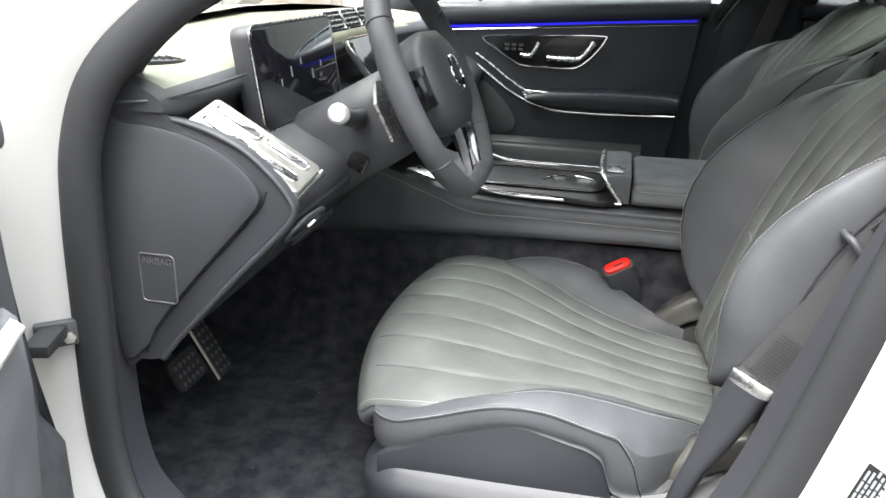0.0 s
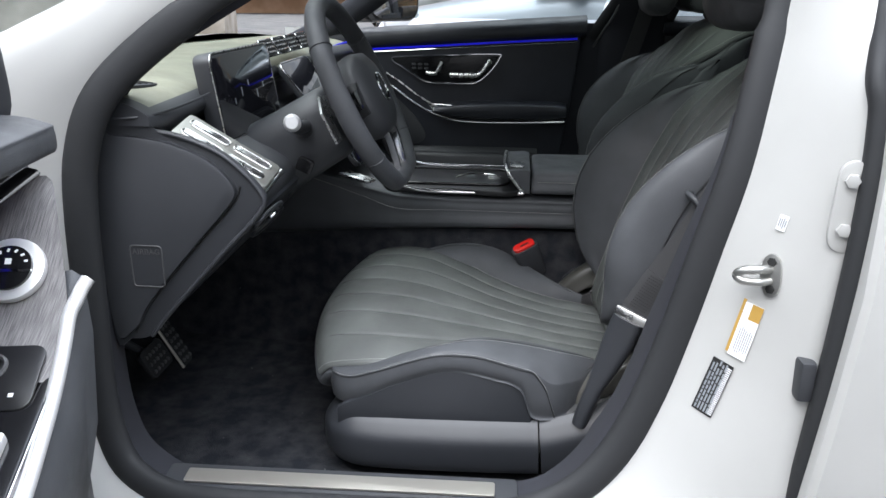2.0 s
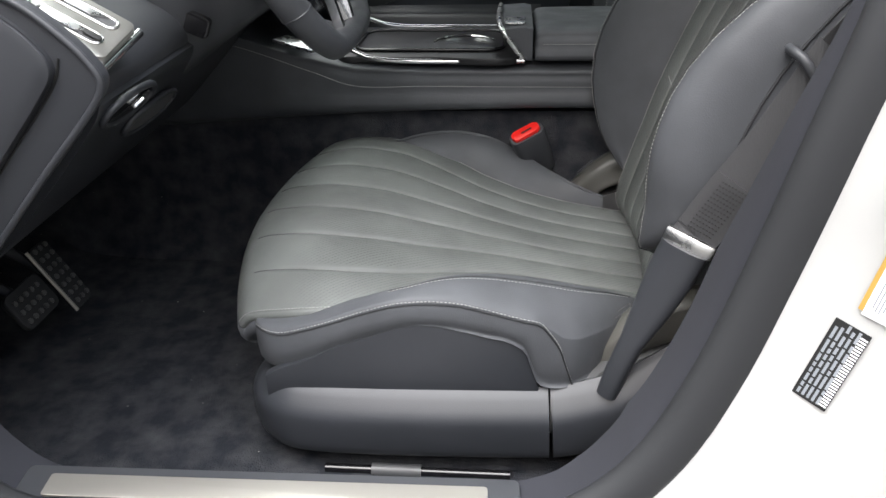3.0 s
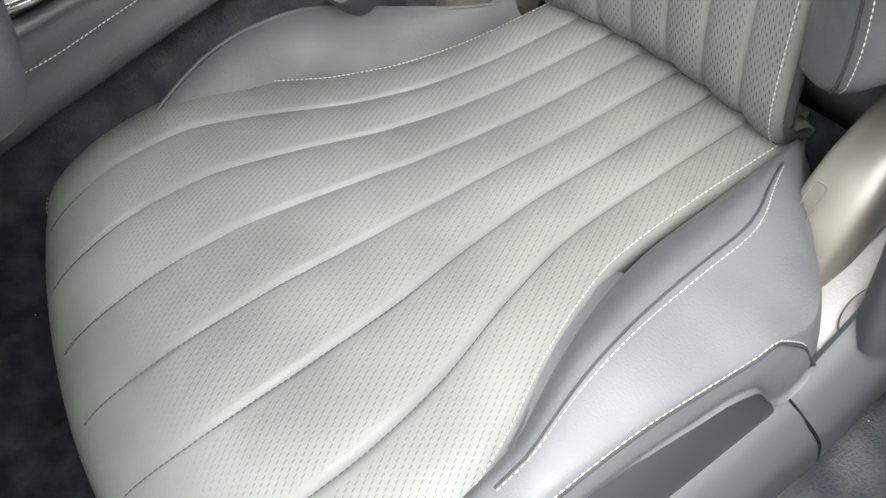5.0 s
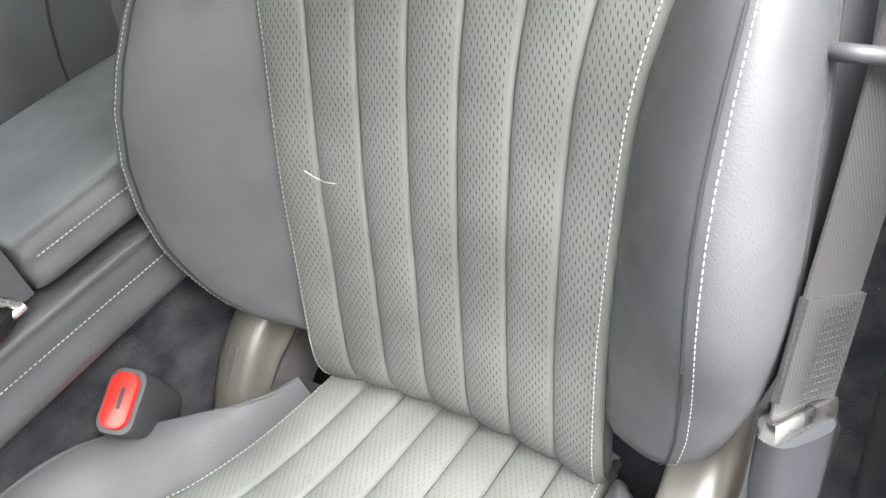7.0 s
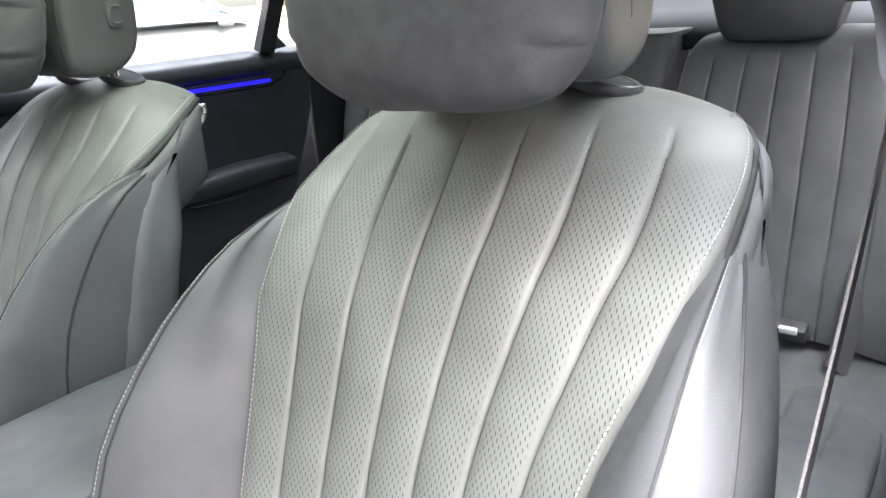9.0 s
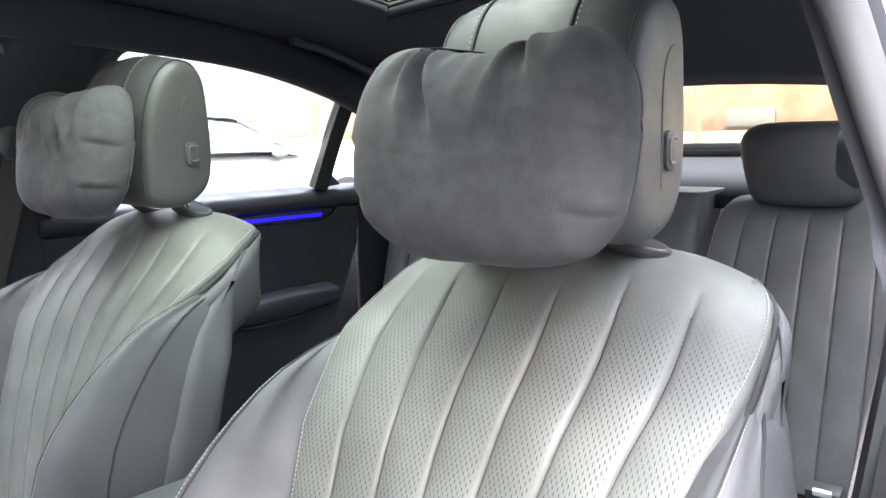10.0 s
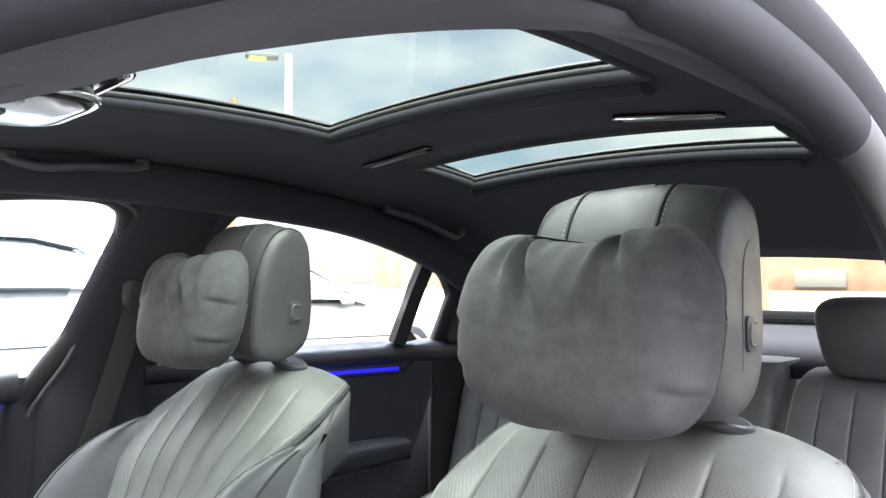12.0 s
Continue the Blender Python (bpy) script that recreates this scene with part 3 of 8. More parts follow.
            keys = [(si, zt), (si + 0.22 * (sc - si), zt + 0.45 * (zc - zt)), (si + 0.66 * (sc - si), zc - 0.0035), (sc, zc), (sc + 0.55 * (so_ - sc), zc + 0.42 * (zs_ - zc) + 0.001), (so_ - 0.004, zs_ + 0.002), (so_, zs_ - 0.005), (so_ + 0.002, (zs_ + zb) / 2 - 0.002), (so_ - 0.001, zb + 0.004), (so_ - 0.008, zb - 0.002), (si, zb - 0.004), (si - 0.004, (zb + zt) / 2)]
            if side != o:
                sc = si + 0.90 * (so_ - si)
                keys[1:5] = [(si + 0.33 * (sc - si), zt + 0.40 * (zc - zt) + 0.003), (si + 0.67 * (sc - si), zt + 0.74 * (zc - zt) + 0.003), (sc, zc), (sc + 0.6 * (so_ - sc), zc - 0.0005)]
            rings_.append([(x, yc + side * q, zz) for q, zz in ring(keys, 48)])
        loft("side_bolster", rings_, M_leather, root, "smooth leather bolster", angle=70)
        r = np.array(rings_)
        if side == o:
            # stitched edge along the flank, turning down at the rear corner
            k = int(np.argmin(abs(xs + 0.108)))
            edge_ = list(r[2:k, 22] + (0, side * 0.0012, 0.0012))
            down = ring([tuple(edge_[-1]), (-0.0975, yc + side * 0.2905, 0.512), (-0.090, yc + side * 0.289, 0.490), (-0.079, yc + side * 0.286, 0.456)], 14, closed=False)
            sweep("flank_seam", np.array(edge_ + list(down[1:])) + (0, 0, -0.0035), disc(0.0012, 6), M_rubber, root)
            stitches("stitching", edge_ + list(down[1:]), root, r=0.00045)
            k = int(np.argmin(abs(xs + 0.30)))
            stitches("stitching", r[k:-4, 12] + (0, 0, 0.0009), root, r=0.0004)
            sweep("crest_seam", r[k:-4, 11] + (0, 0, -0.0003), disc(0.0012, 6), M_rubber, root)
        else:
            sweep("piping", r[4:-2, 21] + (0, 0, 0.001), disc(0.0022, 6), M_leather, root)
            stitches("stitching", r[6:-2, 20] + (0, 0, 0.0010), root)

    # wings of the backrest
    levels = {o: np.array([0.556, 0.560, 0.570, 0.585, 0.60, 0.62, 0.64, 0.66, 0.68, 0.70, 0.73, 0.76, 0.79, 0.82, 0.85, 0.88, 0.905, 0.925, 0.943, 0.957, 0.966, 0.971, 0.974]),
              -o: np.array([0.515, 0.53, 0.545, 0.56, 0.58, 0.60, 0.62, 0.64, 0.66, 0.68, 0.72, 0.76, 0.80, 0.83, 0.86, 0.89, 0.91, 0.93, 0.945, 0.957, 0.966, 0.971, 0.974])}
    # up each wing: height, half width, how far it stands out before the panel
    forms = {o: [(0.556, 0.232, 0.034), (0.57, 0.252, 0.050), (0.60, 0.266, 0.062), (0.65, 0.273, 0.076), (0.70, 0.276, 0.094), (0.74, 0.276, 0.106), (0.78, 0.275, 0.113), (0.83, 0.272, 0.113), (0.87, 0.267, 0.102), (0.90, 0.261, 0.086), (0.925, 0.253, 0.066), (0.945, 0.244, 0.042), (0.960, 0.234, 0.014), (0.974, 0.218, -0.030)],
             -o: [(0.515, 0.162, 0.000), (0.535, 0.172, 0.008), (0.56, 0.190, 0.030), (0.60, 0.218, 0.062), (0.65, 0.243, 0.090), (0.70, 0.254, 0.110), (0.76, 0.258, 0.122), (0.81, 0.257, 0.120), (0.86, 0.252, 0.104), (0.90, 0.246, 0.082), (0.925, 0.242, 0.062), (0.945, 0.237, 0.040), (0.960, 0.230, 0.014), (0.974, 0.220, -0.030)]}
    for side in (-1, 1):
        rings_ = []
        lv = levels[side]
        xi = curve([(r[0], r[1]) for r in BACK + CROWN[:1]], lv)[:, 0]
        wi = curve([(r[0], r[2]) for r in BACK + CROWN[:1]], lv)[:, 0]
        for z, x, w, (s1, p) in zip(lv, xi, wi, curve(forms[side], lv)):
            w = min(w, s1 - 0.004 if z > 0.95 else s1 - 0.014)
            x = x + max(0.3 * (z - 0.9) - 0.014, 0)
            sf = w + 0.68 * (s1 - w)
            q = 0.012 * (1 - min(max(p, 0) / 0.05, 1))
            g = min(0.012, 0.3 * (s1 - w))
            keys = [(w - 0.004, x + 0.010 + q), (w + g, x - 0.30 * p - 0.003 + 1.3 * q), (w + 0.52 * (sf - w), x - 0.70 * p + q), (sf - 0.05 * (sf - w), x - 0.97 * p + 0.8 * q), (sf + 0.55 * (s1 - sf), x - p + 0.008 + 0.9 * q), (s1 - 0.003, x - p + 0.034 + q), (s1, x - 0.5 * p + 0.045), (s1 - 0.006, x + 0.10), (w, x + 0.10), (w - 0.006, x + 0.05)]
            rise = 0.055 * max(0.0, 1 - (z - 0.556) / 0.24) ** 1.5 if side == o else 0
            rings_.append([(xx, yc + side * s, z + rise * min(max((s - w) / (s1 - w), 0), 1)) for s, xx in ring(keys, 40)])
        loft("back_wing", rings_, M_leather, root, "smooth leather side wing", angle=70)
        r = np.array(rings_)
        sweep("wing_seam", r[1:-1, 12] + (-0.0002, 0, 0), disc(0.0012, 6), M_rubber, root)
        stitches("stitching", r[1:-1, 13] + (-0.0006, side * 0.0003, 0), root, r=0.00045)
        sweep("flank_seam", r[3:-1, 23] + (0, side * 0.0003, 0), disc(0.0016, 6), M_rubber, root)
    # shell behind
    zs = np.array([0.43, 0.46, 0.52, 0.60, 0.66, 0.72, 0.78, 0.84, 0.88, 0.92, 0.95, 0.98, 1.0, 1.015, 1.027, 1.036, 1.042, 1.046])
    xi = curve([(r[0], r[1]) for r in BACK + CROWN[:2]], zs)[:, 0]
    wide = curve([(0.43, 0.18), (0.50, 0.225), (0.60, 0.250), (0.70, 0.268), (0.76, 0.271), (0.83, 0.265), (0.90, 0.252), (0.95, 0.238), (0.99, 0.227), (1.02, 0.214), (1.035, 0.200), (1.046, 0.182)], zs)[:, 0]
    rings_ = []
    for z, x, w in zip(zs, xi, wide):
        a = x + 0.034 + 0.02 * min(max((z - 0.93) / 0.06, 0), 1)
        b = x + 0.125 - 0.022 * min(max((z - 0.88) / 0.10, 0), 1)
        rings_.append([((a + b) / 2 + sx, yc + sy, z) for sy, sx in rrect(2 * w, b - a, 0.030, 7)])
    loft("back_shell", rings_, M_leather, root, "smooth leather seat back", angle=70)

    # side panel, base and skirt on the outer side
    top_line = np.linspace(-0.452, -0.140, 26)
    arch = curve([(-0.47, 0.440), (-0.437, 0.464), (-0.40, 0.479), (-0.364, 0.498), (-0.32, 0.516), (-0.285, 0.529), (-0.25, 0.534), (-0.21, 0.529), (-0.18, 0.522), (-0.15, 0.515), (-0.14, 0.509)], top_line)[:, 0]
    outline = [(x, z - 0.001) for x, z in zip(top_line, arch)] + [(-0.132, 0.497), (-0.127, 0.482), (-0.120, 0.455), (-0.112, 0.42), (-0.452, 0.42)]
    for side in (-1, 1):
        m = Matrix(((1, 0, 0, 0), (0, 0, side, yc + side * 0.277), (0, 1, 0, 0), (0, 0, 0, 1)))
        slab("side_panel", outline, m, 0.014, M_trim, root, "matt black plastic side panel", 0.003)
        # skirt: rounded bar along the seat rail
        keys = [(-0.462, 0.190, 0.412), (-0.470, 0.236, 0.411), (-0.462, 0.268, 0.410), (-0.435, 0.292, 0.408), (-0.395, 0.300, 0.406), (-0.30, 0.302, 0.406), (-0.18, 0.302, 0.409), (-0.105, 0.301, 0.412)]
        path = ring([(x, yc + side * s, z - 0.012) for x, s, z in keys], 40, closed=False)
        prof = [(-0.002, -0.044), (0.008, -0.043), (0.014, -0.028), (0.0155, 0.006), (0.012, 0.020), (0.002, 0.033), (-0.008, 0.043), (-0.018, 0.045), (-0.022, 0.0)]
        if side > 0:
            prof = [(-a, b) for a, b in prof]
        sweep("seat_skirt", path, [tuple(q) for q in ring(prof, 22)], M_trim, root, "black plastic skirt along the seat base")
        keys = [(-0.101, 0.300, 0.4115), (-0.088, 0.2995, 0.413), (-0.06, 0.298, 0.420), (-0.01, 0.295, 0.438), (0.04, 0.290, 0.466), (0.09, 0.284, 0.506), (0.13, 0.276, 0.546)]
        path = ring([(x, yc + side * s, z - 0.012) for x, s, z in keys], 24, closed=False)
        sweep("rear_skirt", path, [tuple(q) for q in ring(prof, 22)], M_trim, root, "grained plastic shroud")
        # grained cover between the cushion and the skirt, with the belt going down through it
        rr = []
        for x, z in zip(np.linspace(-0.104, 0.125, 14), curve([(-0.104, 0.440), (-0.06, 0.448), (-0.01, 0.464), (0.04, 0.483), (0.09, 0.522), (0.125, 0.556)], np.linspace(-0.104, 0.125, 14))[:, 0]):
            rr.append([(x, yc + side * q, z + dz) for q, dz in ((0.205, 0.010), (0.235, 0.010), (0.262, 0.006), (0.284, -0.001), (0.300, -0.012), (0.306, -0.030), (0.300, -0.05), (0.205, -0.05))])
        loft("belt_shroud", rr, M_grain, root, "grained dark plastic cover round the belt", angle=60)
        # slot through which the belt goes down
        slab("belt_slot", [(p * 0.022, q * 0.012) for p, q in disc(1, 24)], axes((-0.030, yc + side * 0.282, 0.4600), (0.93, 0, 0.36), (-0.3, side * 0.45, 0.85)), 0.0045, M_ink, root, "dark belt slot", 0.001)
        # adjuster rod under the skirt
        sweep("adjuster_rod", [(-0.385, yc + side * 0.306, 0.322), (-0.150, yc + side * 0.306, 0.322)], disc(0.006, 10), M_gloss, root, "black adjuster rod")
        sweep("adjuster_sleeve", [(-0.325, yc + side * 0.306, 0.322), (-0.262, yc + side * 0.306, 0.322)], disc(0.0085, 12), M_grain, root, "grey plastic sleeve")
        # pale cover over the backrest hinge, rising beside the cushion
        rr = []
        for x, z, s0, s1 in ((-0.075, 0.452, 0.215, 0.238), (-0.065, 0.470, 0.207, 0.246), (-0.045, 0.496, 0.203, 0.250), (-0.02, 0.522, 0.202, 0.252), (0.01, 0.545, 0.202, 0.253), (0.05, 0.562, 0.202, 0.253), (0.10, 0.57, 0.204, 0.25)):
            rr.append([(x, yc + side * q, zz) for q, zz in ring([(s0, z - 0.03), (s0 + 0.004, z - 0.006), (s0 + 0.016, z), (s1 - 0.022, z + 0.002), (s1 - 0.006, z - 0.002), (s1, z - 0.012), (s1 - 0.002, z - 0.05), (s0, z - 0.05)], 28)])
        if side == o:
            rr = [[(x + 0.006, y, z - 0.012) for x, y, z in q] for q in rr]
        hinge_cover = loft("hinge_cover", rr, M_beige, root, "pale glossy hinge cover", angle=60)
        tilt = axes((-0.026 + (0.006 if side == o else 0), yc + side * 0.222, 0.5245 - (0.012 if side == o else 0)), (0.72, 0, 0.70), (-0.70, 0, 0.72))
        sweep("embossed_mark", [tuple(tilt @ Vector((p, q, 0.0015))) for p, q in rrect(0.034, 0.010, 0.003)], disc(0.0006, 5), M_grain, hinge_cover, closed=True, up=(-0.7, 0, 0.7))
    box("seat_base", (0.50, 0.48, 0.10), pose(-0.22, yc, 0.405), M_soft, root, "", 0.02)
    for s in (-0.2, 0.2):
        box("seat_rail", (0.56, 0.04, 0.04), pose(-0.2, yc + s, 0.325), M_zinc, root, "steel floor rail", 0.004)

    # headrest on two posts: cross-sections side by side, rounded off at both cheeks
    side_view = ring([(-0.078, 1.100), (-0.084, 1.16), (-0.074, 1.235), (-0.052, 1.290), (-0.022, 1.316), (0.008, 1.314), (0.024, 1.294), (0.030, 1.235), (0.032, 1.17), (0.022, 1.120), (-0.004, 1.096), (-0.040, 1.088)], 48)
    spans = ((-0.1145, 0.72), (-0.114, 0.82), (-0.112, 0.90), (-0.108, 0.945), (-0.102, 0.972), (-0.094, 0.986), (-0.075, 0.995), (-0.054, 0.998), (-0.048, 0.999))
    spans = list(spans) + [(0.0, 1.0)] + [(-a, b) for a, b in spans[::-1]]

    def head_ring(dy, k):
        return [(0.290 + HX + x * k + 0.022 * (dy / 0.13) ** 2, yc + dy, 1.195 + (z - 1.195) * k - 0.012 * (dy / 0.13) ** 2) for x, z in side_view]

    head = loft("headrest", [head_ring(*q) for q in spans], M_head_shade, root, "smooth leather headrest", angle=70)
    for dy in (-0.052, 0.052):
        r = np.array(head_ring(dy, 1.001))[4:32]
        sweep("seam", r, disc(0.0022, 6), M_rubber, head)
        stitches("stitching", r + (0, 0.005 if dy > 0 else -0.005, 0.0004), head, pitch=0.006)
    for side in (-1, 1):
        r = np.array(head_ring(side * 0.1025, 0.970))
        sweep("seam", r[1:30], disc(0.0018, 6), M_rubber, head)
        stitches("stitching", r[1:30] + (0, -side * 0.006, 0.0025), head, pitch=0.006)
        cheek = ring([(0.326 + HX, yc + side * 0.1130, 1.258), (0.302 + HX, yc + side * 0.1140, 1.256), (0.288 + HX, yc + side * 0.1143, 1.235), (0.284 + HX, yc + side * 0.1143, 1.19), (0.284 + HX, yc + side * 0.1138, 1.13)], 20, closed=False)
        sweep("cheek_seam", cheek, disc(0.0013, 6), M_leather, head, up=(0, 1, 0))
        mb = axes((0.300 + HX, yc + side * 0.1138, 1.165), (1, 0, 0), (0, side, 0))
        but = slab("release_button", rrect(0.023, 0.036, 0.007), mb, 0.004, M_leather, head, "raised release button", 0.0015)
        sweep("button_rim", [tuple(mb @ Vector((q * 0.0075, w * 0.0115, 0.0045))) for q, w in ((1, 0.9), (0.4, 1), (-0.5, 1), (-0.95, 0.6), (-1, 0), (-0.95, -0.6), (-0.5, -1), (0.4, -1), (1, -0.9))], disc(0.0016, 6), M_grain, but, up=(0, 1, 0))
    for s in (-0.068, 0.068):
        sweep("headrest_post", [(0.318 + HX, yc + s, 1.04), (0.308 + HX, yc + s, 1.075), (0.30 + HX, yc + s, 1.13)], disc(0.0065, 10), M_chrome, root, "chrome post")
        slab("post_collar", [(a * 0.046, b * 0.025) for a, b in disc(1, 24)], pose(0.318 + HX, yc + s - 0.004 * (1 if s > 0 else -1), 1.069, 0, -14, 90), 0.012, M_trim, root, "oval black plastic collar", 0.004)
        mc = pose(0.318 + HX, yc + s - 0.004 * (1 if s > 0 else -1), 1.079, 0, -14, 90)
        sweep("collar_rim", [tuple(mc @ Vector((a * 0.043, b * 0.022, 0.001))) for a, b in disc(1, 28)], disc(0.0022, 6), M_grain, root, "raised rim of the collar", closed=True)
    return root


driver_seat = front_seat(YD, -1, "black leather driver's seat with fluted perforated centre and pale stitching")
passenger_seat = front_seat(YP, 1, "black leather passenger seat with fluted perforated centre beside the console")
# its backrest stands steeper, its cushion farther back
for ob in passenger_seat.children_recursive:
    for v in ob.data.vertices:
        v.co.x += 0.065 * min(max((1.10 - v.co.z) / 0.5, 0), 1)


sweep("scuff_mark", ring([(0.0765, -0.223, 0.711), (0.0795, -0.233, 0.702), (0.0785, -0.243, 0.701), (0.0755, -0.259, 0.705)], 16, closed=False), disc(0.0005, 5), M_thread, driver_seat, "pale curved scuff mark")


def neck_pillow(yc, tucks, phase):
    """A soft suede cushion hung before a headrest: two ears above, a sagging upper edge with tucks."""
    root = thing("neck_pillow", "soft grey suede pillow strapped before the headrest", "pillow", "headrest pillows", at=(0.2, yc, 1.17))
    verts = []

    def power(v, e):
        return math.copysign(abs(v) ** e, v)

    front_a = sorted({round(math.acos(power(q, 1 / 0.46)), 5) for q in np.linspace(1, -1, 110)} | {round(math.pi * q / 40, 5) for q in range(41)})
    turns = front_a + [math.pi * (1 + q / 40) for q in range(1, 40)]
    tilts = sorted({round(math.asin(power(q, 1 / 0.64)), 5) for q in np.linspace(-1, 1, 81)} | {round(math.pi * (q / 40 - 0.5), 5) for q in range(41)})
    nu, nv = len(turns), len(tilts) - 1
    for b in tilts:
        for a in turns:
            u, d, h = power(math.cos(b), 0.34) * power(math.cos(a), 0.46), power(math.cos(b), 0.74) * power(math.sin(a), 0.85), power(math.sin(b), 0.64)
            up, low = max(h, 0), max(-h, 0)
            y, z = 0.140 * u, 0.093 * h
            y *= 1 - 0.06 * up**2 - (0.20 if u > 0 else 0.07) * low**2
            z += up**2 * (0.008 * math.exp(-((abs(u) - 0.74) / 0.20) ** 2) - 0.011 * math.exp(-(u / 0.42) ** 2)) - 0.004 * low * (1 - u * u)
            x = -0.062 * d if d > 0 else -0.026 * d
            fold = 0.0
            for u0, lean, deep, reach in tucks:
                c = u - u0 - lean * (1 - h)
                fade = min(max((h - reach) / (1 - reach), 0), 1)
                w = 0.030 + 0.055 * (1 - fade)
                fold += 1.3 * deep * fade**0.8 * (math.exp(-(c / w) ** 2) - 0.45 * math.exp(-((abs(c) - 2.1 * w) / (1.1 * w)) ** 2))
            for h0, s_ in ((-0.02, 1), (-0.48, 1), (0.10, -1), (-0.55, -1)):
                c = h - h0 - 0.35 * (1 - abs(u))
                edge = max((u * s_ - 0.74) / 0.26, 0)
                fold += 0.0085 * edge * (math.exp(-abs(c) / (0.03 if c > 0 else 0.10)) - 0.4 * math.exp(-((c - 0.10) / 0.06) ** 2))
            fold += 0.0020 * up**2.2 * math.sin(31 * u + phase) * (0.6 + 0.4 * math.sin(7 * u + 2 * phase))
            x += fold * (1 if d > 0 else 0.3)
            z -= 0.22 * fold * up
            q = Vector((x * 9, y * 9, z * 9 + yc * 5 + phase))
            x += 0.007 * noise.noise(q * 1.3) + 0.0010 * noise.noise(q * 4.5)
            z += 0.003 * noise.noise(q * 2 + Vector((5, 1, 2)))
            y += 0.002 * noise.noise(q * 3 + Vector((1, 7, 2)))
            verts.append((0.180 + HX + x + 0.16 * z, yc + y, 1.171 + z))
    faces = [(i * nu + j, i * nu + (j + 1) % nu, (i + 1) * nu + (j + 1) % nu, (i + 1) * nu + j) for i in range(nv) for j in range(nu)]
    body = outward(mesh_ob("pillow_body", verts, faces, M_suede, root, "", angle=80))
    v = np.array(verts).reshape(nv + 1, nu, 3)
    for j in (nu - 3, len(front_a) + 2):
        sweep("piping", ring([v[i, j] for i in range(8, nv - 7, 5)], 60, closed=False), disc(0.0018, 6), M_suede, body)
    sweep("strap", [(0.23 + HX, yc - 0.02, 1.255), (0.262 + HX, yc - 0.02, 1.297), (0.270 + HX, yc - 0.02, 1.316), (0.305 + HX, yc - 0.02, 1.3175), (0.322 + HX, yc - 0.02, 1.295)], [(-0.012, -0.001), (0.012, -0.001), (0.012, 0.001), (-0.012, 0.001)], M_leather, root, "flat leather strap")


neck_pillow(YD, ((-0.40, -0.16, 0.016, 0.35), (-0.36, 0.02, 0.007, -0.1), (0.36, -0.20, 0.020, 0.0), (0.46, 0.03, 0.008, 0.45)), 0.4)
neck_pillow(YP, ((-0.60, 0.14, 0.013, 0.2), (-0.24, -0.14, 0.018, -0.1), (0.12, -0.10, 0.015, 0.1), (0.46, 0.10, 0.014, 0.2)), 2.1)

# ---------- seat belt and buckle ----------
belt = thing("seat_belt", "dark grey webbing seat belt with stitched end and silver tongue guide", "seat belt", at=(0.1, -0.63, 0.8))
flat = [(-0.023, -0.0009), (0.023, -0.0009), (0.023, 0.0009), (-0.023, 0.0009)]
sweep("webbing", ring([(0.40, -0.655, 1.185), (0.30, -0.650, 1.07), (0.20, -0.646, 0.94), (0.125, -0.642, 0.838)], 30, closed=False), flat, M_belt, belt, up=(0.04, -1.0, -0.08))
sweep("lower_webbing", ring([(0.127, -0.642, 0.842), (0.085, -0.637, 0.755), (0.045, -0.632, 0.685), (0.022, -0.630, 0.640)], 30, closed=False), flat, M_belt, belt, up=(-0.5, -0.85, 0.1))
sweep("stitched_fold", [(0.058, -0.6345, 0.706), (0.036, -0.632, 0.664), (0.026, -0.631, 0.648)], [(-0.024, -0.003), (0.024, -0.003), (0.024, 0.003), (-0.024, 0.003)], M_belt, belt, "cross-stitched fold", up=(-0.5, -0.85, 0.1))
for k in range(13):
    a = np.array((0.056, -0.637, 0.703)) + (np.array((0.029, -0.634, 0.653)) - (0.056, -0.637, 0.703)) * k / 12
    stitches("belt_stitching", [a + (-0.0125, 0.006, 0.005), a + (0.0125, -0.0095, -0.005)], belt, M_ink, pitch=0.0036, length=0.0027, r=0.0009, lift=(-0.0015, -0.003, 0))
box("end_cap", (0.056, 0.014, 0.016), axes((0.020, -0.631, 0.637), (0.85, -0.45, -0.28), (0.4, 0.1, 0.9)), M_silver, belt, "silver end cap", 0.004)
rr = [[Vector((x, y, z)) + Vector((0.82, -0.5, -0.25)) * a * w + Vector((-0.5, -0.85, 0.1)) * b * 0.013 for a, b in ring(rrect(2, 2, 0.7), 20)] for x, y, z, w in ((0.017, -0.631, 0.632, 0.026), (0.006, -0.631, 0.60, 0.026), (-0.010, -0.632, 0.555, 0.021), (-0.028, -0.634, 0.51, 0.014), (-0.042, -0.636, 0.47, 0.013), (-0.05, -0.637, 0.44, 0.012))]
loft("sleeve", [[tuple(v) for v in r] for r in rr], M_trim, belt, "black plastic sleeve")
guide = [(0.140, -0.640, 0.795), (0.112, -0.646, 0.812), (0.096, -0.640, 0.832), (0.088, -0.622, 0.838), (0.100, -0.605, 0.832)]
sweep("belt_guide", ring(guide, 24, closed=False), disc(0.0048, 10), M_soft, belt, "black plastic guide loop")
slab("guide_bolt", disc(0.009, 16), axes((0.114, -0.650, 0.812), (1, 0, 0), (0, -1, 0)), 0.006, M_gloss, belt, "", 0.0015)
rr = [[(0.375 + dx, -0.622 + 0.032 * s, 1.150 + dz) for dx, dz in rrect(0.05 * k, 0.056 * k, 0.02 * k, 5)] for s, k in ((-1, 0.7), (-0.5, 1), (0.6, 1), (1, 0.7))]
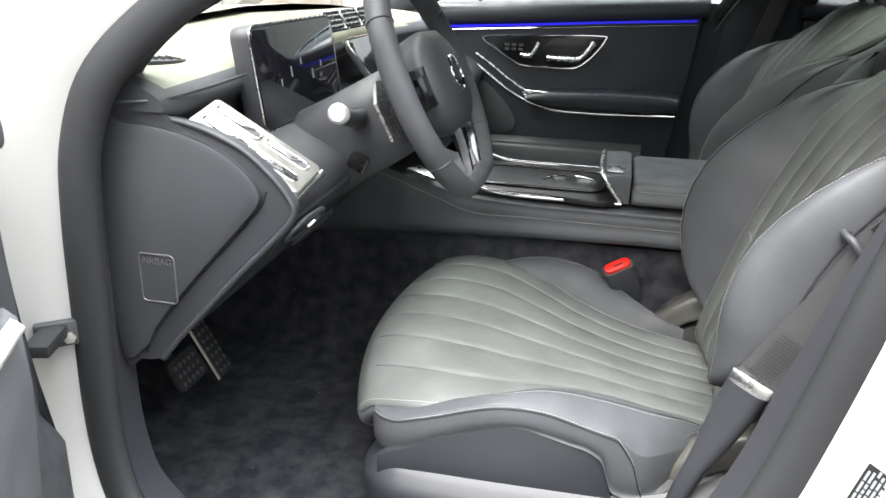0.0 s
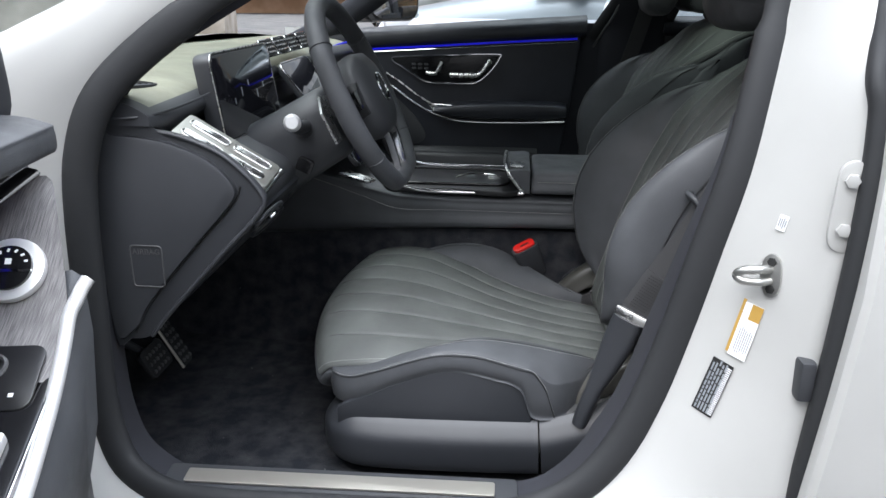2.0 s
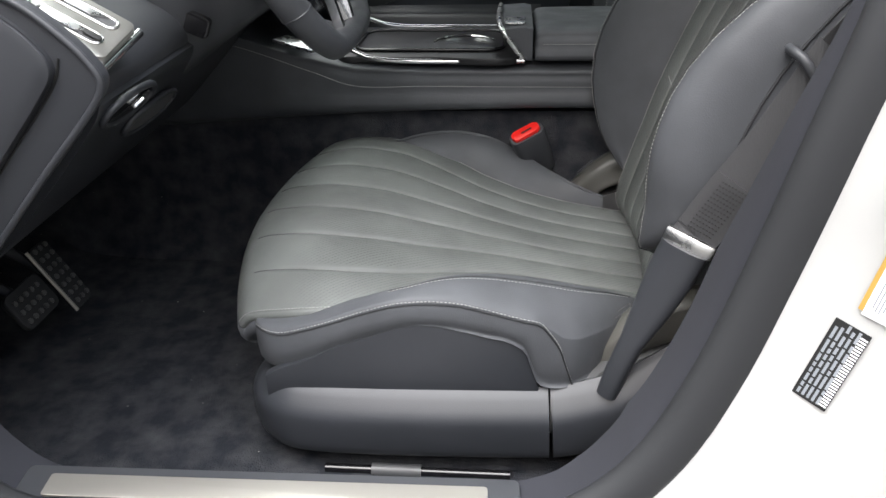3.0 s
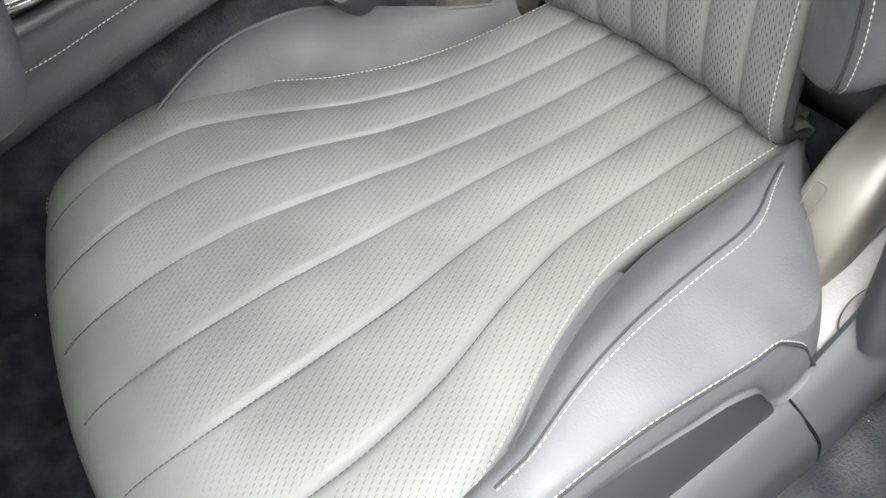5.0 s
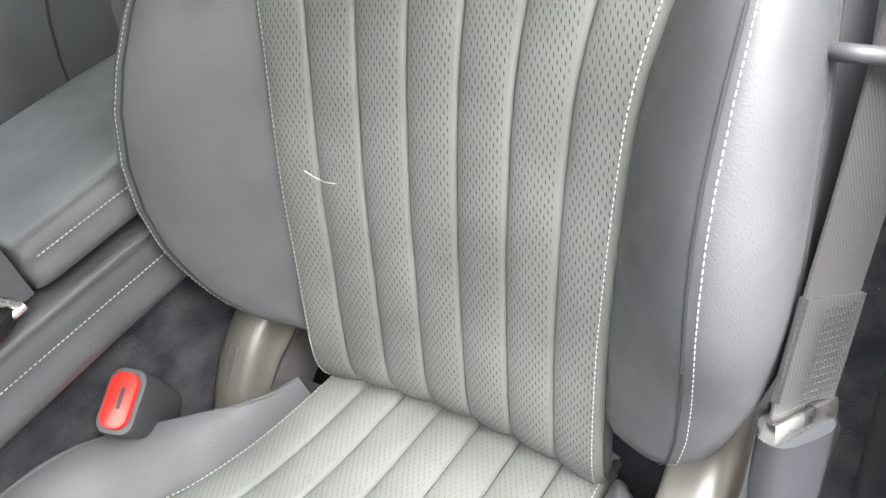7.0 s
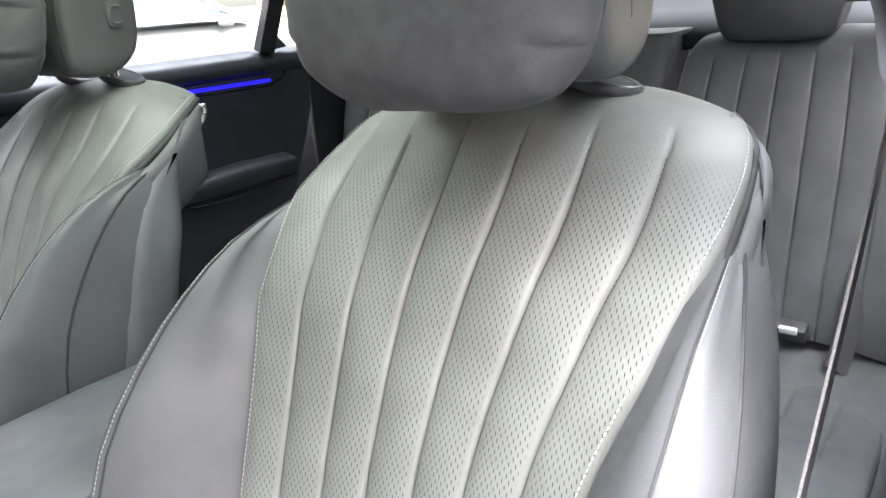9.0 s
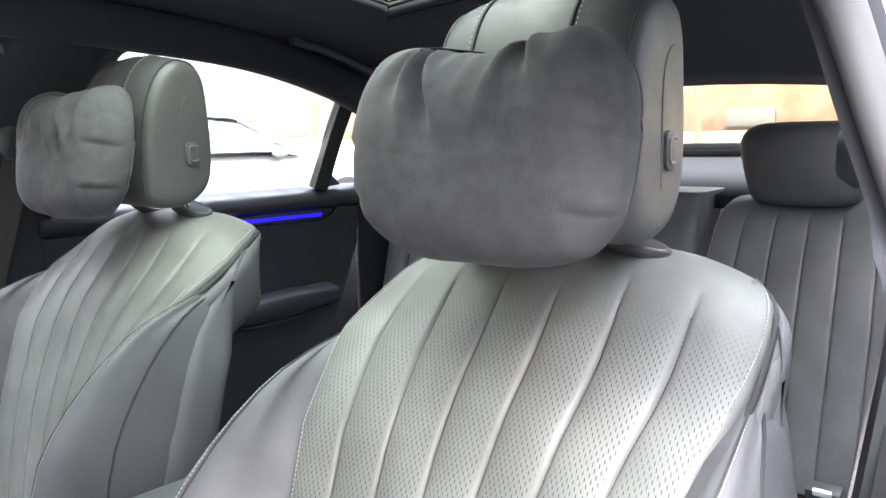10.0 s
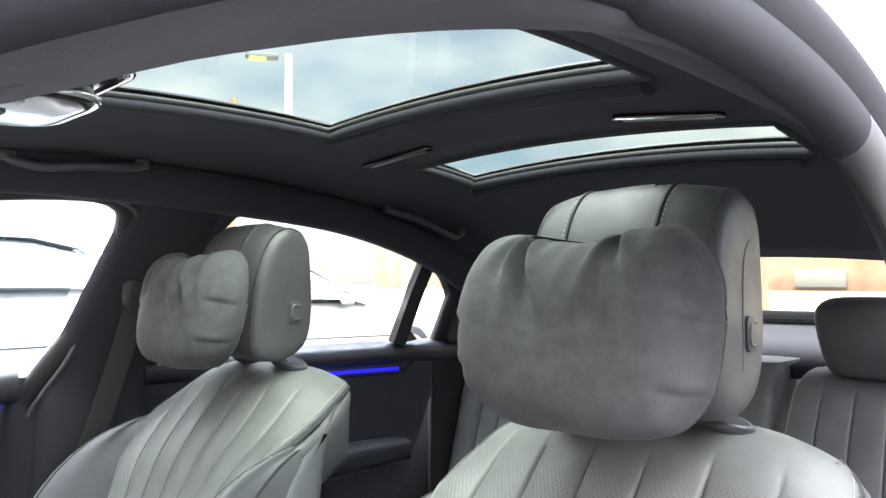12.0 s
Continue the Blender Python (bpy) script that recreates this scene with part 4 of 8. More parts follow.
loft("shoulder_anchor", rr, M_trim, belt, "black plastic shoulder anchor")

belt.location += Vector((0.012, -0.009, 0.010))

belt2 = thing("seat_belt", "dark grey webbing seat belt hanging beside the passenger seat", "seat belt", at=(0.1, 0.66, 0.8))
sweep("webbing", ring([(0.246, 0.672, 1.185), (0.238, 0.690, 1.12), (0.212, 0.716, 1.0), (0.166, 0.722, 0.85), (0.12, 0.722, 0.70), (0.10, 0.722, 0.55)], 30, closed=False), flat, M_belt, belt2, up=(0.05, -1, -0.2))
rr = [[(0.236 + dx, 0.672 - 0.012 * s, 1.192 + dz) for dx, dz in rrect(0.044 * k, 0.062 * k, 0.02 * k, 5)] for s, k in ((-1, 0.7), (-0.5, 1), (0.6, 1), (1, 0.7))]
loft("shoulder_anchor", rr, M_trim, belt2, "black plastic shoulder anchor")


def buckle(x, y, z, lean):
    root = thing("belt_buckle", "black seat belt buckle with a red release button", "buckle", at=(x, y, z))
    m = Matrix.Translation((x, y, z)) @ pose(0, 0, 0, 14, -26 + lean, 14)
    rings_ = [[m @ Vector((sx, sy, h)) for sx, sy in rrect(0.060 * k, 0.036 * k, 0.012 * k, 5)] for h, k in ((-0.085, 0.8), (-0.06, 0.92), (-0.02, 1.0), (-0.004, 1.02), (0.0, 0.97))]
    body = loft("buckle_body", [[tuple(v) for v in r] for r in rings_], M_soft, root)
    slab("release_button", rrect(0.051, 0.026, 0.011, 5), m @ pose(0, 0, -0.003), 0.009, M_red, body, "bright red release button", 0.003)
    slab("tongue_slot", rrect(0.020, 0.004, 0.0018, 3), m @ pose(0.002, -0.002, 0.0055), 0.0012, M_ink, body, "", 0)
    box("stalk", (0.03, 0.012, 0.09), m @ pose(0, 0, -0.125), M_soft, root, "", 0.004)


buckle(-0.130, -0.124, 0.585, 0)

# ---------- ground and car shell ----------
mesh = mesh_ob("ground", [(-900, -900, 0), (900, -900, 0), (900, 900, 0), (-900, 900, 0)], [(0, 1, 2, 3)], M_asphalt, smooth=False)
tagged(mesh, "grey asphalt of the parking lot", "ground", kind="structure")


def setting(ob, label, category):
    return tagged(ob, label, category, kind="structure")


# carpeted floor pan with toe board and tunnel
prof = [(-1.22, 0.62), (-1.12, 0.46), (-1.02, 0.36), (-0.92, 0.322), (-0.6, 0.316), (-0.2, 0.316), (0.3, 0.318), (0.62, 0.33), (0.75, 0.33), (0.78, 0.345)]
prof = ring(prof, 60, closed=False)
ys = [-0.785, -0.765, -0.70, -0.5, -0.3, -0.13, -0.095, -0.087, 0.165, 0.175, 0.21, 0.4, 0.6, 0.78]
lift = [0.06, 0.03, 0.004, 0, 0, 0.01, 0.10, 0.305, 0.305, 0.10, 0.01, 0, 0, 0.02]
verts = [(x, y, max(z + h, z) if h < 0.2 else max(0.612, z)) for x, z in prof for y, h in zip(ys, lift)]
k = len(ys)
faces = [(i * k + j, (i + 1) * k + j, (i + 1) * k + j + 1, i * k + j + 1) for i in range(len(prof) - 1) for j in range(k - 1)]
ob = mesh_ob("floor", verts, faces, M_carpet, angle=60)
so = ob.modifiers.new("thickness", "SOLIDIFY")
so.thickness, so.offset = 0.02, -1
setting(ob, "black carpet with dust over the floor and tunnel", "floor")

SEAL = [(-0.445, -0.683, 1.212), (-0.572, -0.712, 1.134), (-0.682, -0.735, 1.056), (-0.745, -0.755, 0.990), (-0.777, -0.762, 0.912), (-0.788, -0.765, 0.83), (-0.793, -0.768, 0.70), (-0.797, -0.77, 0.56), (-0.788, -0.775, 0.47),
        (-0.757, -0.79, 0.412), (-0.69, -0.81, 0.385), (-0.6, -0.818, 0.378), (-0.45, -0.818, 0.379), (-0.3, -0.818, 0.382), (-0.16, -0.815, 0.388), (-0.07, -0.80, 0.415), (-0.005, -0.785, 0.475), (0.043, -0.772, 0.57), (0.078, -0.762, 0.68), (0.108, -0.757, 0.80),
        (0.137, -0.747, 0.91), (0.160, -0.722, 1.02), (0.178, -0.690, 1.11), (0.190, -0.660, 1.19), (0.190, -0.638, 1.255), (0.160, -0.622, 1.305), (0.08, -0.614, 1.334), (-0.04, -0.610, 1.346), (-0.15, -0.615, 1.338), (-0.25, -0.627, 1.314), (-0.34, -0.648, 1.274)]
sealpath = ring(SEAL, 150)
joint = next(i for i in range(75, 150) if sealpath[i][2] > 1.31)
lip = [tuple(q) for q in ring([(-0.022, -0.012), (-0.024, 0.004), (-0.012, 0.013), (0.006, 0.014), (0.020, 0.008), (0.024, -0.006), (0.02, -0.014)], 16)]
for run, mat in ((sealpath[:joint + 1], M_rubber), (np.vstack((sealpath[joint:], sealpath[:1])), M_felt)):
    ob = sweep("door_seal", run, lip, mat, None, up=(0, -1, 0), scale=[0.62 if p[2] > 1.16 and p[0] < -0.1 else 0.8 if p[2] > 1.1 else 1 for p in run])
    setting(ob, "thick black rubber seal round the open door frame", "door seal")
edge_ = [p for p in np.roll(sealpath, -60, axis=0) if p[2] > 1.12 and p[0] > -0.5]
mid_ = np.array((-0.30, 0.0, 0.85))
strip = []
for p in edge_:
    v = np.array((p[0] - mid_[0], 0, p[2] - mid_[2]))
    v /= np.linalg.norm(v)
    strip.append(tuple(p + v * 0.030 + np.array((0, -0.002, 0))))
ob = sweep("roof_seal", strip, [tuple(q) for q in ring([(-0.022, -0.008), (-0.022, 0.004), (-0.006, 0.010), (0.010, 0.010), (0.021, 0.004), (0.022, -0.008)], 16)], M_felt, None, up=(0, -1, 0))
setting(ob, "dark padded strip along the roof edge over the door", "trim")
# lining behind the seal, turning into the cabin
mid = np.mean(sealpath, axis=0)


def toward(p, amount, y):
    v = np.array((mid[0] - p[0], 0, mid[2] - p[2]))
    v /= np.linalg.norm(v)
    return (p[0] + v[0] * amount, p[1] + y, p[2] + v[2] * amount)


def slim(p):
    if p[2] > 1.12:
        return float(np.interp(p[0], (-0.42, -0.33, -0.12, -0.03, 0.10), (0.16, 0.62, 0.72, 0.46, 0.12)))
    if p[2] < 0.46:
        return float(np.interp(p[0], (-0.74, -0.68, -0.10, 0.0), (0.25, 0.10, 0.10, 0.8)))
    return 0.25 if p[0] < -0.4 else 0.5 if p[2] > 1.0 else 0.8


def inward(p):
    """How far the lining turns into the cabin: little along the roof and the centre pillar."""
    k = min(max((-0.12 - p[0]) / 0.13, 0), 1)
    return k + (1 - k) * (0.27 if p[2] > 0.95 else 0.27 + min((0.95 - p[2]) / 0.3, 1) * 0.73)


rows_ = [[toward(p, a * slim(p), y * inward(p)) for p in sealpath] for a, y in ((0.010, 0.006), (0.026, 0.012), (0.034, 0.03), (0.034, 0.075))]
n = len(sealpath)
verts = [v for r in rows_ for v in r]
faces = [(i * n + j, i * n + (j + 1) % n, (i + 1) * n + (j + 1) % n, (i + 1) * n + j) for i in range(len(rows_) - 1) for j in range(n)]
ob = mesh_ob("trim_lining", verts, faces, M_liner, angle=60)
setting(ob, "dark trim lining round the door opening", "trim")

# white body round the opening: bands out of the seal
OUT = [(-0.535, -0.64, 1.300), (-0.64, -0.678, 1.222), (-0.755, -0.72, 1.135), (-0.84, -0.765, 1.085), (-0.93, -0.81, 1.03), (-0.97, -0.83, 0.90), (-0.98, -0.845, 0.70), (-0.98, -0.85, 0.56), (-0.96, -0.86, 0.40),
       (-0.90, -0.875, 0.30), (-0.75, -0.90, 0.26), (-0.6, -0.905, 0.25), (-0.45, -0.905, 0.25), (-0.3, -0.905, 0.25), (-0.12, -0.905, 0.25), (0.10, -0.90, 0.27), (0.225, -0.88, 0.36), (0.232, -0.872, 0.52), (0.240, -0.868, 0.66), (0.247, -0.866, 0.80),
       (0.252, -0.860, 0.91), (0.254, -0.835, 1.04), (0.262, -0.775, 1.15), (0.272, -0.71, 1.26), (0.265, -0.65, 1.36), (0.20, -0.60, 1.43), (0.10, -0.585, 1.45), (-0.03, -0.585, 1.452), (-0.15, -0.588, 1.44), (-0.28, -0.595, 1.41), (-0.42, -0.61, 1.36)]
outp, inp = ring(OUT, 150), ring(SEAL, 150)
rows_ = []
for f, bulge in ((0, 0.006), (0.10, 0.002), (0.2, -0.006), (0.35, -0.014), (0.5, -0.018), (0.65, -0.02), (0.8, -0.022), (0.92, -0.016), (1, 0)):
    rows_.append(inp + (outp - inp) * f + np.array((0, bulge, 0)))
verts = np.array(rows_).reshape(-1, 3)
faces = [(i * n + j, (i + 1) * n + j, (i + 1) * n + (j + 1) % n, i * n + (j + 1) % n) for i in range(len(rows_) - 1) for j in range(n)]
ob = outward(mesh_ob("car_body", verts, faces, M_white, angle=60))
so = ob.modifiers.new("thickness", "SOLIDIFY")
so.thickness, so.offset = 0.004, 0
setting(ob, "white painted body round the open door with pillar and sill", "car body")

# front end: fenders and bonnet
sec = [(-0.93, 1.00, 0.30), (-1.2, 0.985, 0.25), (-1.5, 0.96, 0.25), (-1.9, 0.90, 0.25), (-2.15, 0.80, 0.28), (-2.28, 0.65, 0.32), (-2.3, 0.5, 0.35)]
rings_ = []
for x, top, low in sec:
    w = 0.955 if x > -1.6 else 0.955 - 0.16 * ((-1.6 - x) / 0.7) ** 2
    keys = [(-w, low), (-w - 0.005, 0.5), (-w, 0.75), (-w + 0.05, top - 0.10), (-w + 0.16, top - 0.02), (0.02, top + 0.03), (w - 0.12, top - 0.02), (w - 0.01, top - 0.10), (w + 0.04, 0.75), (w + 0.045, 0.5), (w + 0.04, low)]
    rings_.append([(x, y, z) for y, z in ring(keys, 40)])
setting(loft("car_bonnet", rings_, M_white, None, caps=False, angle=50), "white painted bonnet and front wings", "car body")

# sill plate
plate = thing("sill_plate", "brushed steel door sill plate in a black surround", "sill plate", at=(-0.42, -0.77, 0.40))
slab("surround", rrect(0.56, 0.058, 0.008), pose(-0.42, -0.778, 0.392, 6, 0, 1), 0.009, M_soft, plate, "", 0.002)
slab("steel_plate", rrect(0.49, 0.030, 0.004), pose(-0.42, -0.780, 0.402, 6, 0, 1), 0.004, M_steel, plate, "brushed steel strip", 0.001)

# pillar trims on both sides
for s, o in (("left", -1), ("right", 1)):
    dy = 0 if o < 0 else 0.045
    def side(p):
        return [(x, (y if o < 0 else -y + dy), z) for x, y, z in p]
    prof = [tuple(q) for q in ring([(-0.055, -0.008), (-0.045, 0.016), (0.0, 0.026), (0.05, 0.018), (0.062, -0.008), (0.0, -0.012)], 20)]
    path = ring(side([(0.12, -0.70, 0.40), (0.16, -0.70, 0.60), (0.20, -0.71, 0.80), (0.235, -0.722, 0.95), (0.255, -0.712, 1.08), (0.275, -0.67, 1.22), (0.28, -0.628, 1.33), (0.28, -0.58, 1.40)]), 40, closed=False)
    ob = sweep("pillar_trim", path, prof if o < 0 else [(-a, b) for a, b in prof], M_liner, None, up=(0, 1 if o < 0 else -1, 0))
    setting(ob, "dark fabric trim of the centre pillar", "pillar trim")
    lift_ = 0.036 if o < 0 else 0
    back_ = 0 if o < 0 else 0.065
    path = ring(side([(-0.86, -0.72, 0.95 + lift_), (-0.72, -0.70, 1.02 + lift_), (-0.55, -0.66, 1.12 + lift_), (-0.40, -0.605, 1.235 + 0.7 * lift_), (-0.28, -0.57, 1.32), (-0.16, -0.548, 1.385)]), 40, closed=False) - np.array((back_, 0, 0))
    fat = 1 if o < 0 else 1.2
    ob = sweep("pillar_trim", path, [tuple(q) for q in ring([(-0.03 * fat, -0.02), (-0.02 * fat, 0.02), (0.02 * fat, 0.022), (0.035 * fat, -0.01), (0.0, -0.025)], 14)], M_liner, None, up=(0, 1 if o < 0 else -1, 0.3))
    setting(ob, "dark fabric trim of the windscreen pillar", "pillar trim")
    path = ring(side([(-0.30, -0.555, 1.375), (-0.12, -0.545, 1.395), (0.1, -0.545, 1.40), (0.4, -0.55, 1.39), (0.7, -0.56, 1.365), (0.95, -0.58, 1.31), (1.15, -0.605, 1.235), (1.4, -0.62, 1.12)]), 60, closed=False)
    ob = sweep("roof_rail_trim", path, [tuple(q) for q in ring([(-0.032, -0.03), (-0.03, 0.02), (0.0, 0.036), (0.034, 0.03), (0.04, -0.01), (0.02, -0.04)], 18)], M_liner, None, up=(0, 0, 1))
    setting(ob, "dark fabric trim along the roof side", "trim")


# ---------- roof ----------
BACKSET = 0.055


def roof_z(x, y):
    x -= BACKSET
    base = float(curve([(-0.55, 1.385), (-0.35, 1.43), (-0.1, 1.468), (0.15, 1.482), (0.36, 1.479), (0.58, 1.458), (0.76, 1.437), (1.0, 1.395), (1.2, 1.35), (1.42, 1.285)], [x])[0, 0])
    return base - 0.005 - 0.14 * (y - 0.02) ** 2


xs = [-0.50, -0.42, -0.34, -0.25, -0.16, -0.08, 0.0, 0.03, 0.12, 0.2, 0.28, 0.36, 0.42, 0.47, 0.52, 0.575, 0.64, 0.70, 0.765, 0.85, 0.95, 1.05, 1.15, 1.25, 1.35, 1.42]
xs = [x + (BACKSET if x >= 0 else 0) for x in xs]
ys = [-0.585, -0.52, -0.46, -0.40, -0.345, -0.30, -0.2, -0.1, 0.0, 0.1, 0.2, 0.28, 0.325, 0.38, 0.44, 0.50, 0.56, 0.61]
holes = ((-0.03, 0.412, -0.328, 0.290), (0.640, 0.818, -0.385, 0.312))


def spaced(base, edges):
    return sorted([v for v in base if all(abs(v - e) > 0.012 for e in edges)] + list(edges))


def grid_x(cut):
    return spaced(xs, {e for a, b, c, d in cut for e in (a, b)})


def grid_y(cut):
    return spaced(ys, {e for a, b, c, d in cut for e in (c, d)})


def roof_sheet(name, dz, mat, thick, grow):
    cut = [(a - grow, b + grow, c - grow, d + grow) for a, b, c, d in holes]
    xs, ys = grid_x(cut), grid_y(cut)
    verts = [(x, y, roof_z(x, y) + dz) for x in xs for y in ys]
    k = len(ys)
    faces = []
    for i in range(len(xs) - 1):
        for j in range(k - 1):
            cx, cy = (xs[i] + xs[i + 1]) / 2, (ys[j] + ys[j + 1]) / 2
            if not any(a < cx < b and c < cy < d for a, b, c, d in cut):
                faces.append((i * k + j, (i + 1) * k + j, (i + 1) * k + j + 1, i * k + j + 1))
    ob = mesh_ob(name, verts, faces, mat, angle=60)
    so = ob.modifiers.new("thickness", "SOLIDIFY")
    so.thickness, so.offset = thick, 1
    return ob


setting(roof_sheet("ceiling", 0, M_liner, 0.012, 0), "dark cloth headliner with two roof openings", "ceiling")
setting(roof_sheet("roof_panel", 0.028, M_gloss, 0.006, 0.012), "gloss black roof skin round the glass panels", "roof")
for i, (a, b, c, d) in enumerate(holes):
    w = thing("window_%d" % (i + 1), "tinted glass sunroof panel in a dark frame", "sunroof", "roof panels", "structure", at=((a + b) / 2, 0, 1.45))
    e = 0.012
    k = 9
    verts = [(a - e + (b - a + 2 * e) * p / k, c - e + (d - c + 2 * e) * q / k, 0) for p in range(k + 1) for q in range(k + 1)]
    verts = [(x, y, roof_z(x, y) + 0.020) for x, y, _ in verts]
    pane = mesh_ob("pane", verts, [(p * (k + 1) + q, (p + 1) * (k + 1) + q, (p + 1) * (k + 1) + q + 1, p * (k + 1) + q + 1) for p in range(k) for q in range(k)], M_tint, w)
    edge = [(a + (b - a) * t, c) for t in np.linspace(0, 1, 9)[:-1]] + [(b, c + (d - c) * t) for t in np.linspace(0, 1, 13)[:-1]] + [(b - (b - a) * t, d) for t in np.linspace(0, 1, 9)[:-1]] + [(a, d - (d - c) * t) for t in np.linspace(0, 1, 13)[:-1]]
    sweep("frame_rail", [(x, y, roof_z(x, y) + 0.004) for x, y in edge], disc(0.009, 10, 0.009), M_liner, w, "", closed=True)
    sweep("frame_seal", [(x + (0.003 if x == a else -0.003 if x == b else 0), y + (0.003 if y == c else -0.003 if y == d else 0), roof_z(x, y) + 0.015) for x, y in edge], disc(0.005, 8), M_rubber, w, "", closed=True)
# shaded border of the glass and the roller rail behind the front panel
sweepy = [(0.44, y, roof_z(0.44, y) - 0.002) for y in np.linspace(-0.31, 0.30, 20)]
setting(sweep("trim_rail", sweepy, disc(0.02, 12, 0.012), M_liner, None), "padded rail behind the front roof panel", "trim")
sweepy = [(0.845, y, roof_z(0.845, y) - 0.003) for y in np.linspace(-0.35, 0.33, 20)]
setting(sweep("trim_rail", sweepy, disc(0.018, 12, 0.010), M_liner, None), "padded rail behind the rear roof panel", "trim")

for x, y, span, slant in ((0.555, 0.275, 0.19, 0.04), (0.567, -0.268, 0.155, -0.26)):
    lamp = thing("reading_lamp", "slim dark reading lamp with a bright strip in the headliner", "lamp", "reading lamps", at=(x, y, 1.44))
    m = axes((x, y, roof_z(x, y) - 0.001), (slant, 1, -0.28 * (y - 0.02)), (0, 0, -1))
    slab("bezel", rrect(span, 0.022, 0.010), m, 0.007, M_gloss, lamp, "gloss black bezel", 0.002)
    slab("lens", rrect(span - 0.03, 0.010, 0.004), m @ pose(0, 0.002, 0.0065), 0.002, M_beige, lamp, "pale lens", 0.0005)
    sweep("chrome_edge", [tuple(m @ Vector((p * (span / 2 - 0.008), -0.008, 0.007))) for p in (-1, 0, 1)], disc(0.0012, 6), M_chrome, lamp, "thin chrome edge")


def grab_handle(x0, x1, y):
    g = thing("grab_handle", "folded dark grab handle on the roof side", "grab handle", "grab handles", at=((x0 + x1) / 2, y, 1.40))
    s = 1 if y > 0 else -1
    z0, z1, zm = (roof_z(x, y) - 0.016 for x in (x0, x1, (x0 + x1) / 2))
    path = ring([(x0, y, z0), (x0 + 0.02, y - s * 0.010, z0 - 0.006), (x0 + 0.05, y - s * 0.016, z0 - 0.010), ((x0 + x1) / 2, y - s * 0.018, zm - 0.010), (x1 - 0.05, y - s * 0.016, z1 - 0.010), (x1 - 0.02, y - s * 0.010, z1 - 0.006), (x1, y, z1)], 30, closed=False)
    sweep("grip", path, disc(0.006, 10, 0.008), M_soft, g)
    for x, z in ((x0, z0), (x1, z1)):
        box("mount", (0.026, 0.018, 0.018), pose(x, y + s * 0.004, z + 0.004), M_soft, g, "", 0.005)


grab_handle(0.775, 1.025, 0.545)
grab_handle(-0.02, 0.195, 0.550)
grab_handle(0.72, 0.95, -0.535)

# overhead console
oc = thing("overhead_console", "gloss black overhead console with a chrome rim", "overhead console", at=(-0.2, 0.03, 1.43))
top = roof_z(-0.16, 0.02) - 0.013
rr = [[(-0.178 + sx * k, 0.035 + sy * k, top - h + 0.05 * (sx + 0.1)) for sx, sy in rrect(0.30, 0.22, 0.07, 8)] for h, k in ((-0.018, 1.04), (0.016, 1.0), (0.028, 0.985), (0.034, 0.94), (0.036, 0.86))]
loft("housing", rr, M_gloss, oc)
sweep("chrome_rim", [(-0.178 + sx, 0.035 + sy, top - 0.027 + 0.05 * (sx + 0.1)) for sx, sy in rrect(0.302, 0.222, 0.07, 8)], disc(0.0028, 8), M_chrome, oc, "chrome rim", closed=True)
rr = [[(-0.185 + sx * k, 0.035 + sy * k, top - h + 0.03 * (sx + 0.1)) for sx, sy in rrect(0.245, 0.185, 0.05, 8)] for h, k in ((0.030, 0.97), (0.045, 0.99), (0.054, 1.0), (0.060, 0.97), (0.061, 0.92))]
lower = loft("lamp_housing", rr, M_gloss, oc)
sweep("chrome_rim", [(-0.185 + sx, 0.035 + sy, top - 0.055 + 0.03 * (sx + 0.1)) for sx, sy in rrect(0.249, 0.189, 0.05, 8)], disc(0.0040, 8), M_chrome, lower, "chrome rim", closed=True)
for dy in (-0.058, 0.058):
    slab("reading_lamp", rrect(0.09, 0.05, 0.018), pose(-0.175, 0.035 + dy, top - 0.0585, 180), 0.003, M_beige, lower, "pale lens of a reading lamp", 0.001)
slab("switch_panel", rrect(0.11, 0.045, 0.01), pose(-0.185, 0.035, top - 0.0585, 180), 0.003, M_soft, lower, "", 0.001)
oc.location.x -= 0.04
for y in (-0.36, 0.40):
    v = thing("sun_visor", "folded dark cloth sun visor", "sun visor", "sun visors", at=(-0.36, y, 1.40))
    rr = [[(-0.36 + sx, y + sy, roof_z(-0.36, y) - 0.012 + dz + 0.28 * sx) for sx, sy in rrect(0.17 * k, 0.36 * k + 0.0, 0.03, 5)] for dz, k in ((-0.010, 0.96), (-0.004, 1.0), (0.004, 1.0), (0.010, 0.96))]
    loft("panel", rr, M_liner, v)

# ---------- glass and shell beyond ----------
def pane(name, pts, mat, label, grid=8):
    a, b, c, d = (np.array(p, float) for p in pts)
    vs = []
    for i in range(grid + 1):
        for j in range(grid + 1):
            u, v = i / grid, j / grid
            vs.append((a * (1 - u) + b * u) * (1 - v) + (d * (1 - u) + c * u) * v)
    ob = mesh_ob(name, vs, [(i * (grid + 1) + j, (i + 1) * (grid + 1) + j, (i + 1) * (grid + 1) + j + 1, i * (grid + 1) + j + 1) for i in range(grid) for j in range(grid)], mat)
    if a[0] > 0.15:
        ob.location.x = BACKSET
    return setting(ob, label, "car window")


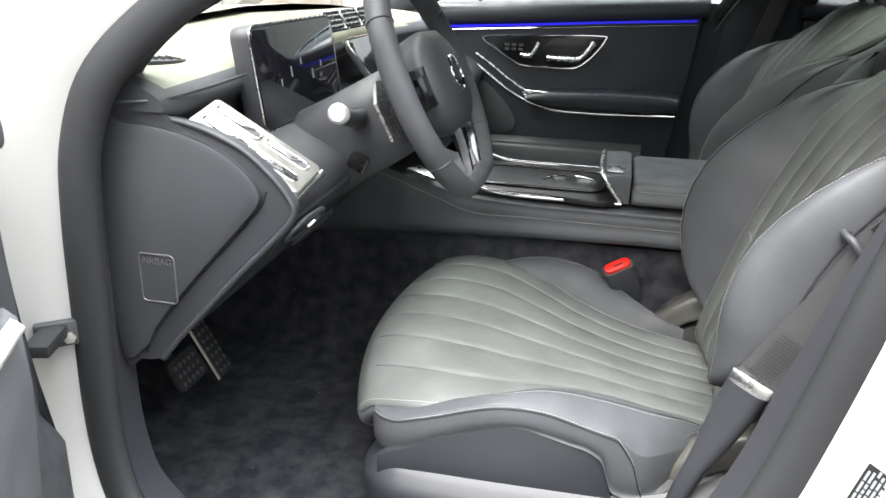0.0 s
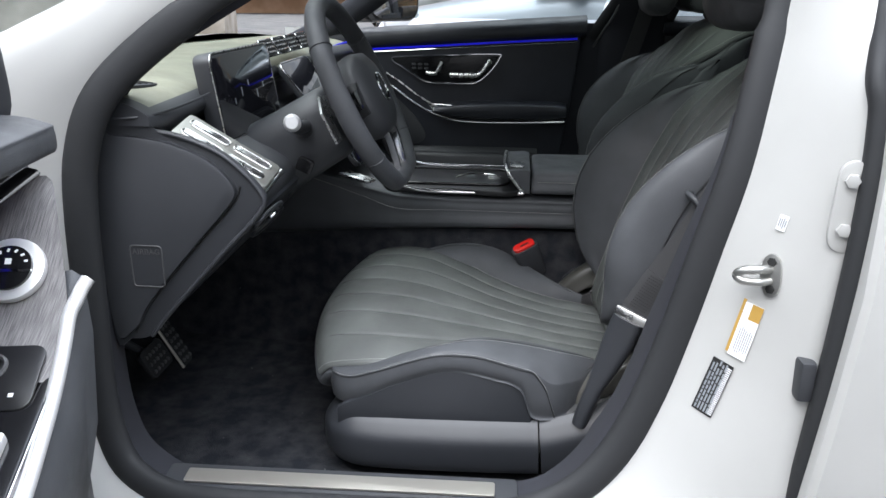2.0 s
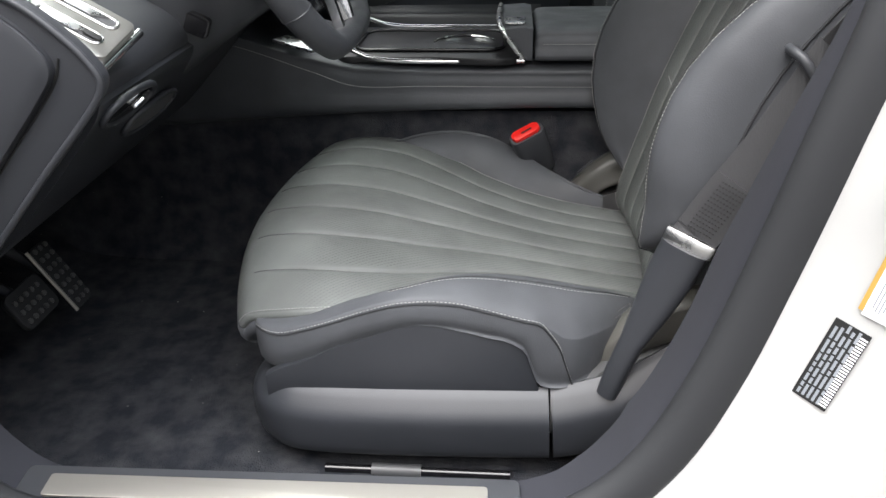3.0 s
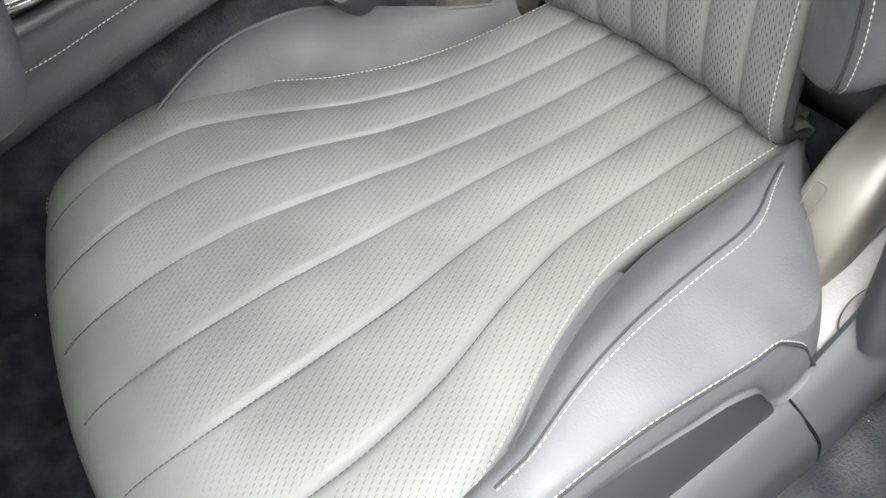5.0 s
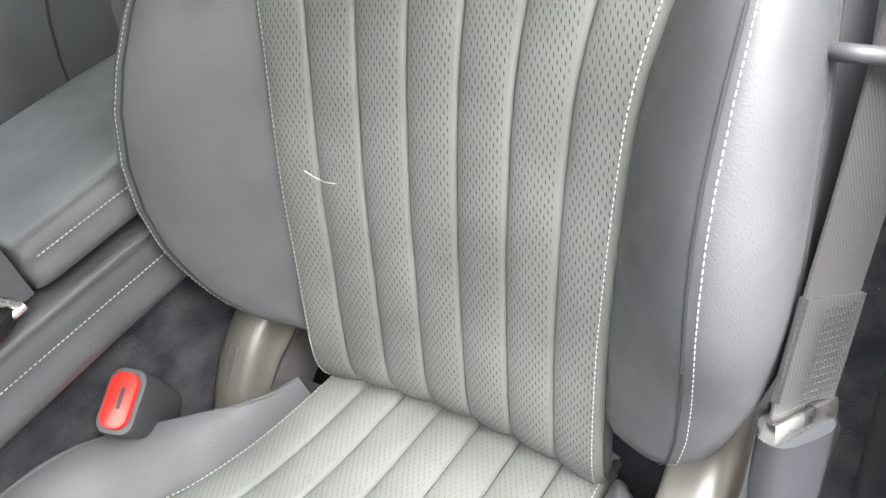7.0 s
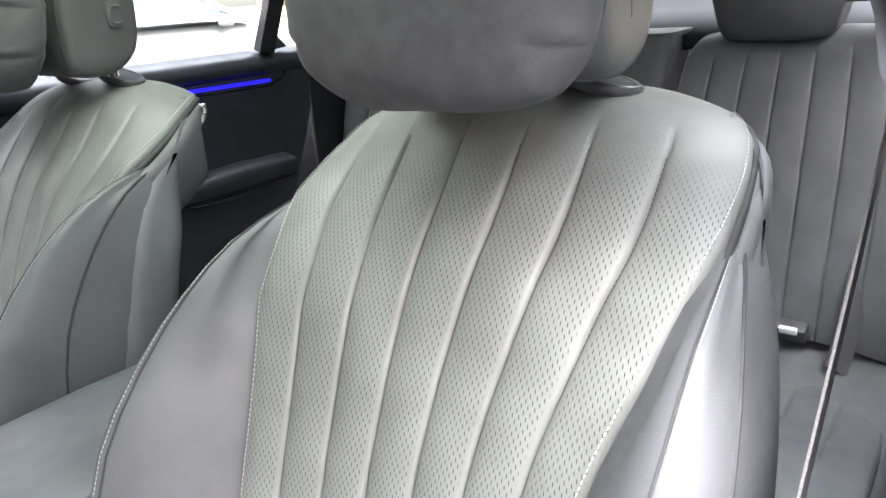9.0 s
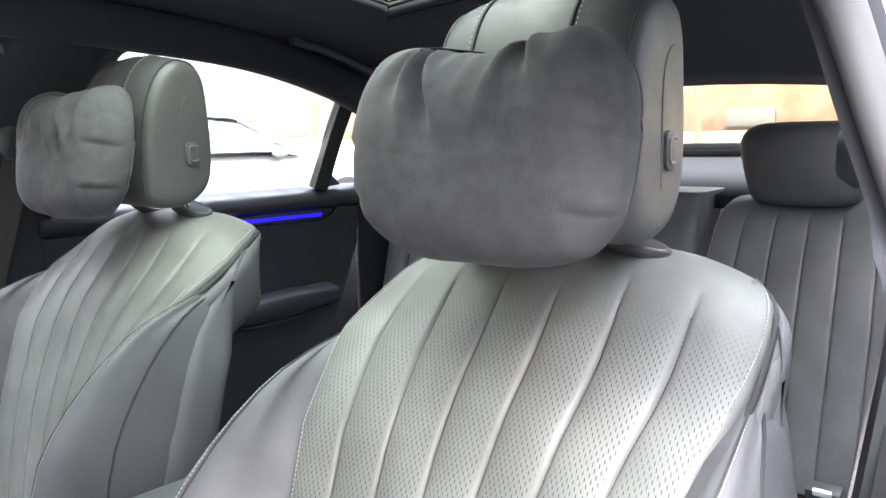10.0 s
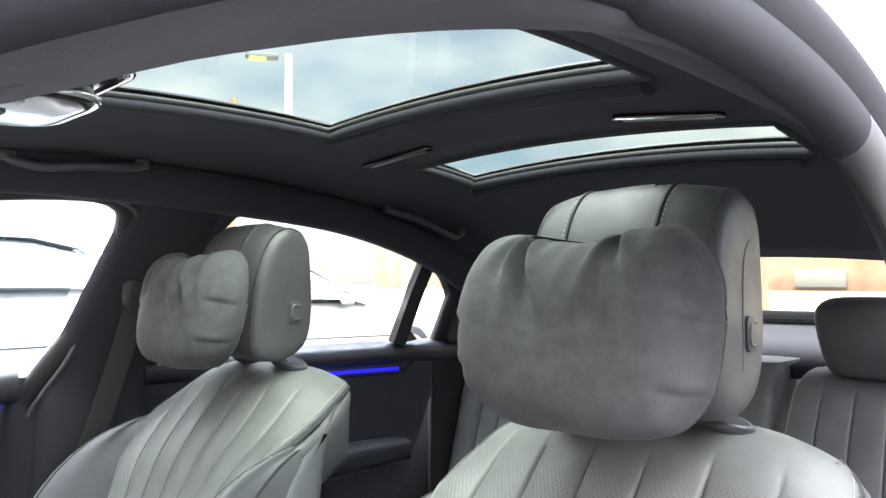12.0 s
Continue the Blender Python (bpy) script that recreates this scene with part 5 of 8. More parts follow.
pane("window_3", ((-1.28, -0.70, 0.985), (-1.28, 0.74, 0.985), (-0.46, 0.56, 1.42), (-0.46, -0.52, 1.42)), M_screenglass, "raked windscreen glass")
pane("window_4", ((-0.62, 0.765, 1.05), (0.10, 0.765, 1.05), (0.17, 0.63, 1.375), (-0.22, 0.63, 1.33)), M_glass, "front passenger door window")
pane("window_5", ((0.22, 0.775, 1.05), (0.93, 0.775, 1.06), (0.88, 0.635, 1.33), (0.30, 0.635, 1.375)), M_glass, "rear passenger door window")
pane("window_6", ((0.95, 0.775, 1.06), (1.16, 0.77, 1.06), (1.10, 0.69, 1.20), (0.90, 0.64, 1.31)), M_glass, "small rear quarter window")
pane("window_7", ((1.40, -0.52, 1.30), (1.40, 0.56, 1.30), (2.05, 0.60, 1.06), (2.05, -0.56, 1.06)), M_rearglass, "raked tinted rear window glass")
pane("window_8", ((0.30, -0.735, 1.06), (0.93, -0.735, 1.06), (0.88, -0.60, 1.33), (0.32, -0.60, 1.36)), M_glass, "rear door window on the driver's side")

# passenger side: belt line trims, window frames and pillars
frames = thing("door_frame", "black window frames of the passenger side doors", "window frame", kind="structure", at=(0.4, 0.7, 1.2))
moved = [frames]
bar = [tuple(q) for q in ring([(-0.014, -0.012), (-0.014, 0.012), (0.014, 0.014), (0.016, -0.012)], 12)]
sweep("frame_bar", ring([(0.0, 0.790, 0.95), (0.03, 0.772, 1.01), (0.06, 0.752, 1.06), (0.10, 0.725, 1.13), (0.135, 0.69, 1.22), (0.152, 0.645, 1.32), (0.13, 0.622, 1.362), (0.05, 0.613, 1.375), (-0.15, 0.62, 1.35), (-0.35, 0.655, 1.26)], 40, closed=False), bar, M_rubber, frames, up=(0, -1, 0.2))
sweep("frame_bar", ring([(0.255, 0.752, 1.06), (0.285, 0.72, 1.15), (0.315, 0.68, 1.26), (0.345, 0.64, 1.34), (0.40, 0.618, 1.375), (0.58, 0.618, 1.375), (0.75, 0.635, 1.345), (0.87, 0.652, 1.312), (0.965, 0.668, 1.284), (1.045, 0.69, 1.250), (1.105, 0.715, 1.195), (1.140, 0.738, 1.120), (1.146, 0.748, 1.055)], 60, closed=False), bar, M_rubber, frames, up=(0, -1, 0.2))
sweep("divider_bar", [(0.966, 0.655, 1.292), (0.952, 0.70, 1.19), (0.935, 0.75, 1.055)], [(-0.022, -0.012), (-0.022, 0.012), (0.022, 0.012), (0.022, -0.012)], M_rubber, frames, up=(0, -1, 0.2))
bow = curve([(0.30, 0.622, 1.372), (0.58, 0.622, 1.376), (0.75, 0.639, 1.348), (0.87, 0.656, 1.316), (0.965, 0.672, 1.290), (1.045, 0.694, 1.257), (1.105, 0.719, 1.203), (1.16, 0.745, 1.10)], np.linspace(0.30, 1.16, 30))
verts = []
for x, (y, z) in zip(np.linspace(0.30, 1.16, 30), bow):
    top_z = roof_z(x + BACKSET, 0.59) + 0.003
    verts += [(x, y - 0.004, z - 0.012), (x, y - 0.010, z + 0.004), (x, 0.5 * (y + 0.59) - 0.012, 0.5 * (z + top_z) - 0.004), (x, 0.585, top_z)]
moved.append(setting(mesh_ob("roof_side_trim", verts, [(i * 4 + j, (i + 1) * 4 + j, (i + 1) * 4 + j + 1, i * 4 + j + 1) for i in range(29) for j in range(3)], M_liner, angle=70), "dark cloth lining between the roof and the rear side window", "trim"))
slab("corner_trim", [(0.945, 1.055), (0.950, 1.115), (1.005, 1.06)], Matrix(((1, 0, 0, 0), (0, 0, -1, 0.752), (0, 1, 0, 0), (0, 0, 0, 1))), 0.01, M_soft, frames, "", 0.002)
verts, k = [], 26
for z in np.linspace(0.62, 1.40, k):
    t = max(z - 1.02, 0) / 0.38
    y = 0.757 - 0.42 * max(0, z - 1.05)
    x0, x1 = 0.047 + 0.115 * t**1.1 - 0.06 * max(0, 1.02 - z), 0.25 + 0.10 * t
    verts += [(x0, y, z), (x0 + 0.010, y - 0.013, z), (x0 + 0.034, y - 0.024, z), (x1 - 0.04, y - 0.024, z), (x1 - 0.012, y - 0.013, z), (x1, y, z)]
faces = [(i * 6 + j, i * 6 + j + 1, (i + 1) * 6 + j + 1, (i + 1) * 6 + j) for i in range(k - 1) for j in range(5)]
sweep("pillar_seal", ring([(0.02, 0.772, 0.95), (0.05, 0.750, 1.01), (0.080, 0.730, 1.062), (0.108, 0.710, 1.13), (0.146, 0.674, 1.22), (0.166, 0.630, 1.32), (0.150, 0.612, 1.352), (0.10, 0.604, 1.366)], 40, closed=False), disc(0.0042, 8), M_grain, frames, "grey lip of the window seal")
moved.append(setting(mesh_ob("pillar_trim", verts, faces, M_liner, angle=60), "broad dark centre pillar between the passenger doors", "pillar trim"))
# rear quarter lining
for o, y0 in ((1, 0.765), (-1, -0.72)):
    verts, faces = [], []
    for i, (x, zt) in enumerate(((1.09, 1.26), (1.14, 1.235), (1.25, 1.20), (1.4, 1.14), (1.7, 1.08), (2.0, 1.05))):
        verts += [(x, y0, 0.35), (x, y0, 1.05), (x, y0 - o * 0.05, (1.05 + zt) / 2), (x, y0 - o * 0.13, zt + 0.02)]
    faces = [(i * 4 + j, (i + 1) * 4 + j, (i + 1) * 4 + j + 1, i * 4 + j + 1) for i in range(5) for j in range(3)]
    ob = mesh_ob("quarter_trim", verts, faces, M_liner, angle=60)
    ob.modifiers.new("thickness", "SOLIDIFY").thickness = 0.02
    moved.append(setting(ob, "dark lining of the rear quarter", "trim"))

# lower pillars and kick panels close the cabin's sides
for x0, x1, z0, z1, y in ((-0.12, 0.30, 0.34, 1.04, 0.772), (-1.32, -0.80, 0.30, 0.93, -0.745), (-1.32, -0.80, 0.30, 0.99, 0.775), (0.30, 1.35, 0.33, 1.03, -0.722), (0.60, 1.50, 0.33, 1.03, 0.862)):
    ob = box("side_wall", (x1 - x0, 0.02, z1 - z0), pose((x0 + x1) / 2, y, (z0 + z1) / 2), M_liner, None, "", 0.004)
    setting(ob, "dark side trim panel of the cabin", "side trim")
ob = box("wall_front", (0.03, 1.5, 0.72), pose(-1.26, 0.02, 0.62), M_carpet, None, "", 0.004)
setting(ob, "carpeted bulkhead behind the dashboard", "bulkhead")

# outer skin of the car round the cabin: far side, tail and rear quarters
tail = [(0.25, 1.02, 0.90, 0.27), (0.9, 1.02, 0.90, 0.27), (1.4, 1.03, 0.90, 0.28), (1.9, 1.05, 0.88, 0.30), (2.3, 1.04, 0.82, 0.34), (2.52, 0.99, 0.74, 0.40), (2.58, 0.90, 0.70, 0.46)]
for o, first in ((1, 0), (-1, 2)):
    verts = []
    for x, top, w, low in tail[first:]:
        c = 0.025 + o * (w - 0.005)
        verts += [(x, c, low), (x, c + o * 0.03, 0.5), (x, c + o * 0.02, 0.78), (x, c - o * 0.02, top - 0.05), (x, c - o * 0.07, top)]
    k = len(tail) - first
    ob = mesh_ob("car_side", verts, [(i * 5 + j, (i + 1) * 5 + j, (i + 1) * 5 + j + 1, i * 5 + j + 1) for i in range(k - 1) for j in range(4)], M_white, angle=50)
    ob.modifiers.new("thickness", "SOLIDIFY").thickness = 0.012
    setting(ob, "white painted side of the car", "car body")
verts = [(x, 0.025 + (w - 0.08) * q, top - 0.02 * q * q + 0.012) for x, top, w, low in tail[3:] for q in (-1, -0.5, 0, 0.5, 1)] + [(2.60, 0.025 + 0.62 * q, 0.46) for q in (-1, -0.5, 0, 0.5, 1)]
ob = mesh_ob("boot_lid", verts, [(i * 5 + j, (i + 1) * 5 + j, (i + 1) * 5 + j + 1, i * 5 + j + 1) for i in range(4) for j in range(4)], M_white, angle=40)
ob.modifiers.new("thickness", "SOLIDIFY").thickness = 0.012
setting(ob, "white painted boot lid and tail", "car body")
rings_ = [[(x, y, z) for y, z in ring([(0.872, 0.28), (0.925, 0.5), (0.915, 0.78), (0.875, 0.93), (0.825, 0.99), (0.80, 0.96), (0.81, 0.35)], 24)] for x in (-0.93, -0.5, 0.0, 0.25)]
setting(loft("car_side", rings_, M_white, None, angle=50), "white painted front passenger door skin", "car body")


axles = thing("undercarriage", "black tyres on silver rims under the white car", "wheels", at=(0, 0, 0.35))


def road_wheel(x, y, o):
    """A tyre on a silver rim under the car."""
    t = sweep("wheel", [(x, y - o * 0.11, 0.35), (x, y - o * 0.09, 0.35), (x, y + o * 0.08, 0.35), (x, y + o * 0.10, 0.35)], disc(0.35, 36), M_rubber, axles, "black tyre", scale=[0.94, 1, 1, 0.94], up=(1, 0, 0))
    sweep("rim", [(x, y + o * 0.095, 0.35), (x, y + o * 0.108, 0.35)], disc(0.24, 30), M_silver, t, "silver rim", up=(1, 0, 0))


for x in (-1.62, 1.62):
    road_wheel(x, 0.87, 1)
    road_wheel(x, -0.86, -1)

# ---------- dashboard ----------
dash = thing("dashboard", "black leather dashboard with silver vents and free-standing screens", "dashboard", at=(-0.8, 0, 0.9))
sec = [(-1.26, 0.93), (-1.2, 0.975), (-1.0, 0.992), (-0.85, 0.996), (-0.74, 0.986), (-0.688, 0.965), (-0.676, 0.945), (-0.70, 0.92), (-0.69, 0.90), (-0.64, 0.885), (-0.585, 0.862), (-0.555, 0.835), (-0.56, 0.80), (-0.63, 0.725), (-0.72, 0.64), (-0.80, 0.60), (-1.0, 0.60), (-1.2, 0.66)]
rings_ = []
for y in (-0.730, -0.726, -0.699, -0.6, -0.5, -0.35, -0.2, -0.1, 0.0, 0.2, 0.4, 0.6, 0.74, 0.76):
    sh = 0.02 * (1 - abs(y) / 0.75)
    sq = 0.985 if abs(y) > 0.73 else 1
    row = [(-0.9 + (x + 0.9) * sq - 0.6 * sh, y, 0.8 + (z - 0.8) * sq + sh * (1 if z > 0.9 else 0)) for x, z in ring(sec, 72)]
    if y < -0.70:
        row = [(min(x, -0.684), y_, max(z, 0.949)) for x, y_, z in row]
    rings_.append(row)
body = loft("dash_body", rings_, M_dash_lit, dash, "leather-wrapped dashboard body", angle=70)
# Upper dash keeps the lit copy; lower and end faces take black for shade.
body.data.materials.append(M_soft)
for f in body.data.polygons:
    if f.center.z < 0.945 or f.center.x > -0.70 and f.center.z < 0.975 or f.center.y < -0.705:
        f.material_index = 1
# matt black knee panel under the driver's side, with a pocket and a release lever
under = ring([(-0.552, 0.812), (-0.566, 0.789), (-0.63, 0.719), (-0.72, 0.633), (-0.80, 0.594), (-0.86, 0.592)], 24, closed=False)
rr = []
for y in np.linspace(-0.694, -0.135, 12):
    off = -0.012 * (1 - abs(y) / 0.75)
    rr.append([(x + off + 0.003, y, z - 0.003) for x, z in under] + [(x + off - 0.006, y, z + 0.006) for x, z in under[::-1]])
knee = loft("knee_panel", rr, M_trim, dash, "matt black knee panel", angle=60)
for (x, y, z), wide, high, mat in (((-0.558, -0.628, 0.795), 0.050, 0.022, M_gloss), ((-0.604, -0.495, 0.744), 0.062, 0.026, M_grain)):
    mk = axes((x, y, z), (0.05, 1, 0), (0.75, 0, -0.66))
    pocket = slab("pocket", [(p * wide, q * high) for p, q in disc(1, 24)], mk, 0.006, mat, knee, "oval pocket", 0.002)
    sweep("rim", [tuple(mk @ Vector((p * wide, q * high, 0.005))) for p, q in disc(1, 28)], disc(0.004, 8), M_trim, pocket, closed=True, up=(0.75, 0, -0.66))
    if mat == M_gloss:
        slab("release_lever", rrect(0.018, 0.008, 0.003), mk @ pose(0.010, 0.002, 0.006, 0, 0, 35), 0.006, M_chrome, pocket, "chrome release lever", 0.002)
# left end cheek seen in the door opening
cheek = [(-0.79, 0.945), (-0.75, 0.946), (-0.69, 0.942), (-0.64, 0.932), (-0.59, 0.911), (-0.555, 0.882), (-0.535, 0.858), (-0.528, 0.838), (-0.545, 0.812), (-0.60, 0.755), (-0.66, 0.69), (-0.70, 0.645), (-0.725, 0.614), (-0.76, 0.606), (-0.79, 0.62)]
md = Matrix(((1, 0, 0, 0), (0, 0, -1, -0.700), (0, 1, 0, 0), (0, 0, 0, 1)))
end = slab("end_panel", [tuple(q) for q in ring(cheek, 70)], md, 0.020, M_soft, dash, "smooth black end cover of the dashboard", 0.005)
inset = [(-0.785, 0.934), (-0.74, 0.935), (-0.69, 0.931), (-0.645, 0.920), (-0.602, 0.899), (-0.575, 0.873), (-0.568, 0.850), (-0.588, 0.822), (-0.637, 0.768), (-0.692, 0.705), (-0.726, 0.662), (-0.747, 0.628), (-0.785, 0.632)]
slab("domed_field", [tuple(q) for q in ring(inset, 60)], md @ pose(0, 0, 0.017), 0.013, M_soft, end, "", 0.009)
sweep("seam", ring([(-0.562, -0.7205, 0.862), (-0.570, -0.7205, 0.842), (-0.592, -0.7205, 0.815), (-0.641, -0.7205, 0.762), (-0.696, -0.7205, 0.699), (-0.730, -0.7205, 0.656), (-0.751, -0.7205, 0.618)], 40, closed=False), disc(0.0013, 6), M_ink, end, up=(0, 1, 0))
sweep("edge_roll", ring([(x, -0.7215, z) for x, z in cheek[1:13]], 60, closed=False), disc(0.0035, 8), M_soft, end, up=(0, 1, 0))
tag = rrect(0.052, 0.066, 0.006)
sweep("embossed_mark", [(-0.714 + x * 0.95, -0.7302, 0.735 + z) for x, z in tag], disc(0.0013, 6), M_grain, end, closed=True, up=(0, 1, 0))


def letters(text, m, size, mat, parent, name="lettering", depth=0.0006):
    """Raised lettering in the built-in font, turned into a mesh."""
    cu = bpy.data.curves.new(name, "FONT")
    cu.body, cu.size, cu.extrude, cu.align_x, cu.align_y = text, size, depth, "CENTER", "CENTER"
    tmp = bpy.data.objects.new(name, cu)
    scene.collection.objects.link(tmp)
    bpy.context.view_layer.update()
    me = bpy.data.meshes.new_from_object(tmp.evaluated_get(bpy.context.evaluated_depsgraph_get()))
    bpy.data.objects.remove(tmp)
    me.materials.clear()
    me.materials.append(mat)
    me.transform(m)
    ob = new(name, me)
    ob.parent = parent
    ob.matrix_parent_inverse = Matrix.Translation(-Vector(parent.location)) if parent.type == "EMPTY" else Matrix()
    return ob


letters("AIRBAG", Matrix(((1, 0, 0, -0.714), (0, 0, -1, -0.7302), (0, 1, 0, 0.758), (0, 0, 0, 1))), 0.0125, M_grain, end)

# silver vent panel at the end of the dashboard
vx = Vector((0.137, -0.02, -0.092)).normalized()
mv = axes((-0.608, -0.665, 0.9005), vx, (0.45, -0.25, 0.85)) @ pose(0.008, -0.002, 0, 0, 0, 10)
vent = slab("vent_panel", rrect(0.158, 0.070, 0.008), mv, 0.012, M_vent, dash, "satin silver vent panel", 0.003)
for sy in (-0.014, 0.016):
    for px, ln in ((-0.036, 0.066), (0.036, 0.062)):
        rimline = [tuple(mv @ Vector((px + a, sy + b, 0.0125))) for a, b in rrect(ln, 0.015, 0.007, 5)]
        sweep("vent_rim", rimline, disc(0.0016, 6), M_silver, vent, "silver vent rim", closed=True)
        slab("vent_slot", rrect(ln - 0.004, 0.012, 0.0055, 4), mv @ pose(px, sy, 0.0122), 0.0006, M_grain, vent, "", 0)
        slab("vent_blade", [(-0.45 * ln, -0.005), (0.10 * ln, -0.005), (0.34 * ln, 0.005), (-0.45 * ln, 0.005)], mv @ pose(px, sy, 0.0128), 0.002, M_silver, vent, "silver blade", 0.0006)
slab("vent_thumbwheel", rrect(0.018, 0.007, 0.003), mv @ pose(0.058, -0.014, 0.013), 0.003, M_ink, vent, "black thumb wheel", 0.001)
sweep("vent_edge", [tuple(mv @ Vector((0.080, -0.038, 0.000))), tuple(mv @ Vector((0.082, 0.036, 0.004)))], disc(0.0045, 8), M_chrome, vent, "chrome end strip")
sweep("led_strip", [(-0.700, y, 0.938) for y in np.linspace(-0.68, -0.57, 6)], disc(0.004, 6), M_led_dim, dash, "blue ambient light strip")
sweep("led_strip", [(-0.705, y, 0.975) for y in np.linspace(-0.16, 0.72, 12)], disc(0.004, 6), M_led_dim, dash, "blue ambient light strip")
# defroster grille on the top
dg = slab("defroster_grille", [(a * 0.055, b * 0.022) for a, b in disc(1, 24)], pose(-0.765, -0.62, 0.990, 3, 4, 70), 0.006, M_soft, dash, "slotted defroster grille", 0.002)
for k in range(7):
    box("slat", (0.0015, 0.030, 0.003), pose(-0.765, -0.62, 0.9965, 3, 4, 70) @ pose(-0.036 + 0.012 * k, 0, 0), M_ink, dg, "", 0)
sweep("dash_seam", ring([(-0.80, -0.735, 0.955), (-0.70, -0.728, 0.962), (-0.675, -0.66, 0.966), (-0.668, -0.54, 0.972)], 20, closed=False), disc(0.002, 6), M_soft, dash)

# instrument display
ms = axes((-0.660, -0.375, 0.960), (0, 1, 0), (0.985, 0, 0.14))
scr = slab("instrument_display", rrect(0.315, 0.152, 0.018), ms @ pose(0, 0, -0.03), 0.03, M_soft, dash, "free-standing instrument display", 0.008)
slab("display_glass", rrect(0.305, 0.142, 0.015), ms @ pose(0, 0, 0.0003), 0.002, M_screen, scr, "dark reflective glass", 0.0005)
sweep("display_rim", [tuple(ms @ Vector((a, b, 0.0005))) for a, b in rrect(0.312, 0.149, 0.018)], disc(0.0012, 6), M_silver, scr, "thin silver rim", closed=True)
for k in range(5):
    box("display_mark", (0.004, 0.010 + 0.006 * (k % 2), 0.0006), ms @ pose(-0.08 + 0.04 * k, 0.012 * (k % 3 - 1), 0.0028), M_beam, scr, "", 0)
box("display_foot", (0.03, 0.20, 0.09), pose(-0.70, -0.375, 0.925), M_soft, dash, "", 0.012)
# centre display, leaning down to the console
mc = axes((-0.598, 0.02, 0.868), (0, 1, 0), (0.78, 0, 0.62))
cs = slab("centre_display", rrect(0.235, 0.285, 0.02), mc @ pose(0, 0, -0.012), 0.012, M_soft, dash, "large upright centre touch display", 0.004)
slab("display_glass", rrect(0.228, 0.278, 0.018), mc @ pose(0, 0, 0.0003), 0.002, M_screen, cs, "dark reflective glass", 0.0005)
sweep("display_rim", [tuple(mc @ Vector((a, b, 0.001))) for a, b in rrect(0.234, 0.284, 0.02)], disc(0.0016, 6), M_chrome, cs, "thin chrome rim", closed=True)
# centre vents
for k in range(4):
    y0 = -0.13 + 0.095 * k
    v = slab("centre_vent", rrect(0.088, 0.038, 0.008), axes((-0.702, y0, 1.012), (0, 1, 0), (0.85, 0, 0.5)), 0.008, M_ink, dash, "chrome-rimmed centre vent", 0.002)
    mm = axes((-0.702, y0, 1.012), (0, 1, 0), (0.85, 0, 0.5))
    sweep("vent_rim", [tuple(mm @ Vector((a, b, 0.009))) for a, b in rrect(0.088, 0.038, 0.008)], disc(0.002, 6), M_chrome, v, "chrome rim", closed=True)
    for q in (-0.010, 0.0, 0.010):
        box("louvre", (0.078, 0.003, 0.006), mm @ pose(0, q, 0.008), M_silver, v, "", 0.0008)

# ---------- steering wheel ----------
WC, E1, E2, EN = Vector((-0.440, -0.375, 0.953)), Vector((0, 1, 0)), Vector((-0.426, 0, 0.904)), Vector((0.904, 0, 0.426))
mw = Matrix((E1, E2, EN)).transposed().to_4x4()
mw.translation = WC
wheel = thing("steering_wheel", "black leather steering wheel with silver spokes", "steering wheel", at=tuple(WC))


def wp(a, r, h=0.0):
    x, y = r * math.cos(a), r * math.sin(a)
    if y < -0.158:
        y = -0.158 - (abs(y) - 0.158) * 0.25
    return tuple(mw @ Vector((x, y, h)))


rim = sweep("rim", [wp(2 * math.pi * i / 90, 0.176) for i in range(90)], [(a * 1.0, b) for a, b in disc(0.0165, 16, 0.0185)], M_leather, wheel, "leather rim", closed=True, up=tuple(EN))
for a in (35, 145, 215, 325):
    sweep("rim_seam", [tuple(Vector(wp(radians(a), 0.176)) + (Vector(wp(radians(a), 1)) - WC).normalized() * 0.0168 * math.cos(t) + EN * 0.0188 * math.sin(t)) for t in np.linspace(0, 2 * math.pi, 25)], disc(0.0012, 5), M_soft, rim)
rr = []
for h, k in ((-0.045, 0.75), (-0.02, 0.95), (0.005, 1.0), (0.022, 0.93), (0.033, 0.70), (0.037, 0.35)):
    rr.append([tuple(mw @ Vector((x * k, y * k - 0.004, h))) for x, y in ring(rrect(0.190, 0.160, 0.072, 6), 36)])
hub = loft("airbag_cover", rr, M_soft, wheel, "rounded black airbag cover", angle=70)
sweep("badge_ring", [tuple(mw @ Vector((0.026 * math.cos(a), 0.026 * math.sin(a), 0.037))) for a in np.linspace(0, 2 * math.pi, 33)[:-1]], disc(0.0025, 6), M_chrome, hub, "plain chrome badge ring", closed=True)
slab("badge", disc(0.024, 24), mw @ pose(0, 0, 0.034), 0.003, M_gloss, hub, "", 0.0005)
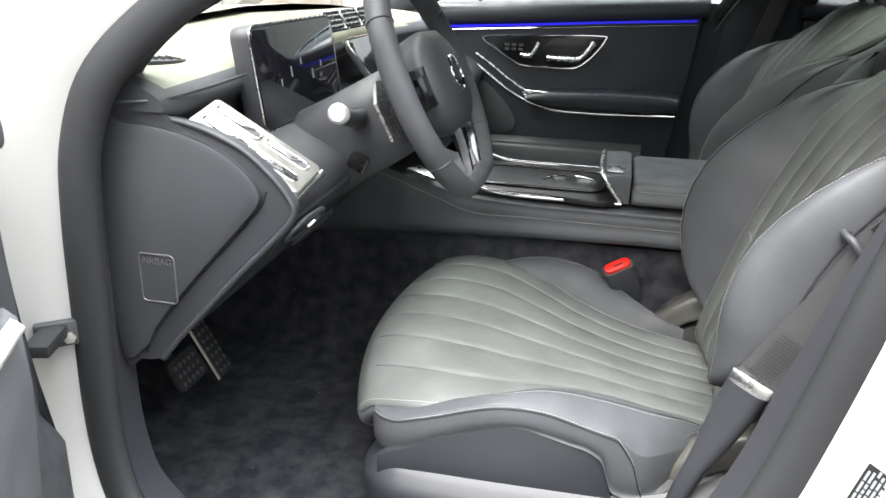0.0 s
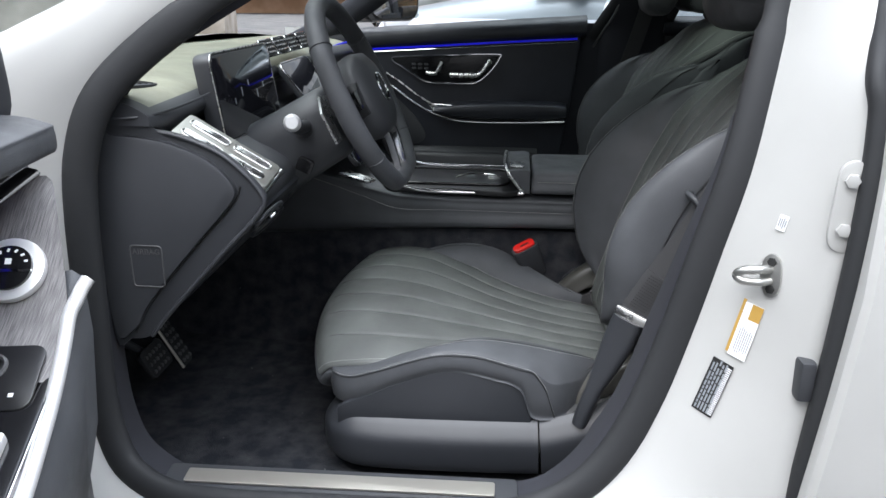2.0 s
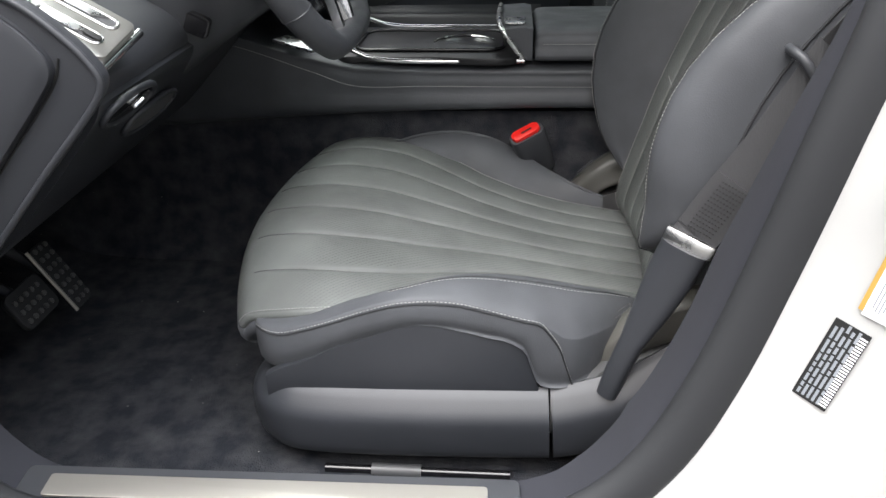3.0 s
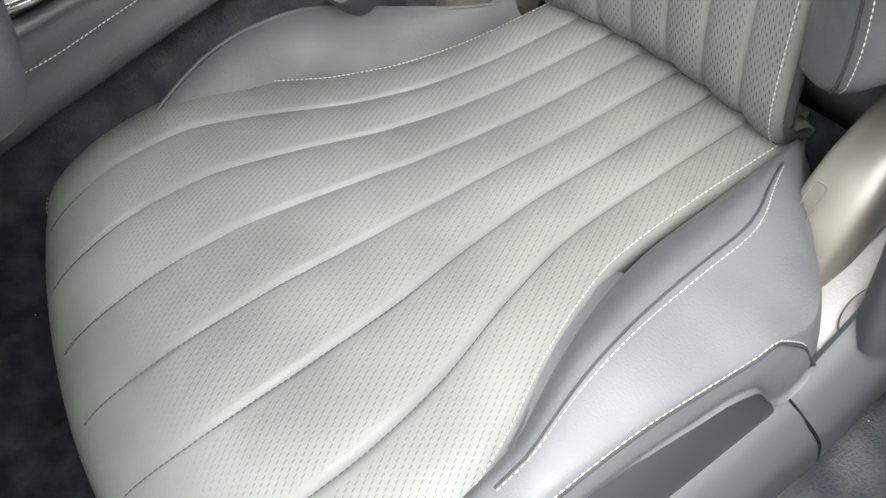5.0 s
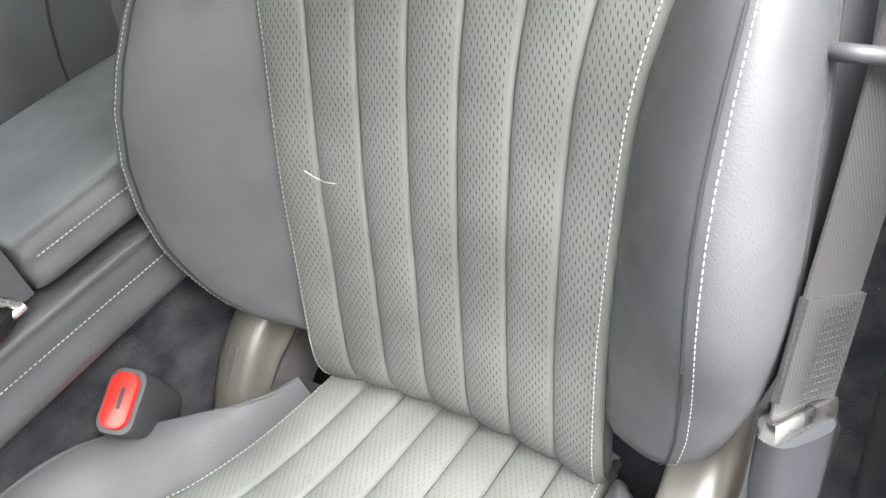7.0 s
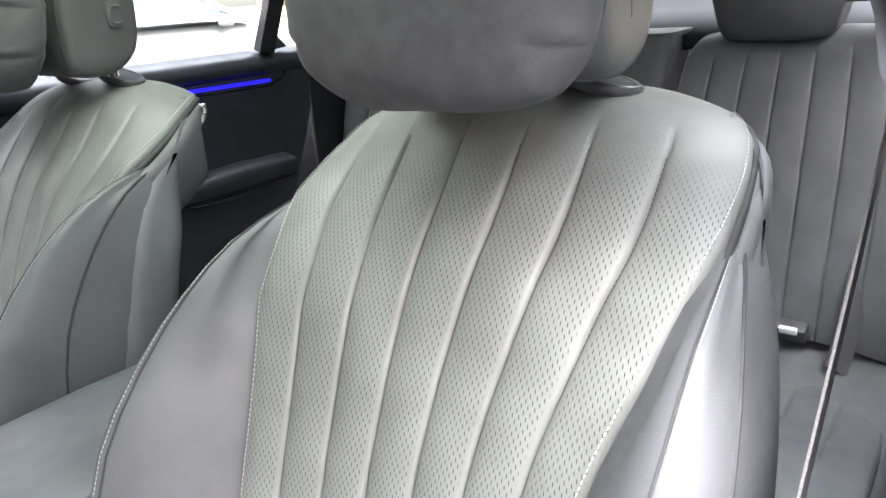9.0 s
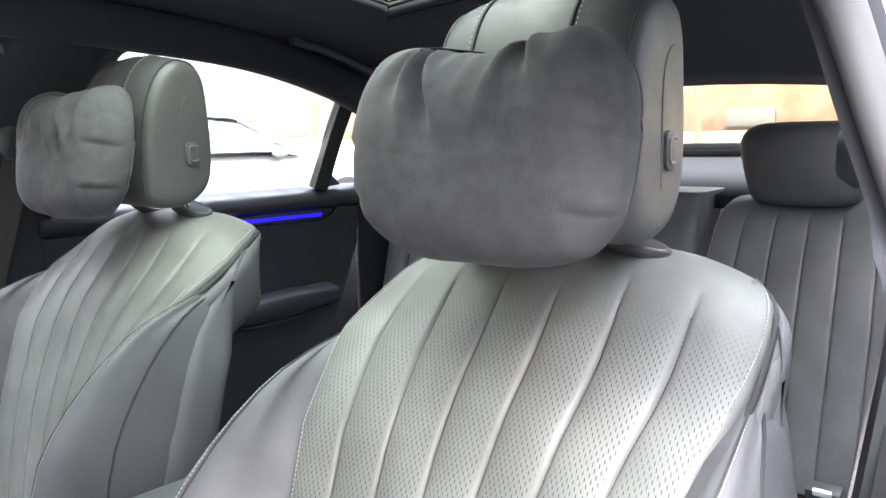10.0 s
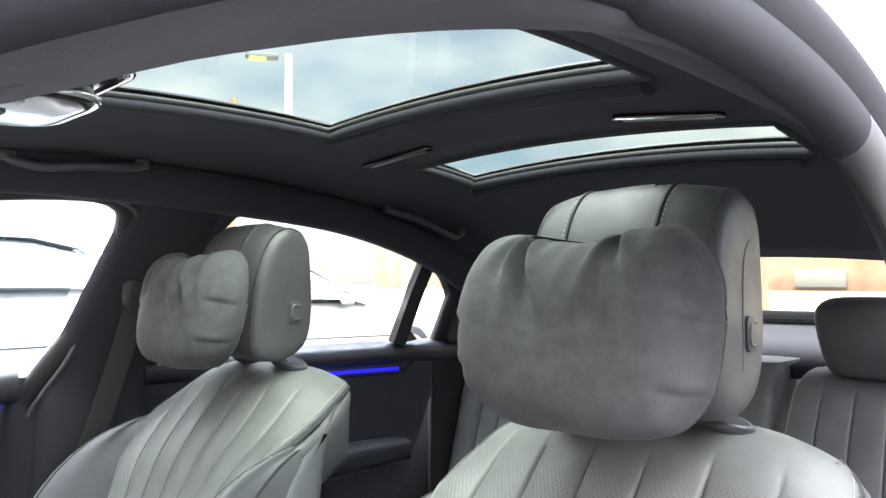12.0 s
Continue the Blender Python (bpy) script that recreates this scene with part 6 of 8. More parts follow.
for s in (-1, 1):
    for y0 in (0.020, -0.022):
        sweep("spoke", [tuple(mw @ Vector((s * 0.070, y0 * 0.9, 0.012))), tuple(mw @ Vector((s * 0.12, y0 * 0.8, 0.008))), tuple(mw @ Vector((s * 0.165, y0 * 1.0, 0.0)))], [(-0.013, -0.006), (0.013, -0.006), (0.011, 0.006), (-0.011, 0.006)], M_gloss, wheel, "gloss black spoke with switches", up=tuple(EN))
    slab("switch_field", [(s * 0.094, -0.012), (s * 0.135, -0.016), (s * 0.14, 0.016), (s * 0.085, 0.018)], mw @ pose(0, 0, 0.013), 0.004, M_gloss, wheel, "dark switch field", 0.001)
    sweep("paddle", [tuple(mw @ Vector((s * 0.09, 0.01, -0.045))), tuple(mw @ Vector((s * 0.14, 0.016, -0.04))), tuple(mw @ Vector((s * 0.172, 0.0, -0.035))), tuple(mw @ Vector((s * 0.170, -0.045, -0.034)))], [(-0.020, -0.002), (0.020, -0.002), (0.020, 0.002), (-0.020, 0.002)], M_silver, wheel, "silver shift paddle", up=tuple(EN))
for s in (-1, 1):
    sweep("lower_spoke", ring([tuple(mw @ Vector((s * 0.040, -0.050, 0.016))), tuple(mw @ Vector((s * 0.034, -0.10, 0.012))), tuple(mw @ Vector((s * 0.030, -0.155, 0.002)))], 12, closed=False), [(-0.007, -0.005), (0.007, -0.005), (0.006, 0.006), (-0.006, 0.006)], M_chrome, wheel, "chrome lower spoke", up=tuple(EN))
slab("spoke_fill", [(-0.03, -0.05), (0.03, -0.05), (0.024, -0.158), (-0.024, -0.158)], mw @ pose(0, 0, -0.003), 0.006, M_gloss, wheel, "", 0.001)

column = thing("steering_column", "black plastic steering column shroud with stalks", "steering column", at=(-0.55, -0.375, 0.88))
rr = []
for t, k in ((0.05, 0.85), (0.065, 1.0), (0.10, 1.02), (0.15, 1.05), (0.21, 1.12), (0.26, 1.15)):
    c = WC - EN * t + Vector((0, 0, -0.02 - 0.12 * max(0, t - 0.05)))
    rr.append([tuple(c + E1 * x * k + E2 * y * k) for x, y in ring(rrect(0.15, 0.135, 0.05, 6), 32)])
loft("shroud", rr, M_soft, column, angle=70)
st = ring([(-0.535, -0.44, 0.905), (-0.53, -0.50, 0.912), (-0.525, -0.555, 0.925), (-0.521, -0.575, 0.930)], 14, closed=False)
sweep("stalk", st, disc(0.012, 12), M_soft, column, "black column stalk")
sweep("stalk_end", [(-0.522, -0.568, 0.929), (-0.518, -0.584, 0.933), (-0.514, -0.600, 0.937), (-0.513, -0.606, 0.938)], disc(0.0140, 16), M_satin, column, "silver stalk cap", scale=[0.85, 1, 1, 0.7])
sweep("stalk_boot", [(-0.540, -0.448, 0.900), (-0.535, -0.462, 0.903)], disc(0.017, 16), M_rubber, column)
slab("adjuster_switch", rrect(0.03, 0.026, 0.006), axes((-0.535, -0.456, 0.838), (0.9, 0, -0.4), (0, -1, 0)), 0.012, M_gloss, column, "small seat-like adjuster switch", 0.003)
sweep("wiper_stalk", [(-0.535, -0.31, 0.905), (-0.525, -0.22, 0.925), (-0.52, -0.19, 0.93)], disc(0.011, 12), M_soft, column, "black column stalk")

# ---------- pedals ----------
for y, w, h, lab in ((-0.385, 0.048, 0.115, "accelerator"), (-0.465, 0.085, 0.060, "brake"),):
    p = thing("pedal", "studded rubber pedal on a steel backing", "pedal", "pedals", at=(-0.86, y, 0.42))
    mp = axes((-0.865, y, 0.435), (0, 1, 0), (0.80, -0.10, 0.45))
    pl = slab("pad", rrect(w, h, 0.012), mp, 0.010, M_rubber, p, "black rubber pad", 0.003)
    if w < 0.08:
        sweep("pad_edge", [tuple(mp @ Vector((-w / 2, b, 0.008))) for b in np.linspace(-h / 2, h / 2, 6)], disc(0.003, 6), M_steel, p, "bright steel edge")
    for a in np.arange(-w / 2 + 0.012, w / 2 - 0.005, 0.014):
        for b in np.arange(-h / 2 + 0.012, h / 2 - 0.005, 0.016):
            slab("stud", disc(0.0042, 8), mp @ pose(a, b, 0.009), 0.004, M_grain, pl, "", 0.0008)
    sweep("arm", [tuple(mp @ Vector((0, 0, 0))), (-0.97, y, 0.50), (-1.0, y, 0.62)], disc(0.009, 8), M_soft, p)

# ---------- centre console ----------
con = thing("centre_console", "black leather centre console with gloss tray and chrome rims", "console", at=(-0.3, 0, 0.65))
secs = []
for x, zt, zl, w in ((-0.86, 0.80, 0.59, 0.14), (-0.75, 0.79, 0.597, 0.142), (-0.62, 0.755, 0.606, 0.143), (-0.52, 0.722, 0.614, 0.143), (-0.42, 0.702, 0.620, 0.143), (-0.30, 0.697, 0.625, 0.143), (-0.10, 0.697, 0.63, 0.143), (0.05, 0.697, 0.63, 0.143), (0.35, 0.68, 0.62, 0.143), (0.5, 0.62, 0.56, 0.14)):
    v = w - 0.020
    keys = [(-v, zl - 0.007), (-v - 0.002, (zl + zt) / 2 - 0.007), (-v + 0.002, zt - 0.021), (-v + 0.014, zt - 0.008), (0, zt), (w - 0.016, zt - 0.002), (w - 0.002, zt - 0.014), (w + 0.002, (zl + zt) / 2), (w, zl), (0, zl)]
    secs.append([(x, 0.02 + y, z) for y, z in ring(keys, 40)])
loft("console_body", secs, M_cons, con, "leather console flank", angle=60)
stitches("stitching", ring([(-0.75, -0.104, 0.755), (-0.62, -0.1062, 0.728), (-0.5, -0.1062, 0.687), (-0.42, -0.1062, 0.661), (-0.30, -0.1062, 0.661), (-0.1, -0.1062, 0.660), (0.1, -0.1062, 0.660)], 60, closed=False), con)
slab("tray_frame", [tuple(q) for q in ring([(-0.46, -0.09), (-0.40, -0.110), (-0.30, -0.113), (-0.14, -0.110), (-0.14, 0.125), (-0.30, 0.128), (-0.40, 0.125), (-0.46, 0.10)], 60)], pose(0, 0.02, 0.696), 0.012, M_tray, con, "piano black tray frame", 0.003)
sweep("tray_rim", ring([(-0.44, -0.080, 0.722), (-0.40, -0.092, 0.707), (-0.35, -0.0965, 0.702), (-0.26, -0.0975, 0.701), (-0.136, -0.094, 0.701)], 40, closed=False), disc(0.0042, 8), M_chrome, con, "chrome edge strip")
sweep("tray_rim", ring([(-0.44, 0.135, 0.728), (-0.40, 0.148, 0.712), (-0.35, 0.1525, 0.707), (-0.26, 0.1535, 0.706), (-0.136, 0.150, 0.706)], 40, closed=False), disc(0.0042, 8), M_chrome, con, "chrome edge strip")
well = [(-0.30 + a, 0.02 + b) for a, b in rrect(0.26, 0.155, 0.03, 6)]
sweep("well_rim", [(x, y, 0.711) for x, y in well], disc(0.003, 8), M_gloss, con, "thin dark rim of the storage well", closed=True)
slab("well_cover", [(x * 1, y) for x, y in rrect(0.25, 0.145, 0.026, 6)], pose(-0.30, 0.02, 0.7085), 0.0015, M_tray, con, "dark roller cover", 0.0004)
sweep("cup_ring", [(-0.24 + 0.055 * math.cos(a), 0.00 + 0.05 * math.sin(a), 0.7115) for a in np.linspace(0.2, 3.4, 20)], disc(0.0018, 6), M_chrome, con, "chrome cup holder ring")
slab("lever_wing", [(0, 0), (0.07, -0.012), (0.085, 0.004), (0.02, 0.02)], pose(-0.555, -0.115, 0.738, 20, 10, 0), 0.006, M_silver, con, "silver console wing", 0.002)
# armrest lid
arm = thing("armrest", "padded black leather centre armrest with a silver front frame", "armrest", at=(-0.02, 0.02, 0.72))
rr = []
for x, zt, w in ((-0.118, 0.744, 0.106), (-0.112, 0.749, 0.110), (-0.10, 0.751, 0.111), (0.10, 0.753, 0.111), (0.28, 0.748, 0.110), (0.33, 0.735, 0.105)):
    rr.append([(x + 0.0 * z, 0.02 + y, z) for y, z in ring([(-w, 0.70), (-w - 0.002, 0.725), (-w + 0.004, zt - 0.012), (-w + 0.018, zt - 0.001), (0, zt), (w - 0.018, zt - 0.001), (w - 0.004, zt - 0.012), (w + 0.002, 0.725), (w, 0.70), (0, 0.70)], 40)])
loft("lid", rr, M_leather, arm, "padded leather lid", angle=70)
stitches("stitching", [(-0.105, -0.0935, 0.728), (0.1, -0.0935, 0.728), (0.3, -0.0925, 0.726)], arm)
front = [(-0.137, 0.700), (-0.160, 0.735), (-0.178, 0.752), (-0.135, 0.755), (-0.122, 0.752), (-0.122, 0.700)]
mm = Matrix(((1, 0, 0, 0), (0, 0, -1, 0.13), (0, 1, 0, 0), (0, 0, 0, 1)))
slab("front_frame", front, mm, 0.22, M_leather, arm, "", 0.003)
sweep("front_trim", ring([(-0.138, -0.093, 0.704), (-0.155, -0.092, 0.726), (-0.172, -0.088, 0.749), (-0.178, -0.06, 0.757), (-0.180, 0.02, 0.757), (-0.178, 0.10, 0.757)], 40, closed=False), disc(0.0045, 8), M_silver, arm, "satin silver front frame")
slab("switch_plate", rrect(0.034, 0.05, 0.005), pose(-0.152, -0.045, 0.7555), 0.003, M_silver, arm, "silver switch plate", 0.001)

# ---------- passenger front door ----------
def side_m(y):
    return Matrix(((1, 0, 0, 0), (0, 0, -1, y), (0, 1, 0, 0), (0, 0, 0, 1)))


door_p = thing("door_1", "closed passenger door with black leather lining and chrome trim", "car door", "car doors", "structure", at=(-0.3, 0.74, 0.7))
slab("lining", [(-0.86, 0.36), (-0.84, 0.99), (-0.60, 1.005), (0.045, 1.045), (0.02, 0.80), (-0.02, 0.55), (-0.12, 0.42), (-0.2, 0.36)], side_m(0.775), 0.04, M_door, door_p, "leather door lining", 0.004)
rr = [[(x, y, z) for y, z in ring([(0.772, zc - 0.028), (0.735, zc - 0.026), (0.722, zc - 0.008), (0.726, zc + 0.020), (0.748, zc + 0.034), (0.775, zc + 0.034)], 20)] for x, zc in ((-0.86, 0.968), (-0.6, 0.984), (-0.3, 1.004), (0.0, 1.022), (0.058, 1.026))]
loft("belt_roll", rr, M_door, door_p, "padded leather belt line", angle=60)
led = ring([(-0.70, 0.7285, 0.950), (-0.45, 0.7285, 0.965), (-0.2, 0.7285, 0.981), (0.030, 0.7285, 0.994)], 30, closed=False)
sweep("led_strip", led, [(-0.003, -0.003), (0.003, -0.003), (0.003, 0.003), (-0.003, 0.003)], M_led, door_p, "blue ambient light strip")
sweep("chrome_line", led - np.array((0, 0.001, 0.009)), disc(0.0022, 6), M_chrome, door_p, "chrome line")
bez = ring([(-0.575, 0.935), (-0.56, 0.948), (-0.40, 0.955), (-0.245, 0.960), (-0.232, 0.948), (-0.262, 0.905), (-0.30, 0.873), (-0.34, 0.866), (-0.45, 0.868), (-0.49, 0.880), (-0.54, 0.912)], 60)
bz = slab("bezel", [tuple(q) for q in bez], side_m(0.734), 0.008, M_gloss, door_p, "gloss black control bezel", 0.002)
sweep("bezel_rim", [(x, 0.724, z) for x, z in bez], disc(0.0026, 6), M_chrome, bz, "chrome rim", closed=True, up=(0, 1, 0))
sweep("door_handle", ring([(-0.39, 0.722, 0.893), (-0.33, 0.714, 0.893), (-0.295, 0.712, 0.897), (-0.272, 0.713, 0.925), (-0.262, 0.72, 0.940)], 24, closed=False), disc(0.0075, 8), M_silver, bz, "satin silver door handle")
sweep("seat_control", ring([(-0.468, 0.722, 0.899), (-0.44, 0.718, 0.897), (-0.428, 0.717, 0.91), (-0.415, 0.718, 0.935)], 16, closed=False), disc(0.006, 8), M_silver, bz, "silver seat-shaped control")
for k in range(3):
    for q in range(2):
        box("button", (0.013, 0.004, 0.007), pose(-0.508 + 0.02 * k, 0.7245, 0.925 - 0.012 * q), M_soft, bz, "", 0.001)
bz.location += Vector((0.020, 0, -0.016))
trimline = ring([(-0.60, 0.728, 0.862), (-0.555, 0.722, 0.835), (-0.50, 0.712, 0.797), (-0.44, 0.704, 0.763), (-0.38, 0.698, 0.742), (-0.32, 0.696, 0.733), (-0.20, 0.696, 0.731), (0.0, 0.698, 0.736)], 60, closed=False)
sweep("chrome_line", trimline, disc(0.0048, 8), M_chrome, door_p, "chrome sweep under the armrest")
sweep("chrome_line", trimline[:36] + np.array((0.02, 0.004, 0.018)), disc(0.003, 8), M_silver, door_p, "silver line")
rr = [[(x, y, z) for y, z in ring([(0.745, zb), (0.705, zb + 0.002), (0.692, zb + 0.012), (0.690, zt - 0.012), (0.700, zt), (0.745, zt + 0.004)], 20)] for x, zb, zt in ((-0.42, 0.752, 0.775), (-0.35, 0.742, 0.785), (-0.2, 0.738, 0.79), (-0.05, 0.738, 0.79), (0.005, 0.745, 0.785))]
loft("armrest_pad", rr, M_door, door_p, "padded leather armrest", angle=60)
for k in range(4):
    sweep("pull_line", [(-0.44 + 0.005 * k, 0.715, 0.785 - 0.007 * k), (-0.36 + 0.008 * k, 0.70, 0.782 - 0.007 * k)], disc(0.0014, 5), M_silver, door_p)
rr = [[(x, y, z) for y, z in ring([(0.745, 0.40), (0.70, 0.42), (0.69, 0.52), (0.70, 0.615), (0.715, 0.625), (0.745, 0.63)], 20)] for x in (-0.62, -0.58, -0.3, -0.12, -0.08)]
loft("door_pocket", rr, M_soft, door_p, "black door pocket", angle=60)
slab("speaker_panel", [tuple(q) for q in ring([(-0.62, 0.82), (-0.55, 0.80), (-0.47, 0.72), (-0.46, 0.66), (-0.58, 0.64), (-0.66, 0.70)], 30)], side_m(0.736), 0.006, M_soft, door_p, "perforated speaker panel", 0.003)
mir = thing("wing_mirror", "exterior door mirror with a dark housing", "wing mirror", at=(-0.62, 0.95, 1.09))
rr = [[(-0.60 + sx, 0.96 + sy * k, 1.10 + sz * k) for sy, sz in ring(rrect(0.22, 0.135, 0.05, 6), 32)] for sx, k in ((0.03, 0.92), (0.02, 1.0), (-0.02, 0.98), (-0.06, 0.8), (-0.08, 0.4))]
loft("housing", rr, M_gloss, mir)
slab("mirror_glass", [tuple(q) for q in ring(rrect(0.19, 0.11, 0.04, 6), 32)], axes((-0.569, 0.96, 1.10), (0, 1, 0), (1, 0, 0)), 0.003, M_mirror, mir, "mirror glass", 0)
box("mirror_foot", (0.06, 0.14, 0.03), pose(-0.63, 0.84, 1.045), M_gloss, mir, "", 0.01)
mir.rotation_euler.z = radians(-46)

# ---------- rear passenger door ----------
door_r = thing("door_2", "closed rear door with black leather lining and blue light strip", "car door", "car doors", "structure", at=(0.6, 0.76, 0.7))
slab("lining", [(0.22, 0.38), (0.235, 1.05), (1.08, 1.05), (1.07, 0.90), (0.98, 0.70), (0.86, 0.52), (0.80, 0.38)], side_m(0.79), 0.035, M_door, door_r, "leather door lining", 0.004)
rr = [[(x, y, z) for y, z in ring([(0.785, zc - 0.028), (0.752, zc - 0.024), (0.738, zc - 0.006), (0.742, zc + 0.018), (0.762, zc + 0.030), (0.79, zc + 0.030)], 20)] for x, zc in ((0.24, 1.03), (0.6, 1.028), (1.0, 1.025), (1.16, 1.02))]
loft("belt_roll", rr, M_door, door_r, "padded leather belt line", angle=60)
led = ring([(0.52, 0.744, 0.9945), (0.66, 0.744, 0.993), (0.80, 0.744, 0.990), (0.935, 0.744, 0.987)], 30, closed=False)
sweep("led_strip", led, [(-0.003, -0.004), (0.003, -0.004), (0.003, 0.004), (-0.003, 0.004)], M_led, door_r, "blue ambient light strip")
sweep("chrome_line", list(led - np.array((0, 0.001, 0.012))) + [(0.965, 0.742, 0.985), (0.985, 0.742, 1.002)], disc(0.0025, 6), M_gloss, door_r, "dark line")
sweep("door_handle", ring([(0.60, 0.735, 0.955), (0.70, 0.715, 0.962), (0.712, 0.712, 0.955), (0.695, 0.715, 0.92), (0.66, 0.725, 0.885)], 24, closed=False), disc(0.006, 8), M_silver, door_r, "satin silver door handle")
slab("handle_cup", [tuple(q) for q in ring([(0.58, 0.96), (0.70, 0.965), (0.70, 0.93), (0.66, 0.88), (0.60, 0.87)], 30)], side_m(0.757), 0.005, M_gloss, door_r, "", 0.002)
trimline = ring([(0.45, 0.735, 0.82), (0.55, 0.72, 0.77), (0.66, 0.712, 0.748), (0.80, 0.710, 0.745), (0.95, 0.715, 0.755)], 40, closed=False)
sweep("chrome_line", trimline, disc(0.004, 8), M_gloss, door_r, "gloss black sweep under the armrest")
rr = [[(x, y, z) for y, z in ring([(0.76, zb), (0.72, zb + 0.002), (0.706, zb + 0.012), (0.704, zt - 0.012), (0.714, zt), (0.76, zt + 0.004)], 20)] for x, zb, zt in ((0.5, 0.775, 0.79), (0.6, 0.755, 0.80), (0.8, 0.75, 0.805), (0.95, 0.755, 0.80))]
loft("armrest_pad", rr, M_door, door_r, "padded leather armrest", angle=60)
moved.append(door_r)

# ---------- rear bench ----------
bench = thing("bench_seat", "black leather rear bench with fluted backrests", "rear seat", at=(1.2, 0.02, 0.5))


def rear_back(yc):
    rows = [(0.50, 1.08, 0.215), (0.56, 1.09, 0.22), (0.70, 1.125, 0.225), (0.85, 1.165, 0.225), (0.97, 1.205, 0.215), (1.02, 1.235, 0.205), (1.045, 1.275, 0.19), (1.045, 1.33, 0.18)]

    def place(q, u):
        z, x, w = q
        return np.array((x - 0.012 * u * u, yc + u * w, z - 0.012 * u**4))

    ob, bp, bn, _ = padded_panel("backrest", rows[::-1], place, M_leather, bench, 0.006, ((0, 0.10, 0.16, 0.7), (0, 0, 1, 1)), label="fluted leather rear backrest")
    for j in (3, bp.shape[1] - 4):
        stitches("stitching", bp[10:110, j] + bn[10:110, j] * 0.001, bench)
    rows = [(1.10, 0.46, 0.225), (1.0, 0.475, 0.23), (0.85, 0.49, 0.245), (0.72, 0.50, 0.25), (0.62, 0.495, 0.25), (0.585, 0.47, 0.248), (0.58, 0.42, 0.246)]
    padded_panel("cushion", rows, lambda q, u: np.array((q[0] + 0.02 * u * u, yc + u * q[2], q[1] - 0.012 * u**4)), M_leather, bench, 0.005, ((0, 0.1, 0.4, 0.6), (1, 1, 1, 0)), label="fluted leather rear cushion")


rear_back(-0.385)
rear_back(0.425)
for y, w in ((-0.655, 0.045), (0.70, 0.045), (0.02, 0.16)):
    rr = [[(x + sx, y + sy, z) for sx, sy in rrect(0.16, 2 * w, 0.03, 5)] for x, z in ((1.16, 0.42), (1.17, 0.6), (1.21, 0.75), (1.25, 0.9), (1.285, 1.0), (1.30, 1.035), (1.305, 1.045))]
    loft("side_bolster", rr, M_leather, bench, "smooth leather bolster", angle=70)
rr = [[(x, 0.02 + sy, z + sz) for sy, sz in rrect(1.34, 0.16, 0.03, 5)] for x, z in ((0.60, 0.39), (0.62, 0.40), (1.05, 0.40), (1.2, 0.40))]
loft("bench_base", rr, M_leather, bench, angle=70)
ob = mesh_ob("parcel_shelf", [(1.30, -0.70, 1.035), (1.30, 0.74, 1.035), (1.98, 0.70, 1.098), (1.98, -0.66, 1.098)], [(0, 3, 2, 1)], M_liner)
ob.modifiers.new("thickness", "SOLIDIFY").thickness = 0.03
setting(ob, "dark cloth parcel shelf behind the rear seat", "parcel shelf")
ob = box("trim_bar", (0.03, 1.26, 0.040), pose(1.93, 0.02, 1.115), M_gloss, None, "", 0.01)
setting(ob, "black trim along the rear window", "trim")
for y in (-0.340, 0.380):
    hr = thing("rear_headrest", "low padded rear headrest in dark leather", "headrest", "rear headrests", at=(1.25, y, 1.1))
    shape = ring([(-0.052, 1.036), (-0.060, 1.10), (-0.050, 1.165), (-0.022, 1.186), (0.020, 1.186), (0.046, 1.16), (0.050, 1.09), (0.040, 1.034), (0.0, 1.022), (-0.030, 1.024)], 40)
    spans = [(-0.118, 0.50), (-0.1165, 0.66), (-0.112, 0.79), (-0.104, 0.885), (-0.092, 0.95), (-0.074, 0.985), (-0.04, 1.0)]
    spans += [(0, 1.0)] + [(-p, q) for p, q in spans[::-1]]
    rr = [[(1.262 + sx * (0.4 + 0.6 * k) + 0.012 * (p / 0.118) ** 2, y + p * (1 + 0.10 * (z - 1.10) / 0.08), 1.105 + (z - 1.105) * k) for sx, z in shape] for p, k in spans]
    loft("pad", rr, M_leather, hr, angle=70)
    for s in (-0.06, 0.06):
        sweep("post", [(1.262, y + s, 0.98), (1.262, y + s, 1.06)], disc(0.006, 8), M_chrome, hr, up=(1, 0, 0))
rb = thing("seat_belt", "dark webbing rear seat belt with a white tongue", "seat belt", at=(1.2, -0.6, 0.8))
sweep("webbing", ring([(1.34, -0.575, 1.04), (1.25, -0.583, 0.98), (1.195, -0.587, 0.85), (1.15, -0.588, 0.70), (1.06, -0.586, 0.55), (1.00, -0.58, 0.49)], 30, closed=False), flat, M_belt, rb, up=(-0.75, -0.62, 0.2))
slab("tongue", rrect(0.05, 0.024, 0.006), axes((1.150, -0.577, 0.69), (0, 1, 0), (-1, 0, 0.2)), 0.005, M_paper, rb, "pale tongue holder", 0.001)
slab("tongue_plate", rrect(0.022, 0.05, 0.008), axes((1.140, -0.577, 0.66), (0, 1, 0), (-1, 0, 0.2)), 0.004, M_zinc, rb, "steel tongue", 0.001)
rb.location.y += 0.05
bk = thing("belt_buckle", "grey rear belt buckle beside the bench", "buckle", at=(1.05, -0.52, 0.53))
box("buckle_body", (0.03, 0.06, 0.03), pose(1.065, -0.44, 0.52, 0, -20, 0), M_soft, bk, "", 0.006)
box("release_button", (0.008, 0.032, 0.014), pose(1.048, -0.44, 0.527, 0, -20, 0), M_paper, bk, "pale release button", 0.003)

